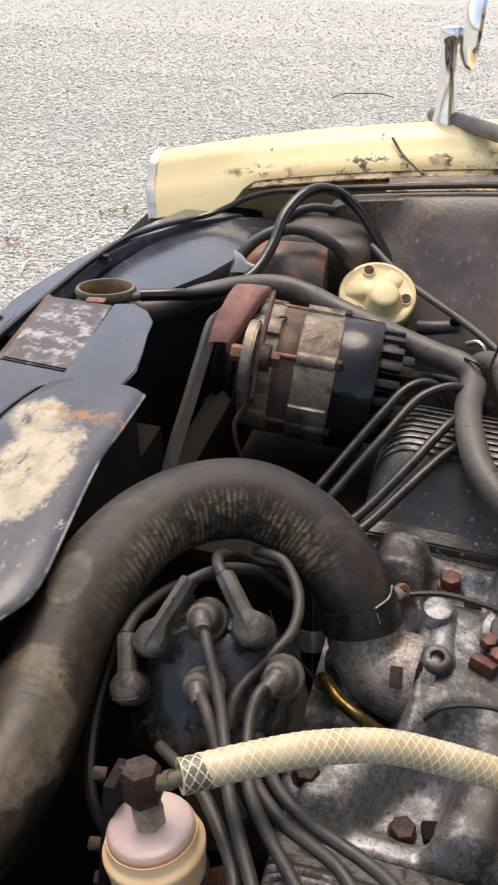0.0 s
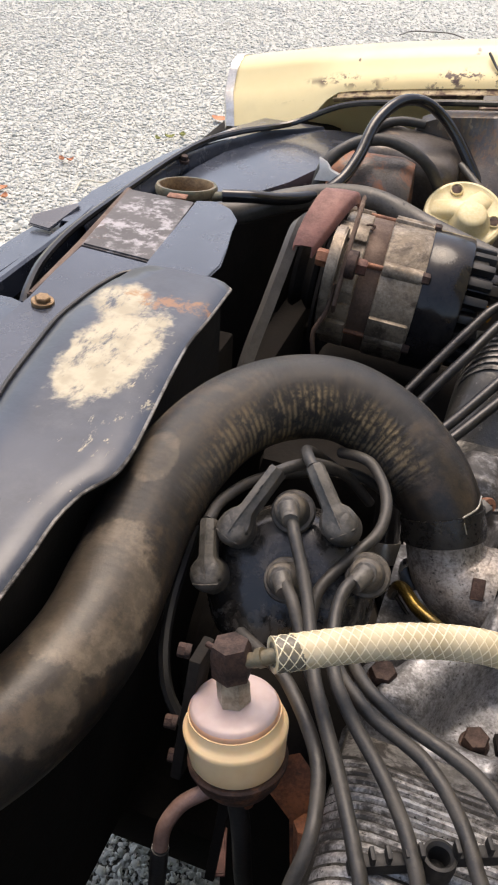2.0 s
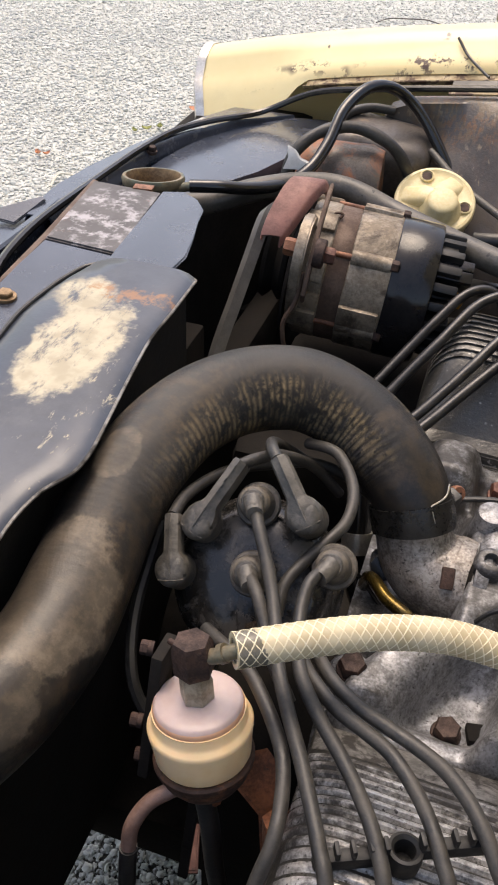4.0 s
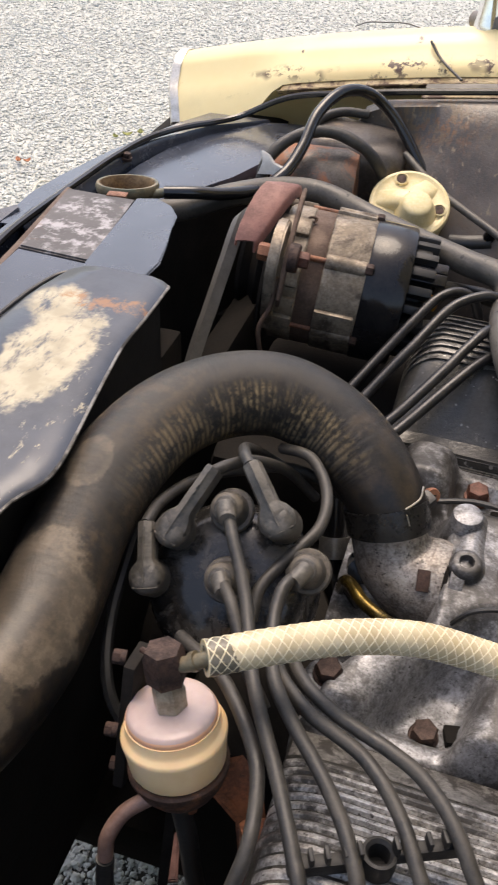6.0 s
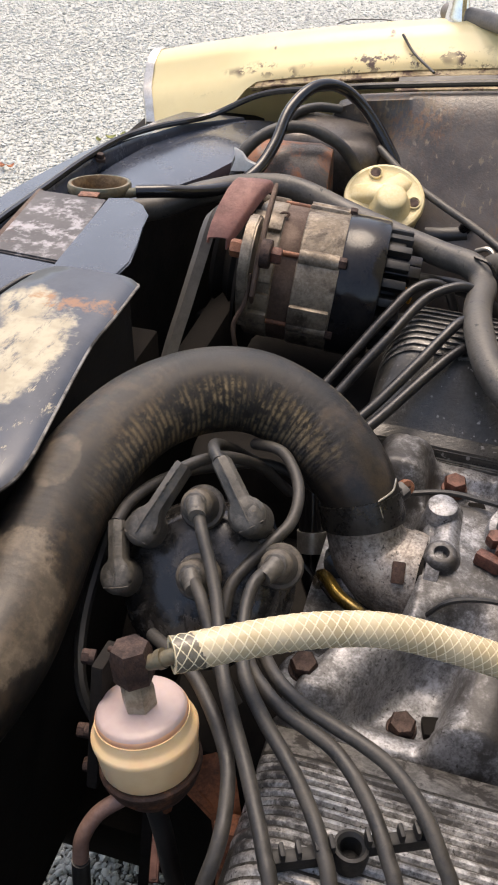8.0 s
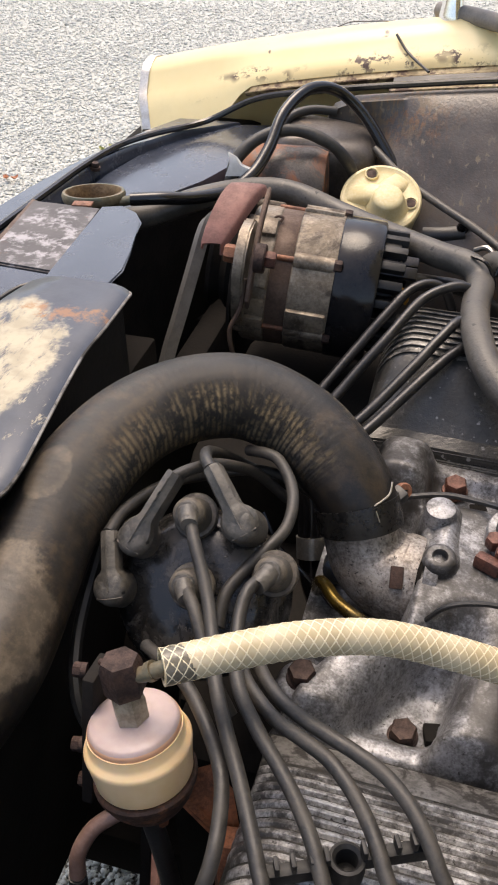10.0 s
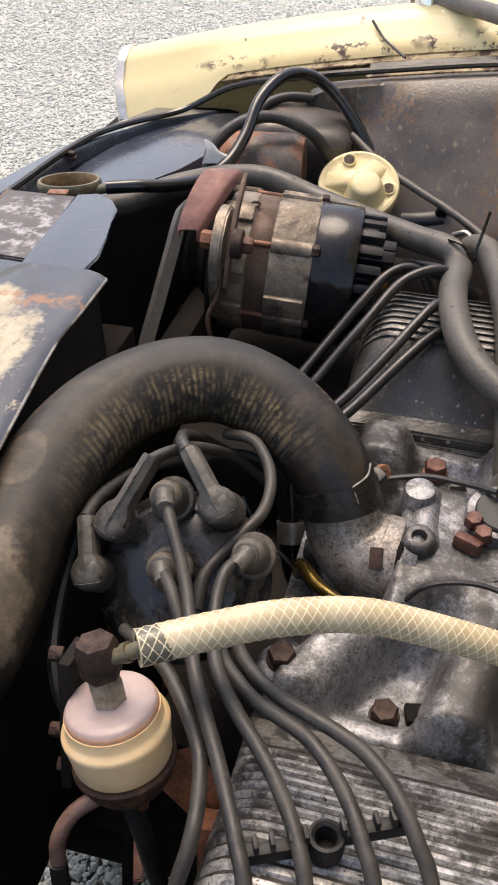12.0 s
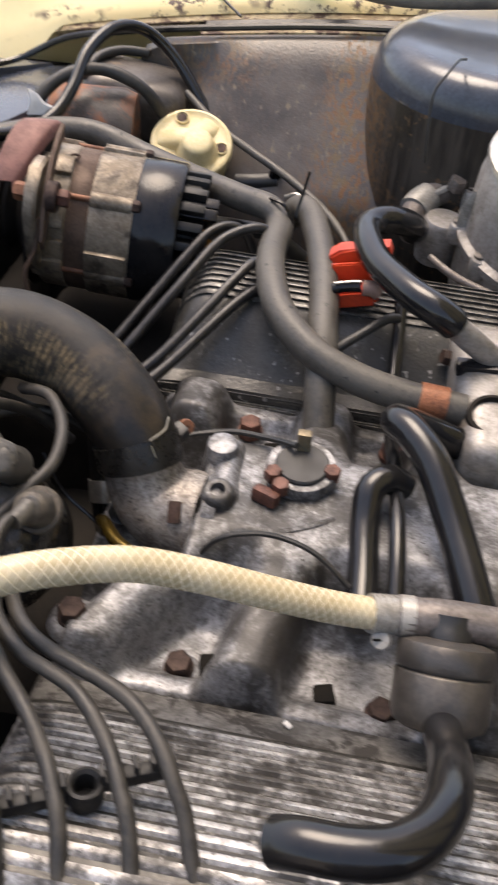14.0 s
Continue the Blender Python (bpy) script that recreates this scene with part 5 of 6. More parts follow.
lathe(b, (-0.222, 0.52, 0.56), (1, 0, 0), [(0.02, -0.01), (0.08, -0.01), (0.085, 0), (0.08, 0.01), (0.02, 0.01)], 40)
part("crank_pulley", b, dark_engine, block)

# ---- distributor ----
DN = Vector((0, -0.67, 0.742)).normalized()
DC = Vector((-0.116, 0.299, 0.842))
DU = Vector((0, 0.742, 0.67)).normalized()
dist = thing("distributor", (-0.113, 0.33, 0.74), "grimy black distributor cap with rubber plug boots", "distributor")
part("cap", lathe(B(), DC, DN, [(0.047, -0.062), (0.0495, -0.058), (0.0495, -0.030), (0.048, -0.024), (0.046, -0.020), (0.043, -0.012), (0.036, -0.007), (0.020, -0.004), (0, -0.003)], 48), cap_plastic, dist, "dusty black plastic cap with a grey highlight in its colour")
part("body", lathe(B(), DC, DN, [(0.020, -0.16), (0.026, -0.13), (0.040, -0.095), (0.044, -0.090), (0.044, -0.062), (0.02, -0.062)], 36), dark_engine, dist)


def boot(at, arm, name_label):
    """A right-angle plug boot: ribbed tower on the cap and an arm that carries the lead."""
    at, arm = Vector(at), Vector(arm)
    t = thing("plug_boot", at, name_label, "plug boot", "plug boots on the distributor")
    part("tower", lathe(B(), at - DN * 0.024, DN, [(0.0112, 0), (0.0116, 0.003), (0.0104, 0.006), (0.0108, 0.009), (0.0098, 0.012), (0.0100, 0.015), (0.0088, 0.020), (0.0082, 0.0245), (0.0058, 0.0275), (0, 0.0285)], 28), boot_rubber, t)
    part("base_ring", lathe(B(), at - DN * 0.017, DN, [(0.0095, -0.002), (0.0122, -0.0015), (0.0130, 0.001), (0.0122, 0.0035), (0.0095, 0.004)], 28), dusty_ring, t, "dusty rubber base ring")
    part("dome", lathe(B(), at - DN * 0.004, DN, [(0.0084, -0.002), (0.0090, 0.001), (0.0088, 0.0035), (0.0072, 0.0062), (0.004, 0.0078), (0, 0.0082)], 24), dusty_ring, t, "tan dusty dome")
    part("arm", tube(B(), [at + DN * 0.001, at + arm * 0.35 + DN * 0.001, at + arm * 0.7, at + arm], 0.0060, 16, 5, swell=lambda s, L: 1.0 - 0.22 * s / L), boot_rubber, t)
    return t


def hooded(at, arm, width=1.0):
    """A moulded boot: round hood on its tower, cut off flat in front, its roof running out into a ridged arm."""
    at, arm = Vector(at), Vector(arm)
    t = thing("plug_boot", at, "squared dusty rubber plug boot with a long arm", "plug boot", "plug boots on the distributor")
    along = arm.normalized()
    side = along.cross(DN).normalized()
    up = side.cross(along).normalized()
    part("tower", lathe(B(), at - DN * 0.026, DN, [(0.0105, 0), (0.0112, 0.002), (0.0108, 0.008), (0.0102, 0.012), (0.0102, 0.0225), (0.0094, 0.0262), (0.0072, 0.0282), (0.004, 0.0292), (0, 0.0294)], 28), boot_rubber, t, angle=50)
    rows = []
    L = arm.length
    for f, w, h in ((-0.17, 0.0062, 0.0002), (-0.15, 0.0080, 0.0016), (-0.02, 0.0098, 0.0036), (0.10, 0.0096, 0.0042), (0.20, 0.0080, 0.0042), (0.27, 0.0058, 0.0038), (0.33, 0.0050, 0.0036), (0.96, 0.0048, 0.0034), (1.0, 0.0042, 0.0028)):
        c, w = at + along * L * f, w * width
        rows.append([c + side * (-w) - up * 0.009, c + side * (-w) - up * 0.0015, c + side * (-w * 0.80) + up * h * 0.35, c + up * h, c + side * (w * 0.80) + up * h * 0.35, c + side * w - up * 0.0015, c + side * w - up * 0.009])
    b = sheet(B(), rows)
    b.faces.new([b.verts.new(p) for p in rows[0]])
    b.faces.new([b.verts.new(p) for p in rows[-1]])
    bmesh.ops.remove_doubles(b, verts=b.verts, dist=1e-6)
    part("hood", b, boot_rubber, t, angle=24)
    part("mould_line", tube(B(), [at + up * 0.0040 - along * 0.003, at + up * 0.0044 + along * L * 0.2, at + up * 0.0042 + along * L * 0.5, at + up * 0.0040 + along * L * 0.9], 0.0005, 6, 4), boot_rubber, t)
    part("front_line", tube(B(), [at + side * -0.0072 - along * 0.0058 + up * 0.0006, at - along * 0.0064 + up * 0.0022, at + side * 0.0072 - along * 0.0058 + up * 0.0006], 0.0005, 6, 4), dusty_ring, t)
    return t


hooded((-0.1485, 0.309, 0.8645), (0.0150, 0.0290, 0.0262))
hooded((-0.0920, 0.3225, 0.8760), (-0.0225, 0.0210, 0.0190), 1.08)
hooded((-0.1560, 0.288, 0.8450), (-0.0085, 0.0230, 0.0190))
boot((-0.1205, 0.3215, 0.8785), (0.004, -0.010, 0.001), "dusty rubber plug boot with ringed base")
boot((-0.1125, 0.2890, 0.8580), (0.005, -0.010, 0.001), "dusty rubber plug boot with ringed base")
boot((-0.0710, 0.3062, 0.8615), (-0.004, -0.012, 0.001), "dusty rubber plug boot with ringed base")
# raised moulding marks on the cap, too worn to read
for x, k in ((-0.133, 0.018), (-0.126, 0.020), (-0.1075, 0.024), (-0.100, 0.022), (-0.117, -0.021), (-0.1125, -0.0215)):
    q = DC + DU * k - DN * 0.0062 + Vector((x + 0.116, 0, 0))
    part("moulded_mark", tube(B(), [q - Vector((0.0016, 0, 0)) - DU * 0.001, q + DN * 0.0006, q + Vector((0.0016, 0, 0)) + DU * 0.001], 0.0006, 6, 3), cap_plastic, dist)

f = bpy.data.curves.new("cap_lettering", 'FONT')
f.body, f.size, f.extrude, f.align_x, f.align_y = "MADE", 0.0040, 0.0003, 'CENTER', 'CENTER'
word = new("lettering_curve", f)
cols = [Vector((0.985, 0.0, 0.0)) - DU * 0.17, Vector((0.17, 0.0, 0.0)) + DU * 0.985, DN]
turn = Matrix([[c[r] for c in cols] for r in range(3)]).to_4x4()
b = B()
b.from_mesh(word.to_mesh())
bpy.data.objects.remove(word)
bmesh.ops.transform(b, matrix=Matrix.Translation((-0.1125, 0.2867, 0.8253)) @ turn, verts=b.verts)
part("lettering", b, dusty_ring, dist, "raised lettering on the cap")

LEADS = [
    [(-0.1261, 0.2635, 0.8360), (-0.1094, 0.2502, 0.8430), (-0.0936, 0.2378, 0.8470), (-0.0764, 0.2175, 0.8480), (-0.0649, 0.1998, 0.8460), (-0.0596, 0.1814, 0.8430), (-0.0583, 0.1644, 0.8380), (-0.0618, 0.1500, 0.8200), (-0.064, 0.13, 0.78)],
    [(-0.1197, 0.3207, 0.8790), (-0.1121, 0.3058, 0.8760), (-0.1024, 0.2901, 0.8690), (-0.0939, 0.2743, 0.8630), (-0.0868, 0.2574, 0.8590), (-0.0783, 0.2359, 0.8570), (-0.0675, 0.2163, 0.8550), (-0.0563, 0.1981, 0.8520), (-0.0468, 0.1812, 0.8490), (-0.0384, 0.1653, 0.8460), (-0.0310, 0.1500, 0.8400), (-0.02, 0.11, 0.81)],
    [(-0.1115, 0.2870, 0.8600), (-0.1019, 0.2732, 0.8620), (-0.0939, 0.2610, 0.8570), (-0.0866, 0.2500, 0.8510), (-0.0814, 0.2436, 0.8460), (-0.0716, 0.2357, 0.8350)],
    [(-0.0719, 0.3054, 0.8610), (-0.0777, 0.2908, 0.8640), (-0.0787, 0.2769, 0.8600), (-0.0759, 0.2618, 0.8570), (-0.0684, 0.2391, 0.8560), (-0.0536, 0.2198, 0.8540), (-0.0395, 0.2057, 0.8510), (-0.0272, 0.1917, 0.8480), (-0.0167, 0.1760, 0.8450), (-0.0085, 0.1580, 0.8380), (0.0, 0.12, 0.81)],
    [(-0.0801, 0.2751, 0.8400), (-0.0698, 0.2521, 0.8470), (-0.0593, 0.2391, 0.8500), (-0.0470, 0.2287, 0.8510), (-0.0321, 0.2219, 0.8510), (-0.0191, 0.2156, 0.8500), (-0.0068, 0.2041, 0.8490), (0.0028, 0.1921, 0.8470), (0.0106, 0.1786, 0.8440), (0.0175, 0.1650, 0.8380), (0.03, 0.125, 0.81)],
    [(-0.0758, 0.2834, 0.8360), (-0.0632, 0.2588, 0.8450), (-0.0510, 0.2435, 0.8490), (-0.0376, 0.2338, 0.8510), (-0.0229, 0.2270, 0.8520), (-0.0090, 0.2210, 0.8530), (0.0047, 0.2140, 0.8530), (0.0164, 0.2041, 0.8520), (0.0250, 0.1935, 0.8500), (0.0321, 0.1829, 0.8460), (0.0395, 0.1710, 0.8380), (0.055, 0.13, 0.81)],
    [(-0.1120, 0.4080, 0.8560), (-0.0975, 0.3983, 0.8640), (-0.0878, 0.3919, 0.8650), (-0.0770, 0.3754, 0.8640), (-0.0718, 0.3587, 0.8620), (-0.0723, 0.3428, 0.8580), (-0.0797, 0.3268, 0.8550), (-0.0881, 0.3113, 0.8510), (-0.0937, 0.2980, 0.8460), (-0.0932, 0.2832, 0.8380)],
    [(-0.1350, 0.3355, 0.8880), (-0.1270, 0.3500, 0.8850), (-0.1180, 0.3700, 0.8740), (-0.105, 0.40, 0.845), (-0.09, 0.42, 0.81)],
    [(-0.1140, 0.3425, 0.8940), (-0.1200, 0.3520, 0.8930), (-0.1260, 0.3750, 0.8780), (-0.1240, 0.405, 0.850), (-0.11, 0.45, 0.80)],
    [(-0.1640, 0.3100, 0.8630), (-0.1640, 0.3330, 0.8600), (-0.1540, 0.3640, 0.8540), (-0.1350, 0.3930, 0.8430), (-0.10, 0.415, 0.835), (-0.06, 0.43, 0.80)],
]
for p in LEADS:
    solo("ignition_lead", tube(B(), p, 0.0035, 14, 8), lead_rubber, p[0], "dusty dark grey rubber ignition lead", "ignition lead", "ignition leads")
FAR = [
    [(-0.130, 0.535, 0.760), (-0.107, 0.565, 0.784), (-0.080, 0.608, 0.812), (-0.062, 0.634, 0.831), (-0.046, 0.657, 0.845), (-0.030, 0.670, 0.848), (-0.016, 0.674, 0.840), (-0.007, 0.674, 0.818)],
    [(-0.115, 0.520, 0.770), (-0.092, 0.548, 0.792), (-0.070, 0.580, 0.815), (-0.053, 0.604, 0.832), (-0.034, 0.635, 0.849), (-0.015, 0.650, 0.856), (0.001, 0.657, 0.855), (0.012, 0.660, 0.84)],
    [(-0.085, 0.500, 0.792), (-0.059, 0.526, 0.806), (-0.029, 0.566, 0.830), (-0.012, 0.594, 0.843), (0.000, 0.615, 0.848), (0.012, 0.632, 0.838), (0.024, 0.648, 0.825)],
    [(-0.075, 0.492, 0.792), (-0.051, 0.519, 0.804), (-0.019, 0.561, 0.826), (-0.002, 0.586, 0.834), (0.010, 0.602, 0.834), (0.024, 0.620, 0.826)],
]
for p in FAR:
    solo("ignition_lead", tube(B(), p, 0.0042, 14, 8), far_lead, p[0], "black rubber ignition lead crossing to the far bank", "ignition lead", "ignition leads")

# comb that holds the leads on the near rocker cover
comb = thing("lead_separator", (-0.01, 0.18, 0.848), "black plastic ignition lead separator on the rocker cover", "lead separator")
ring = Vector((-0.0045, 0.1795, 0.8370))
C0, C1 = Vector((-0.0405, 0.1640, 0.8380)), Vector((0.0300, 0.1965, 0.8410))
cdir = (C1 - C0).normalized()
cang = math.degrees(math.atan2(cdir.y, cdir.x))
for p, q in ((C0, ring - cdir * 0.006), (ring + cdir * 0.006, C1)):
    part("bar", box(B(), (p + q) / 2, ((q - p).length, 0.0062, 0.0085), 0.0018, (0, 2, cang)), comb_plastic, comb)
part("ring", lathe(B(), ring, (0, 0.1, 1), [(0.0044, -0.005), (0.0074, -0.006), (0.0080, 0.0), (0.0076, 0.0052), (0.0062, 0.0056), (0.0048, 0.004), (0.0044, -0.005)], 28), comb_plastic, comb)
for k in (0.03, 0.13, 0.22, 0.32, 0.40, 0.60, 0.68, 0.78, 0.87, 0.97):
    part("tooth", box(B(), C0.lerp(C1, k) + Vector((0, 0, 0.0055)), (0.0022, 0.0062, 0.006), 0.0008, (0, 0, cang)), comb_plastic, comb)

# ---- fuel filter with clear hose ----
FX, FY = -0.1070, 0.2000
filt = thing("fuel_filter", (FX, FY, 0.815), "cream plastic fuel filter with pinkish lid and rusty union nut", "fuel filter")
FA = Vector((-0.150, 0.165, 1)).normalized()
FT = Vector((-0.1095, 0.2100, 0.8545))
part("lid_rim", lathe(B(), FT, FA, [(0.0210, -0.0052), (0.0217, -0.0046), (0.0218, -0.0028), (0.0212, -0.0018), (0.0194, -0.0016)], 56), bowl_rim, filt, "orange rim")
part("lid", lathe(B(), FT, FA, [(0.0207, -0.0034), (0.0212, -0.0018), (0.0206, -0.0006), (0.0196, 0.0002), (0.0164, 0.0008), (0.0103, 0.0013), (0, 0.0015)], 56), bowl_pink, filt, "pinkish translucent lid")
part("bowl", lathe(B(), FT, FA, [(0.0200, -0.0335), (0.0226, -0.0325), (0.0233, -0.0310), (0.0240, -0.0240), (0.0248, -0.0175), (0.0253, -0.0150), (0.0254, -0.0135), (0.0248, -0.0120), (0.0235, -0.0108), (0.0227, -0.0090), (0.0223, -0.0045), (0, -0.0045)], 56), bowl_cream, filt, "yellowed translucent bowl")
part("base_cup", lathe(B(), FT, FA, [(0.006, -0.0540), (0.0125, -0.0530), (0.0180, -0.0495), (0.0218, -0.0435), (0.0234, -0.0378), (0.0246, -0.0365), (0.0248, -0.0342), (0.0238, -0.0330), (0, -0.0328)], 48), cup_rust, filt, "rusty steel base cup")
part("drain_plug", hexnut(B(), FT - FA * 0.0525, -FA, 0.0130, 0.015, 0.2), bolt_orange, filt, "rusty hexagon drain plug")
part("lower_union", hexnut(B(), FT + FA * 0.0010, FA, 0.0140, 0.0150, 0.15), union_metal, filt, "pale worn union")
part("union_step", lathe(B(), FT + FA * 0.0155, FA, [(0.0062, 0), (0.0066, 0.0012), (0.0058, 0.003), (0, 0.003)], 24), brass, filt)
nut = part("union_nut", hexnut(B(), FT + FA * 0.0172, FA, 0.0170, 0.0180, 0.62), bolt_rusty, filt, "rusty union nut")
part("side_pipe", tube(B(), [FT + FA * 0.026, (-0.1020, 0.2140, 0.8850), (-0.0930, 0.2160, 0.8905), (-0.080, 0.224, 0.8905)], 0.0036, 16, 3), brass, nut)
part("pipe_collar", tube(B(), [(-0.1005, 0.2145, 0.8862), (-0.0980, 0.2150, 0.8880)], 0.0046, 16, 3), brass, nut)
part("back_screw", tube(B(), [FT + FA * 0.0245 + Vector((-0.004, 0.003, 0)), FT + FA * 0.0245 + Vector((-0.015, 0.008, -0.004))], 0.0016, 10, 2), bolt_rusty, nut)
CLEAR = [(-0.0945, 0.2150, 0.8910), (-0.068, 0.233, 0.8885), (-0.040, 0.2505, 0.8850), (-0.008, 0.267, 0.877), (0.022, 0.277, 0.865), (0.055, 0.286, 0.850), (0.085, 0.295, 0.836), (0.106, 0.3010, 0.8285), (0.123, 0.3045, 0.8265)]
clear = thing("clear_hose", (-0.094, 0.213, 0.885), "milky clear braided hose from the filter", "hose")
R_CLEAR = 0.0083
part("pvc_hose", tube(B(), CLEAR, R_CLEAR, 24, 14, bore=0.7), clear_pvc, clear)
ahead = (Vector(CLEAR[1]) - Vector(CLEAR[0])).normalized()
part("barb", tube(B(), [Vector(CLEAR[0]) + ahead * 0.0005, Vector(CLEAR[0]) + ahead * 0.007, Vector(CLEAR[0]) + ahead * 0.0135], R_CLEAR * 1.006, 24, 4, swell=lambda q, L: 1.0 - 0.012 * smooth(0.7 * L, L, q)), barb_pvc, clear, "clear hose end with the dark metal barb showing through")


def braid(sign, k, starts=7, pitch=0.036):
    path = spline(CLEAR, 26)
    fr = frames(path)
    d = [0.0]
    for p, q in zip(path, path[1:]):
        d.append(d[-1] + (q - p).length)
    b = B()
    g = []
    for i, (p, (t, u, v)) in enumerate(zip(path, fr)):
        a0 = sign * 2 * math.pi * d[i] / pitch + 2 * math.pi * k / starts
        g.append([p + (u * math.cos(a0 + da) + v * math.sin(a0 + da)) * R_CLEAR * dr for da, dr in ((-0.070, 1.002), (0.0, 1.018), (0.070, 1.002))])
    return sheet(b, g)


for sign in (1, -1):
    for k in range(7):
        part("braid_thread", braid(sign, k), braid_white, clear)
part("hose_clip", tube(B(), [(0.108, 0.3014, 0.8282), (0.115, 0.3030, 0.8274), (0.122, 0.3043, 0.8266)], 0.0098, 24, 4), pale_clip, clear, "bright worm-drive clip")
part("clip_screw", lathe(B(), (0.1150, 0.2925, 0.8190), (-0.2, -0.55, 0.7), [(0.0040, -0.006), (0.0052, -0.001), (0.0052, 0.003), (0.0044, 0.004), (0, 0.004)], 20), pale_clip, clear, "bright slotted clip screw")
part("screw_slot", box(B(), Vector((0.1150, 0.2925, 0.8190)) + Vector((-0.2, -0.55, 0.7)).normalized() * 0.0038, (0.0085, 0.0011, 0.0011), 0, (-38, 14, 20)), shade_black, clear)
for k in range(5):
    q = Vector((0.1085, 0.3015, 0.8281)).lerp(Vector((0.1215, 0.3042, 0.8266)), k / 4)
    part("clip_rib", tube(B(), [q - Vector((0.0005, 0.0002, -0.0002)), q + Vector((0.0005, 0.0002, -0.0002))], 0.0103, 24, 2), pale_clip, clear)
# rusty bracket, copper pipe under the filter
brk = thing("filter_bracket", (-0.09, 0.215, 0.76), "rusty steel bracket under the fuel filter", "bracket")
part("arm", prism(B(), [(-0.100, 0.205, 0.812), (-0.080, 0.218, 0.812), (-0.068, 0.214, 0.800), (-0.062, 0.205, 0.775), (-0.062, 0.195, 0.74), (-0.070, 0.195, 0.74), (-0.074, 0.205, 0.780), (-0.086, 0.203, 0.800)], (0.003, 0.004, 0.003), 0.0012), bracket_rust, brk)
part("leg", tube(B(), [(-0.064, 0.200, 0.790), (-0.060, 0.190, 0.760), (-0.060, 0.175, 0.70), (-0.06, 0.17, 0.62)], 0.008, 6, 5), bracket_rust, brk)
part("strip", prism(B(), [(-0.1220, 0.2260, 0.700), (-0.1165, 0.2280, 0.700), (-0.1080, 0.2020, 0.698), (-0.1160, 0.1990, 0.698), (-0.1190, 0.2120, 0.699)], (0.001, 0.0, -0.003), 0.0008), bracket_red, brk, "dark red steel strip")
part("strip_leg", box(B(), (-0.1130, 0.208, 0.745), (0.006, 0.003, 0.105), 0.001, (-10, 3, 0)), dark_engine, brk)
for x, y, z in ((-0.1395, 0.2235, 0.862), (-0.1429, 0.2131, 0.815), (-0.1374, 0.2045, 0.8)):
    bolt((x, y, z), (-1, -0.2, 0.1), 0.0064, "small rusty bolt on the filter bracket", washer=1.2)
# plate added only to carry the bolts, near-black like the shade around it
part("added_backing", box(B(), (-0.1330, 0.2140, 0.830), (0.006, 0.020, 0.080), 0.0015, (-12, 3, 0)), dark_engine, brk, "added backing for the bolts, blackened to pass for shade")
cp = thing("copper_pipe", (-0.14, 0.18, 0.70), "brown copper pipe below the fuel filter", "pipe")
part("pipe", tube(B(), [(FX, FY, 0.802), (-0.1165, 0.192, 0.800), (-0.1260, 0.184, 0.795), (-0.1315, 0.176, 0.784), (-0.1325, 0.1723, 0.7695)], 0.0040, 16, 8, bore=0.7), copper, cp)
part("rubber_sleeve", tube(B(), [(-0.1325, 0.1722, 0.7688), (-0.134, 0.170, 0.74), (-0.140, 0.172, 0.66), (-0.15, 0.2, 0.55)], 0.0046, 16, 8), rubber, cp)
solo("breather_tube", tube(B(), [(-0.102, 0.197, 0.800), (-0.098, 0.196, 0.770), (-0.095, 0.20, 0.70), (-0.09, 0.22, 0.58)], 0.0052, 12, 8), rubber, (-0.1, 0.2, 0.7), "thin black tube below the filter", "tube")
solo("loom_strap", tube(B(), [(-0.180, 0.33, 0.835), (-0.175, 0.28, 0.815), (-0.164, 0.248, 0.800), (-0.150, 0.238, 0.780), (-0.128, 0.236, 0.765), (-0.100, 0.240, 0.755)], 0.0036, 8, 8), rubber, (-0.17, 0.25, 0.75), "black wiring strap beside the radiator hose", "wire")

# ---- far side of the bay ----
can = thing("washer_pump_can", (-0.18, 0.89, 0.76), "rusty round motor can under a bent black pipe", "motor")
part("can", lathe(B(), (-0.250, 0.862, 0.838), (1, 0.12, -0.03), [(0.030, 0), (0.040, 0.003), (0.044, 0.010), (0.045, 0.075), (0.040, 0.088), (0, 0.092)], 48), can_rust, can)
part("rear_box", box(B(), (-0.178, 0.930, 0.842), (0.112, 0.080, 0.085), 0.026, (8, 8, 4), 5), box_metal, can, "rounded grey-brown metal box")
part("box_seam", tube(B(), [(-0.225, 0.895, 0.882), (-0.215, 0.925, 0.893), (-0.195, 0.945, 0.896), (-0.170, 0.955, 0.893)], 0.0050, 10, 6), rubber, can)
part("strap", tube(B(), [(-0.2480, 0.815, 0.838), (-0.2500, 0.818, 0.862), (-0.2440, 0.826, 0.882), (-0.2270, 0.842, 0.8965), (-0.2050, 0.855, 0.9020), (-0.1840, 0.862, 0.9000), (-0.1650, 0.864, 0.8930), (-0.1500, 0.866, 0.8830), (-0.1380, 0.872, 0.8650), (-0.130, 0.88, 0.84)], 0.0062, 16, 8, swell=lambda q, L: 1.0 + 0.05 * math.sin(q * 150)), lead_rubber, can, "dusty brown-black ribbed pipe")
part("bright_tab", prism(B(), [(-0.2455, 0.7970, 0.8960), (-0.2380, 0.7980, 0.8920), (-0.2330, 0.7985, 0.8840), (-0.2200, 0.7995, 0.8800), (-0.2230, 0.7980, 0.8730), (-0.2340, 0.7960, 0.8750), (-0.2480, 0.7930, 0.8740), (-0.2430, 0.7950, 0.8860)], (0.001, 0.002, 0.001), 0.0004), white_tag, can, "bright torn label")

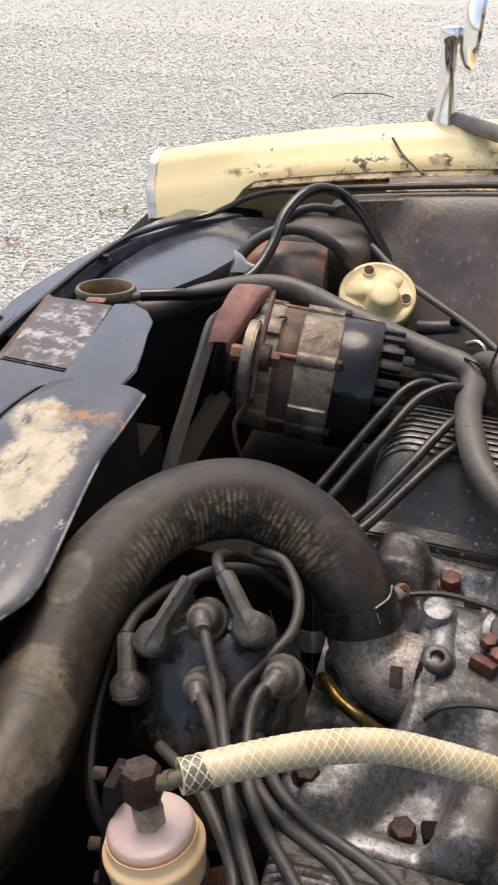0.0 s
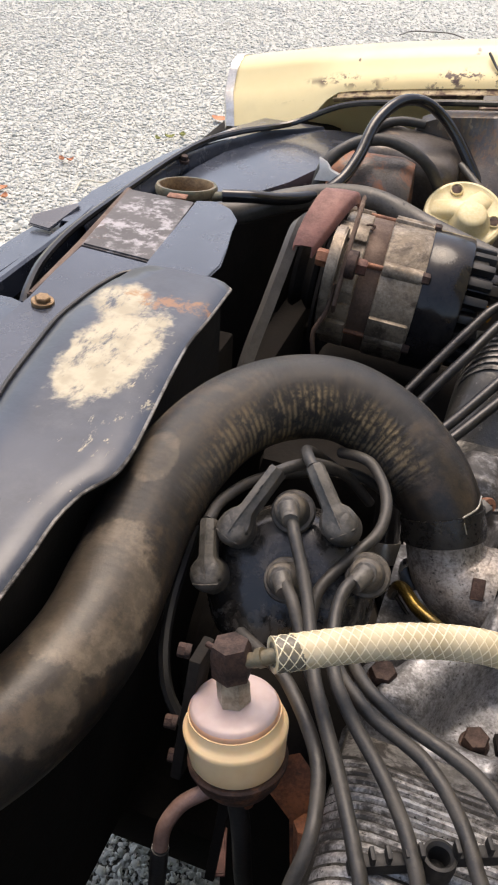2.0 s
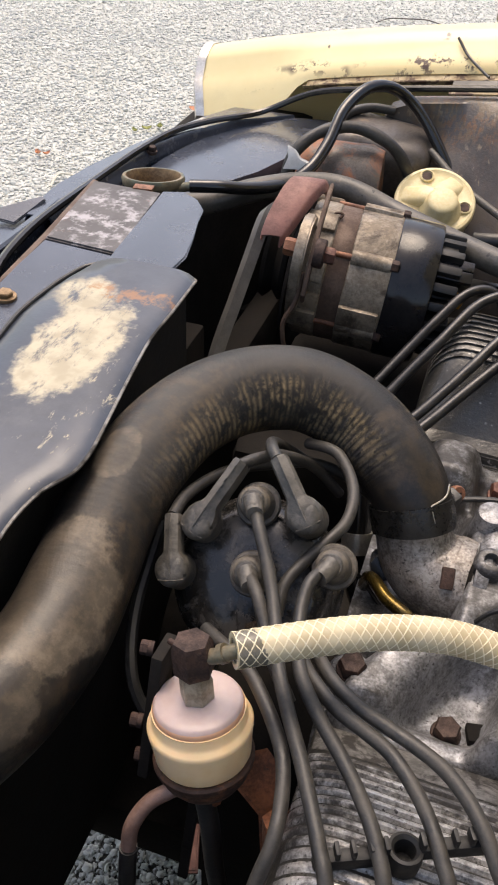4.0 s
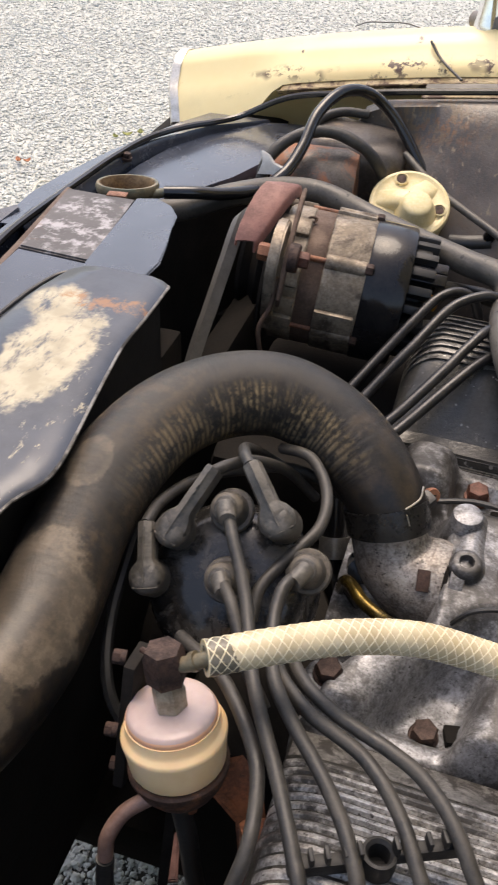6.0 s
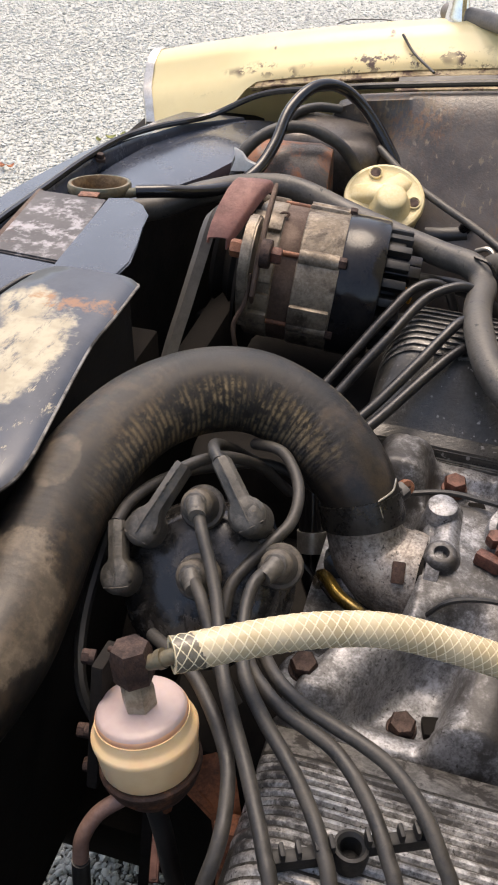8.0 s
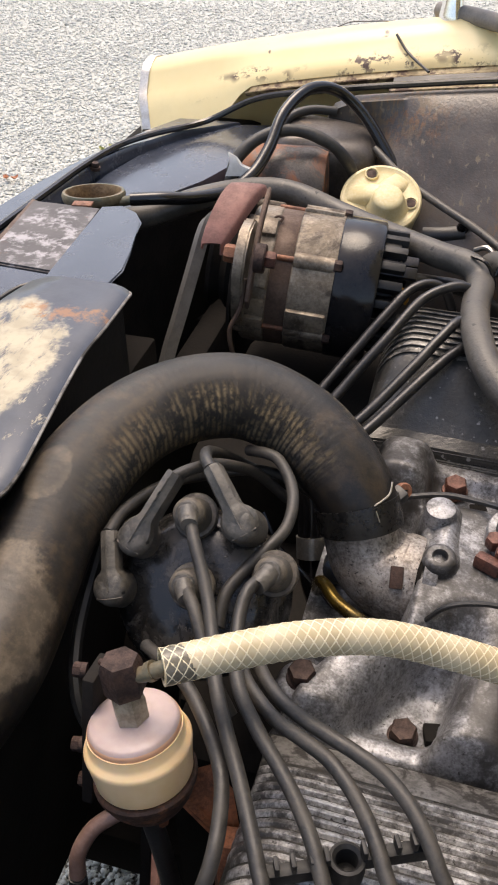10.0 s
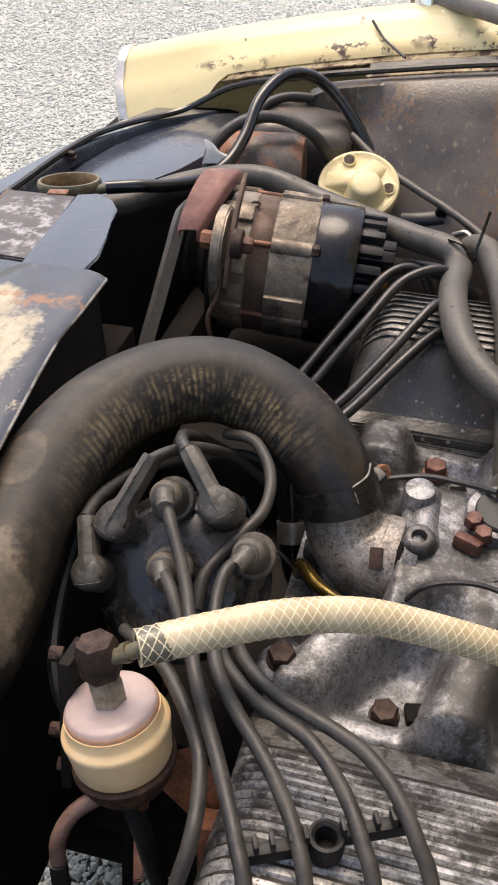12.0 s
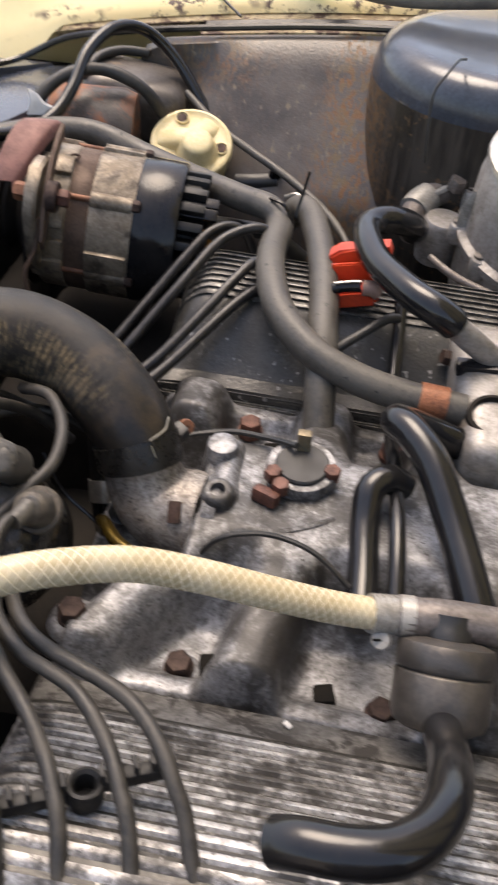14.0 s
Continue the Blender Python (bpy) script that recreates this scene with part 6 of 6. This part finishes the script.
res = thing("plastic_cap", (-0.096, 0.845, 0.79), "round cream plastic cap with three rusty screws", "plastic cap")
RN = Vector((0.10, -0.52, 0.85)).normalized()
RC = Vector((-0.1005, 0.8514, 0.8400))
part("disc", lathe(B(), RC, RN, [(0.036, -0.022), (0.0385, -0.020), (0.0400, -0.004), (0.0415, -0.002), (0.0415, 0.0025), (0.0402, 0.0045), (0.0375, 0.0052), (0.0345, 0.0036), (0.030, 0.0036), (0, 0.0040)], 56), cream_plastic, res)
ru = RN.cross(Vector((1, 0, 0))).normalized()
rv = RN.cross(ru)
mid = RC + Vector((0.0075, -0.007, -0.004))
part("boss", lathe(B(), mid, RN, [(0.0215, 0.003), (0.0190, 0.0075), (0.0168, 0.0130), (0.0155, 0.0175), (0.0140, 0.0195), (0.0105, 0.0205), (0, 0.0208)], 40), cream_plastic, res)
for a in (178, 298, 58):
    d = ru * math.sin(radians(a)) - rv * math.cos(radians(a))
    sd = RN.cross(d)
    rows = []
    for u, w, h in ((0.004, 0.0130, 0.0150), (0.014, 0.0125, 0.0135), (0.020, 0.0120, 0.0105), (0.027, 0.0110, 0.0075), (0.034, 0.0100, 0.0040)):
        c = RC + d * u
        rows.append([c - sd * w + RN * 0.0030, c - sd * w * 0.82 + RN * h * 0.8, c - sd * w * 0.5 + RN * h, c + sd * w * 0.5 + RN * h, c + sd * w * 0.82 + RN * h * 0.8, c + sd * w + RN * 0.0030])
    part("web", sheet(B(), rows), cream_plastic, res, angle=50)
for a in (118, 238, 358):
    q = RC + (ru * math.sin(radians(a)) + rv * -math.cos(radians(a))) * 0.0305
    part("screw_well", lathe(B(), q, RN, [(0.0068, 0.003), (0.0072, 0.0062), (0.0060, 0.0066), (0.0054, 0.0050), (0, 0.0050)], 24), cream_plastic, res)
    part("screw", lathe(B(), q, RN, [(0.0052, 0.0046), (0.0050, 0.0058), (0.003, 0.0062), (0, 0.0060)], 16), bolt_rusty, res, "rusty screw head")
part("stem", lathe(B(), RC, RN, [(0.030, -0.07), (0.034, -0.02), (0, -0.02)], 32), dark_engine, res)

GREY1 = [(-0.335, 0.720, 0.850), (-0.300, 0.730, 0.856), (-0.262, 0.752, 0.866), (-0.222, 0.785, 0.8660), (-0.180, 0.793, 0.8640), (-0.128, 0.778, 0.8540), (-0.080, 0.750, 0.8520), (-0.030, 0.715, 0.8540), (0.000, 0.695, 0.856), (0.011, 0.678, 0.850), (0.010, 0.640, 0.848), (0.014, 0.600, 0.848), (0.028, 0.555, 0.842), (0.055, 0.524, 0.833), (0.088, 0.510, 0.825), (0.125, 0.503, 0.820), (0.165, 0.50, 0.817)]
hh = thing("heater_hose", (0, 0.69, 0.84), "dusty grey heater hose running across the engine", "heater hose", "heater hoses")
part("rubber_hose", tube(B(), GREY1, 0.0115, 24, 10), hose_grey, hh)
part("hose_clip", tube(B(), [(0.133, 0.502, 0.8192), (0.142, 0.5015, 0.8187), (0.152, 0.501, 0.8180)], 0.0132, 20, 3, bore=0.9), bracket_rust, hh, "rusty hose clip")
GREY2 = [(0.012, 0.780, 0.810), (0.020, 0.735, 0.840), (0.030, 0.710, 0.852), (0.038, 0.690, 0.852), (0.048, 0.650, 0.848), (0.056, 0.600, 0.842), (0.060, 0.555, 0.834), (0.064, 0.515, 0.815), (0.067, 0.490, 0.790), (0.068, 0.470, 0.765)]
solo("heater_hose", tube(B(), GREY2, 0.0115, 24, 10), hose_grey, (0.05, 0.65, 0.84), "dusty grey heater hose dropping to the manifold", "heater hose", "heater hoses")
tie = thing("cable_tie", (0.016, 0.69, 0.85), "black cable tie round the heater hose", "cable tie")
part("loop", tube(B(), [(0.0, 0.689, 0.868), (0.014, 0.680, 0.8665), (0.022, 0.676, 0.850), (0.014, 0.684, 0.838)], 0.0016, 6, 5), plastic_black, tie)
part("tail", tube(B(), [(0.022, 0.690, 0.852), (0.026, 0.696, 0.870), (0.030, 0.70, 0.890)], 0.0013, 6, 4), plastic_black, tie)

CABLE = [(-0.3120, 0.7065, 0.8790), (-0.286, 0.716, 0.8790), (-0.262, 0.735, 0.8740), (-0.238, 0.768, 0.870), (-0.222, 0.800, 0.876), (-0.213, 0.830, 0.892), (-0.207, 0.868, 0.916), (-0.190, 0.905, 0.929), (-0.165, 0.930, 0.922), (-0.135, 0.935, 0.896), (-0.105, 0.920, 0.862), (-0.085, 0.905, 0.835), (-0.07, 0.89, 0.80)]
solo("overflow_tube", tube(B(), CABLE, 0.0060, 16, 10), rubber_shiny, CABLE[0], "black rubber overflow tube arching from the filler neck", "tube")
solo("brake_pipe", tube(B(), [(-0.12, 0.92, 0.868), (-0.080, 0.885, 0.850), (-0.043, 0.860, 0.839), (-0.005, 0.835, 0.829), (0.024, 0.810, 0.821), (0.046, 0.785, 0.815), (0.062, 0.760, 0.809), (0.072, 0.740, 0.800), (0.078, 0.72, 0.78)], 0.0040, 10, 8), hose_grey, (-0.01, 0.84, 0.83), "thin dusty grey pipe along the inner wing", "pipe")
solo("bent_wire", tube(B(), [(0.149, 0.830, 0.9540), (0.140, 0.795, 0.9620), (0.131, 0.770, 0.9580), (0.122, 0.755, 0.9480), (0.121, 0.750, 0.9280), (0.124, 0.745, 0.8910)], 0.0012, 6, 6), rubber, (0.149, 0.83, 0.9460), "thin bent wire hanging over the turret", "wire")
fit_ = thing("pipe_union", (-0.015, 0.868, 0.78), "dark pipe union on the inner wing", "pipe union")
part("tee", tube(B(), [(-0.055, 0.865, 0.800), (-0.035, 0.866, 0.802), (-0.012, 0.868, 0.806)], 0.010, 14, 4), rubber, fit_)
part("stub", tube(B(), [(-0.020, 0.867, 0.798), (-0.016, 0.866, 0.812), (-0.012, 0.865, 0.820)], 0.0065, 12, 4), plastic_black, fit_)
part("bleed_pipe", tube(B(), [(0.000, 0.845, 0.800), (0.012, 0.840, 0.806), (0.020, 0.832, 0.800), (0.020, 0.825, 0.785)], 0.0028, 8, 5), zinc, fit_)
solo("wiring_harness", tube(B(), [(-0.055, 0.690, 0.838), (-0.030, 0.705, 0.830), (0.000, 0.715, 0.822), (0.03, 0.72, 0.80)], 0.0075, 12, 6), rubber, (-0.03, 0.70, 0.83), "taped black wiring bundle behind the alternator", "wiring")

# red clip on the far rocker cover, behind the elbow hose
red = thing("coil_clip", (0.082, 0.630, 0.82), "red plastic clip with black terminals", "clip")
part("upper_jaw", prism(B(), [(0.0561, 0.6180, 0.8581), (0.0632, 0.6180, 0.8639), (0.0801, 0.6180, 0.8681), (0.1010, 0.6180, 0.8719), (0.1038, 0.6180, 0.8652), (0.0907, 0.6180, 0.8551), (0.0654, 0.6180, 0.8466), (0.0592, 0.6180, 0.8467)], (0.001, 0.016, 0.001), 0.002), red_plastic, red)
part("back_plate", prism(B(), [(0.0596, 0.6092, 0.8563), (0.0983, 0.6092, 0.8642), (0.0992, 0.6092, 0.8247), (0.0658, 0.6092, 0.8197)], (0, 0.004, 0), 0.001), red_plastic, red)
part("lower_jaw", prism(B(), [(0.0653, 0.5889, 0.8441), (0.0845, 0.5889, 0.8484), (0.0969, 0.5889, 0.8448), (0.0947, 0.5889, 0.8366), (0.0696, 0.5889, 0.8308)], (0, 0.018, 0), 0.002), red_plastic, red)
part("spring_body", tube(B(), [(0.0848, 0.5870, 0.8528), (0.0923, 0.5870, 0.8530), (0.0978, 0.5870, 0.8500)], 0.0060, 12, 4), copper, red, "brown spring body")
part("terminal", tube(B(), [(0.0632, 0.5851, 0.8498), (0.0722, 0.5851, 0.8530), (0.0837, 0.5851, 0.8548)], 0.0042, 10, 3), plastic_black, red)
part("terminal_strip", tube(B(), [(0.0635, 0.5832, 0.8557), (0.0728, 0.5832, 0.8581), (0.0830, 0.5832, 0.8600)], 0.0012, 6, 3), zinc, red, "bright metal strip")

# ---- carburettor side ----
carb = thing("carburettor", (0.22, 0.56, 0.76), "pale alloy carburettor with round suction chamber", "carburettor")
part("body", box(B(), (0.225, 0.530, 0.785), (0.130, 0.140, 0.085), 0.014, (6, 0, 3), 3), carb_alu, carb)
CHAMBER = (0.262, 0.748, 0.770)
part("suction_chamber", lathe(B(), CHAMBER, (0.02, -0.14, 1), [(0.060, 0), (0.092, 0.003), (0.096, 0.012), (0.096, 0.070), (0.094, 0.118), (0.090, 0.136), (0.084, 0.145), (0.078, 0.146), (0.074, 0.140), (0.05, 0.138), (0, 0.138)], 56), carb_alu, carb)
part("chamber_rim", lathe(B(), CHAMBER, (0.02, -0.14, 1), [(0.094, 0.062), (0.101, 0.064), (0.102, 0.071), (0.094, 0.075)], 56), carb_alu, carb)
part("chamber_skirt", box(B(), (0.243, 0.640, 0.775), (0.110, 0.110, 0.070), 0.020, (10, 0, 6), 3), carb_alu, carb)
part("band", box(B(), (0.226, 0.541, 0.8275), (0.136, 0.011, 0.010), 0.002, (6, 0, 3)), plastic_black, carb, "black gasket band")
part("port", lathe(B(), (0.184, 0.489, 0.8215), (0, -0.25, 1), [(0.020, -0.01), (0.019, 0.003), (0.016, 0.004), (0.014, -0.004), (0, -0.004)], 28), dark_engine, carb, "dark open port")
part("throttle_spring_post", lathe(B(), (0.152, 0.775, 0.790), (0.05, -0.10, 1), [(0.019, 0), (0.020, 0.004), (0.0195, 0.038), (0.017, 0.042), (0, 0.043)], 32), carb_alu, carb)
part("inlet_elbow", tube(B(), [(0.126, 0.752, 0.822), (0.124, 0.772, 0.826), (0.130, 0.792, 0.833), (0.146, 0.806, 0.839), (0.170, 0.812, 0.842), (0.20, 0.80, 0.84)], 0.0118, 18, 6), tee_metal, carb, "grey-brown pipe elbow")
part("pipe_clamp", tube(B(), [(0.1255, 0.784, 0.8300), (0.1310, 0.794, 0.8340), (0.1390, 0.802, 0.8372)], 0.0142, 24, 5), pale_clip, carb, "pale wide pipe clamp")
part("clamp_ear", box(B(), (0.150, 0.797, 0.8480), (0.020, 0.007, 0.004), 0.001, (-10, -24, 20)), pale_clip, carb)
part("rusty_union", hexnut(B(), (0.160, 0.797, 0.8500), (0.2, -0.3, 1), 0.015, 0.012, 0.4), tee_metal, carb, "pinkish-grey hexagon union")
part("lid_ring", lathe(B(), CHAMBER, (0.02, -0.14, 1), [(0.0900, 0.1365), (0.0925, 0.1395), (0.0915, 0.1430), (0.0880, 0.1450)], 64), zinc, carb, "bright lid ring")
for a in (150, 185, 215, 245, 275):
    c, q = math.cos(radians(a)), math.sin(radians(a))
    part("flange_lug", lathe(B(), (CHAMBER[0] + 0.0985 * c, CHAMBER[1] + 0.0985 * q, CHAMBER[2] + 0.058 + 0.0138 * q), (0.02, -0.14, 1), [(0.0085, 0), (0.0090, 0.002), (0.0088, 0.0150), (0.0075, 0.0170), (0, 0.0172)], 20), carb_alu, carb)
    part("flange_screw", lathe(B(), (CHAMBER[0] + 0.0985 * c, CHAMBER[1] + 0.0985 * q, CHAMBER[2] + 0.0752 + 0.0138 * q), (0.02, -0.14, 1), [(0.0055, 0), (0.0056, 0.0022), (0.0040, 0.0034), (0, 0.0034)], 16), valve_metal, carb, "dark screw head")
part("spring_bracket", prism(B(), [(0.160, 0.735, 0.838), (0.176, 0.728, 0.846), (0.178, 0.722, 0.872), (0.168, 0.724, 0.880), (0.160, 0.730, 0.862)], (0.003, 0.004, 0.0), 0.001), pale_clip, carb, "bright bent bracket")
part("throttle_rod", tube(B(), [(0.140, 0.690, 0.832), (0.152, 0.676, 0.830), (0.166, 0.664, 0.828), (0.190, 0.650, 0.826)], 0.0035, 12, 4), tee_metal, carb, "grey throttle rod")
part("throttle_lever", prism(B(), [(0.150, 0.640, 0.820), (0.166, 0.648, 0.828), (0.172, 0.630, 0.826), (0.160, 0.612, 0.818), (0.152, 0.618, 0.816)], (0.0, 0.002, 0.004), 0.001), pale_clip, carb, "bright throttle lever")
part("flange_plate", box(B(), (0.172, 0.590, 0.806), (0.030, 0.060, 0.024), 0.004, (4, 0, 5)), tee_metal, carb, "grey mounting flange")
part("flange_nut", hexnut(B(), (0.160, 0.570, 0.812), (-1, -0.2, 0.3), 0.011, 0.009, 0.5), bolt_rusty, carb, "rusty flange nut")
part("lug", box(B(), (0.176, 0.820, 0.855), (0.022, 0.020, 0.022), 0.004, (0, 10, 20)), carb_alu, carb)
part("vacuum_stub", tube(B(), [(0.146, 0.5355, 0.865), (0.160, 0.538, 0.853), (0.180, 0.545, 0.835), (0.205, 0.55, 0.81)], 0.0090, 14, 5), carb_alu, carb)
part("adjuster_bolt", hexnut(B(), (0.158, 0.585, 0.800), (-1, 0, 0.1), 0.012, 0.014, 0.2), bolt_rusty, carb, "rusty adjuster bolt")
solo("vacuum_hose", tube(B(), [(0.150, 0.536, 0.862), (0.144, 0.535, 0.867), (0.134, 0.537, 0.872), (0.121, 0.547, 0.874), (0.107, 0.567, 0.8735), (0.093, 0.594, 0.872), (0.0848, 0.623, 0.872), (0.083, 0.650, 0.871), (0.0905, 0.665, 0.871), (0.104, 0.674, 0.869), (0.117, 0.690, 0.860), (0.125, 0.714, 0.845), (0.1265, 0.738, 0.831), (0.126, 0.756, 0.823)], 0.0112, 20, 10), rubber_shiny, (0.13, 0.63, 0.84), "shiny black rubber elbow hose", "hose", "shiny black hoses")
solo("breather_hose", tube(B(), [(0.172, 0.320, 0.80), (0.164, 0.345, 0.812), (0.152, 0.378, 0.826), (0.138, 0.408, 0.842), (0.124, 0.428, 0.848), (0.1155, 0.441, 0.845), (0.122, 0.456, 0.834), (0.142, 0.470, 0.818), (0.172, 0.478, 0.802), (0.20, 0.48, 0.79)], 0.0108, 20, 10), rubber_shiny, (0.12, 0.43, 0.84), "shiny black breather hose bent over the manifold", "hose", "shiny black hoses")
solo("breather_hose", tube(B(), [(0.106, 0.318, 0.795), (0.105, 0.352, 0.802), (0.103, 0.380, 0.812), (0.104, 0.398, 0.824), (0.114, 0.408, 0.826), (0.125, 0.412, 0.818)], 0.0092, 20, 10), rubber_shiny, (0.105, 0.36, 0.79), "dull black breather hose", "hose")
solo("vent_pipe", tube(B(), [(0.124, 0.318, 0.800), (0.122, 0.360, 0.817), (0.120, 0.40, 0.820), (0.119, 0.44, 0.812), (0.118, 0.48, 0.800), (0.117, 0.53, 0.802), (0.117, 0.58, 0.825), (0.116, 0.605, 0.842)], 0.0050, 14, 8), rubber_shiny, (0.12, 0.37, 0.79), "thin black vent pipe", "pipe")
solo("vacuum_pipe", tube(B(), [(0.060, 0.533, 0.815), (0.0735, 0.5435, 0.826), (0.0885, 0.5562, 0.832), (0.1062, 0.5715, 0.838), (0.1150, 0.578, 0.836)], 0.0036, 12, 6), rubber, (0.09, 0.556, 0.832), "thin black pipe crossing to the vent pipe", "pipe")
solo("hose_stub", tube(B(), [(0.1225, 0.3040, 0.8266), (0.1265, 0.3043, 0.8267), (0.1300, 0.3045, 0.8268)], 0.0109, 20, 3), pale_clip, (0.11, 0.302, 0.815), "pale grey metal stub in the clear hose", "pipe stub")
valve = thing("breather_valve", (0.150, 0.265, 0.80), "round dark metal breather valve with tee pipe", "breather valve")
part("tee", tube(B(), [(0.122, 0.3038, 0.8266), (0.132, 0.3042, 0.827), (0.150, 0.305, 0.828), (0.20, 0.306, 0.826)], 0.0105, 18, 4), tee_metal, valve, "pinkish rusty tee pipe")
VA = Vector((0.0, 0.72, 0.69)).normalized()
VC = Vector((0.148, 0.281, 0.808))
part("flame_trap", lathe(B(), VC, VA, [(0.006, -0.0235), (0.018, -0.0230), (0.0225, -0.0205), (0.0245, -0.016), (0.0248, 0.004), (0.0242, 0.0050), (0.0232, 0.0056), (0.0242, 0.0064), (0.0250, 0.0076), (0.0250, 0.0165), (0.0235, 0.0195), (0.0170, 0.0215), (0.011, 0.0220)], 56), valve_metal, valve)
part("neck", lathe(B(), VC, VA, [(0.0120, 0.0205), (0.0120, 0.026), (0.0108, 0.028), (0.0108, 0.034)], 32), rubber, valve, "black rubber neck")
part("outlet_pipe", tube(B(), [(0.148, 0.270, 0.797), (0.1465, 0.246, 0.815), (0.1440, 0.224, 0.836), (0.1410, 0.204, 0.852), (0.1370, 0.186, 0.861), (0.1290, 0.1715, 0.866), (0.1160, 0.162, 0.868), (0.100, 0.159, 0.868), (0.084, 0.160, 0.866), (0.074, 0.162, 0.860)], 0.0096, 28, 10), rubber_shiny, valve, "shiny black bent outlet pipe")

# ---- wing mirror on the far wing ----
mir = thing("wing_mirror", (-0.068, 1.10, crown(-0.068)), "chrome wing mirror on a tapered stalk", "wing mirror")
part("stalk", lathe(B(), (-0.068, 1.10, crown(-0.068) - 0.004), (-0.06, 0.02, 1), [(0.0155, 0), (0.0150, 0.006), (0.0125, 0.016), (0.0100, 0.060), (0.0092, 0.088), (0.0125, 0.094), (0.0130, 0.102), (0.0115, 0.108), (0, 0.109)], 28), chrome, mir)
part("head", lathe(B(), (-0.052, 1.10, crown(-0.068) + 0.105), (1, 0.1, -0.05), [(0, -0.012), (0.030, -0.008), (0.046, 0.0), (0.050, 0.006), (0.048, 0.010), (0.044, 0.0105), (0, 0.0105)], 40), chrome, mir)
bl = tube(B(), [(-0.085, 1.130, 0.962), (-0.051, 1.093, 0.966), (-0.004, 1.045, 0.967), (0.035, 1.005, 0.966), (0.075, 0.985, 0.965), (0.13, 0.985, 0.966), (0.25, 1.00, 0.975)], 0.0092, 20, 8)
solo("grey_wing_hose", bl, wing_hose, (0.05, 1.05, 0.97), "grey rubber hose lying along the wing edge", "hose")
solo("wire_stub", tube(B(), [(-0.125, 1.062, crown(-0.12) - 0.008), (-0.108, 1.045, crown(-0.11) - 0.024), (-0.080, 1.010, crown(-0.09) - 0.036)], 0.0016, 8, 4), rubber, (-0.12, 1.05, 0.91), "short black wire end at the gutter", "wire")


def twig(path, r, material, label):
    solo("twig", tube(B(), path, r, 6, 5), material, path[0], label, "twig", "twigs on the gravel")


def leaf(x, y, turn, size, material, label):
    """A dry curled leaf lying on the stones."""
    g = []
    for i in range(7):
        u = i / 6
        w = size * 0.36 * math.sin(math.pi * min(1, u * 0.92 + 0.06)) ** 0.7
        c, s = math.cos(turn), math.sin(turn)
        g.append([(x + c * size * (u - 0.5) - s * w * v, y + s * size * (u - 0.5) + c * w * v, 0.016 + 0.006 * v * v + 0.008 * (u - 0.5) ** 2 * 4) for v in (-1, -0.5, 0, 0.5, 1)])
    solo("dry_leaf", sheet(B(), g, 0.0006), material, (x, y, 0.014), label, "leaf", "leaves on the gravel", angle=60)


leaf_orange = surf("dry_orange_leaf", (0.55, 0.24, 0.12), (0.42, 0.17, 0.08), (0.6, 0.8))
moss_green = surf("yellow_green_moss", (0.30, 0.30, 0.10), (0.20, 0.22, 0.07), (0.8, 0.95))
pale_stem = surf("bleached_stem", (0.62, 0.58, 0.48), (0.50, 0.46, 0.36), (0.7, 0.9))
twig([(-0.985, 5.176, 0.018), (-0.930, 5.285, 0.022), (-0.823, 5.324, 0.022), (-0.730, 5.354, 0.020), (-0.639, 5.295, 0.018)], 0.0035, hose_grey, "thin dark twig on the gravel")
twig([(-1.529, 2.452, 0.014), (-1.550, 2.549, 0.018), (-1.490, 2.563, 0.018), (-1.440, 2.595, 0.014)], 0.0035, pale_stem, "thin bleached stem on the gravel")
for x, y, turn, size in ((-1.767, 2.366, 0.4, 0.055), (-1.714, 2.312, 1.7, 0.035), (-1.355, 3.379, 0.2, 0.075), (-1.714, 2.694, 2.4, 0.030), (-1.681, 2.699, 0.9, 0.028)):
    leaf(x, y, turn, size, leaf_orange, "dry orange-brown leaf lying on the gravel")
for x, y, turn, size in ((-1.457, 3.090, 0.5, 0.04), (-1.42, 3.13, 1.9, 0.035), (-1.49, 3.05, 2.6, 0.03)):
    leaf(x, y, turn, size, moss_green, "yellow-green weed leaf on the gravel")
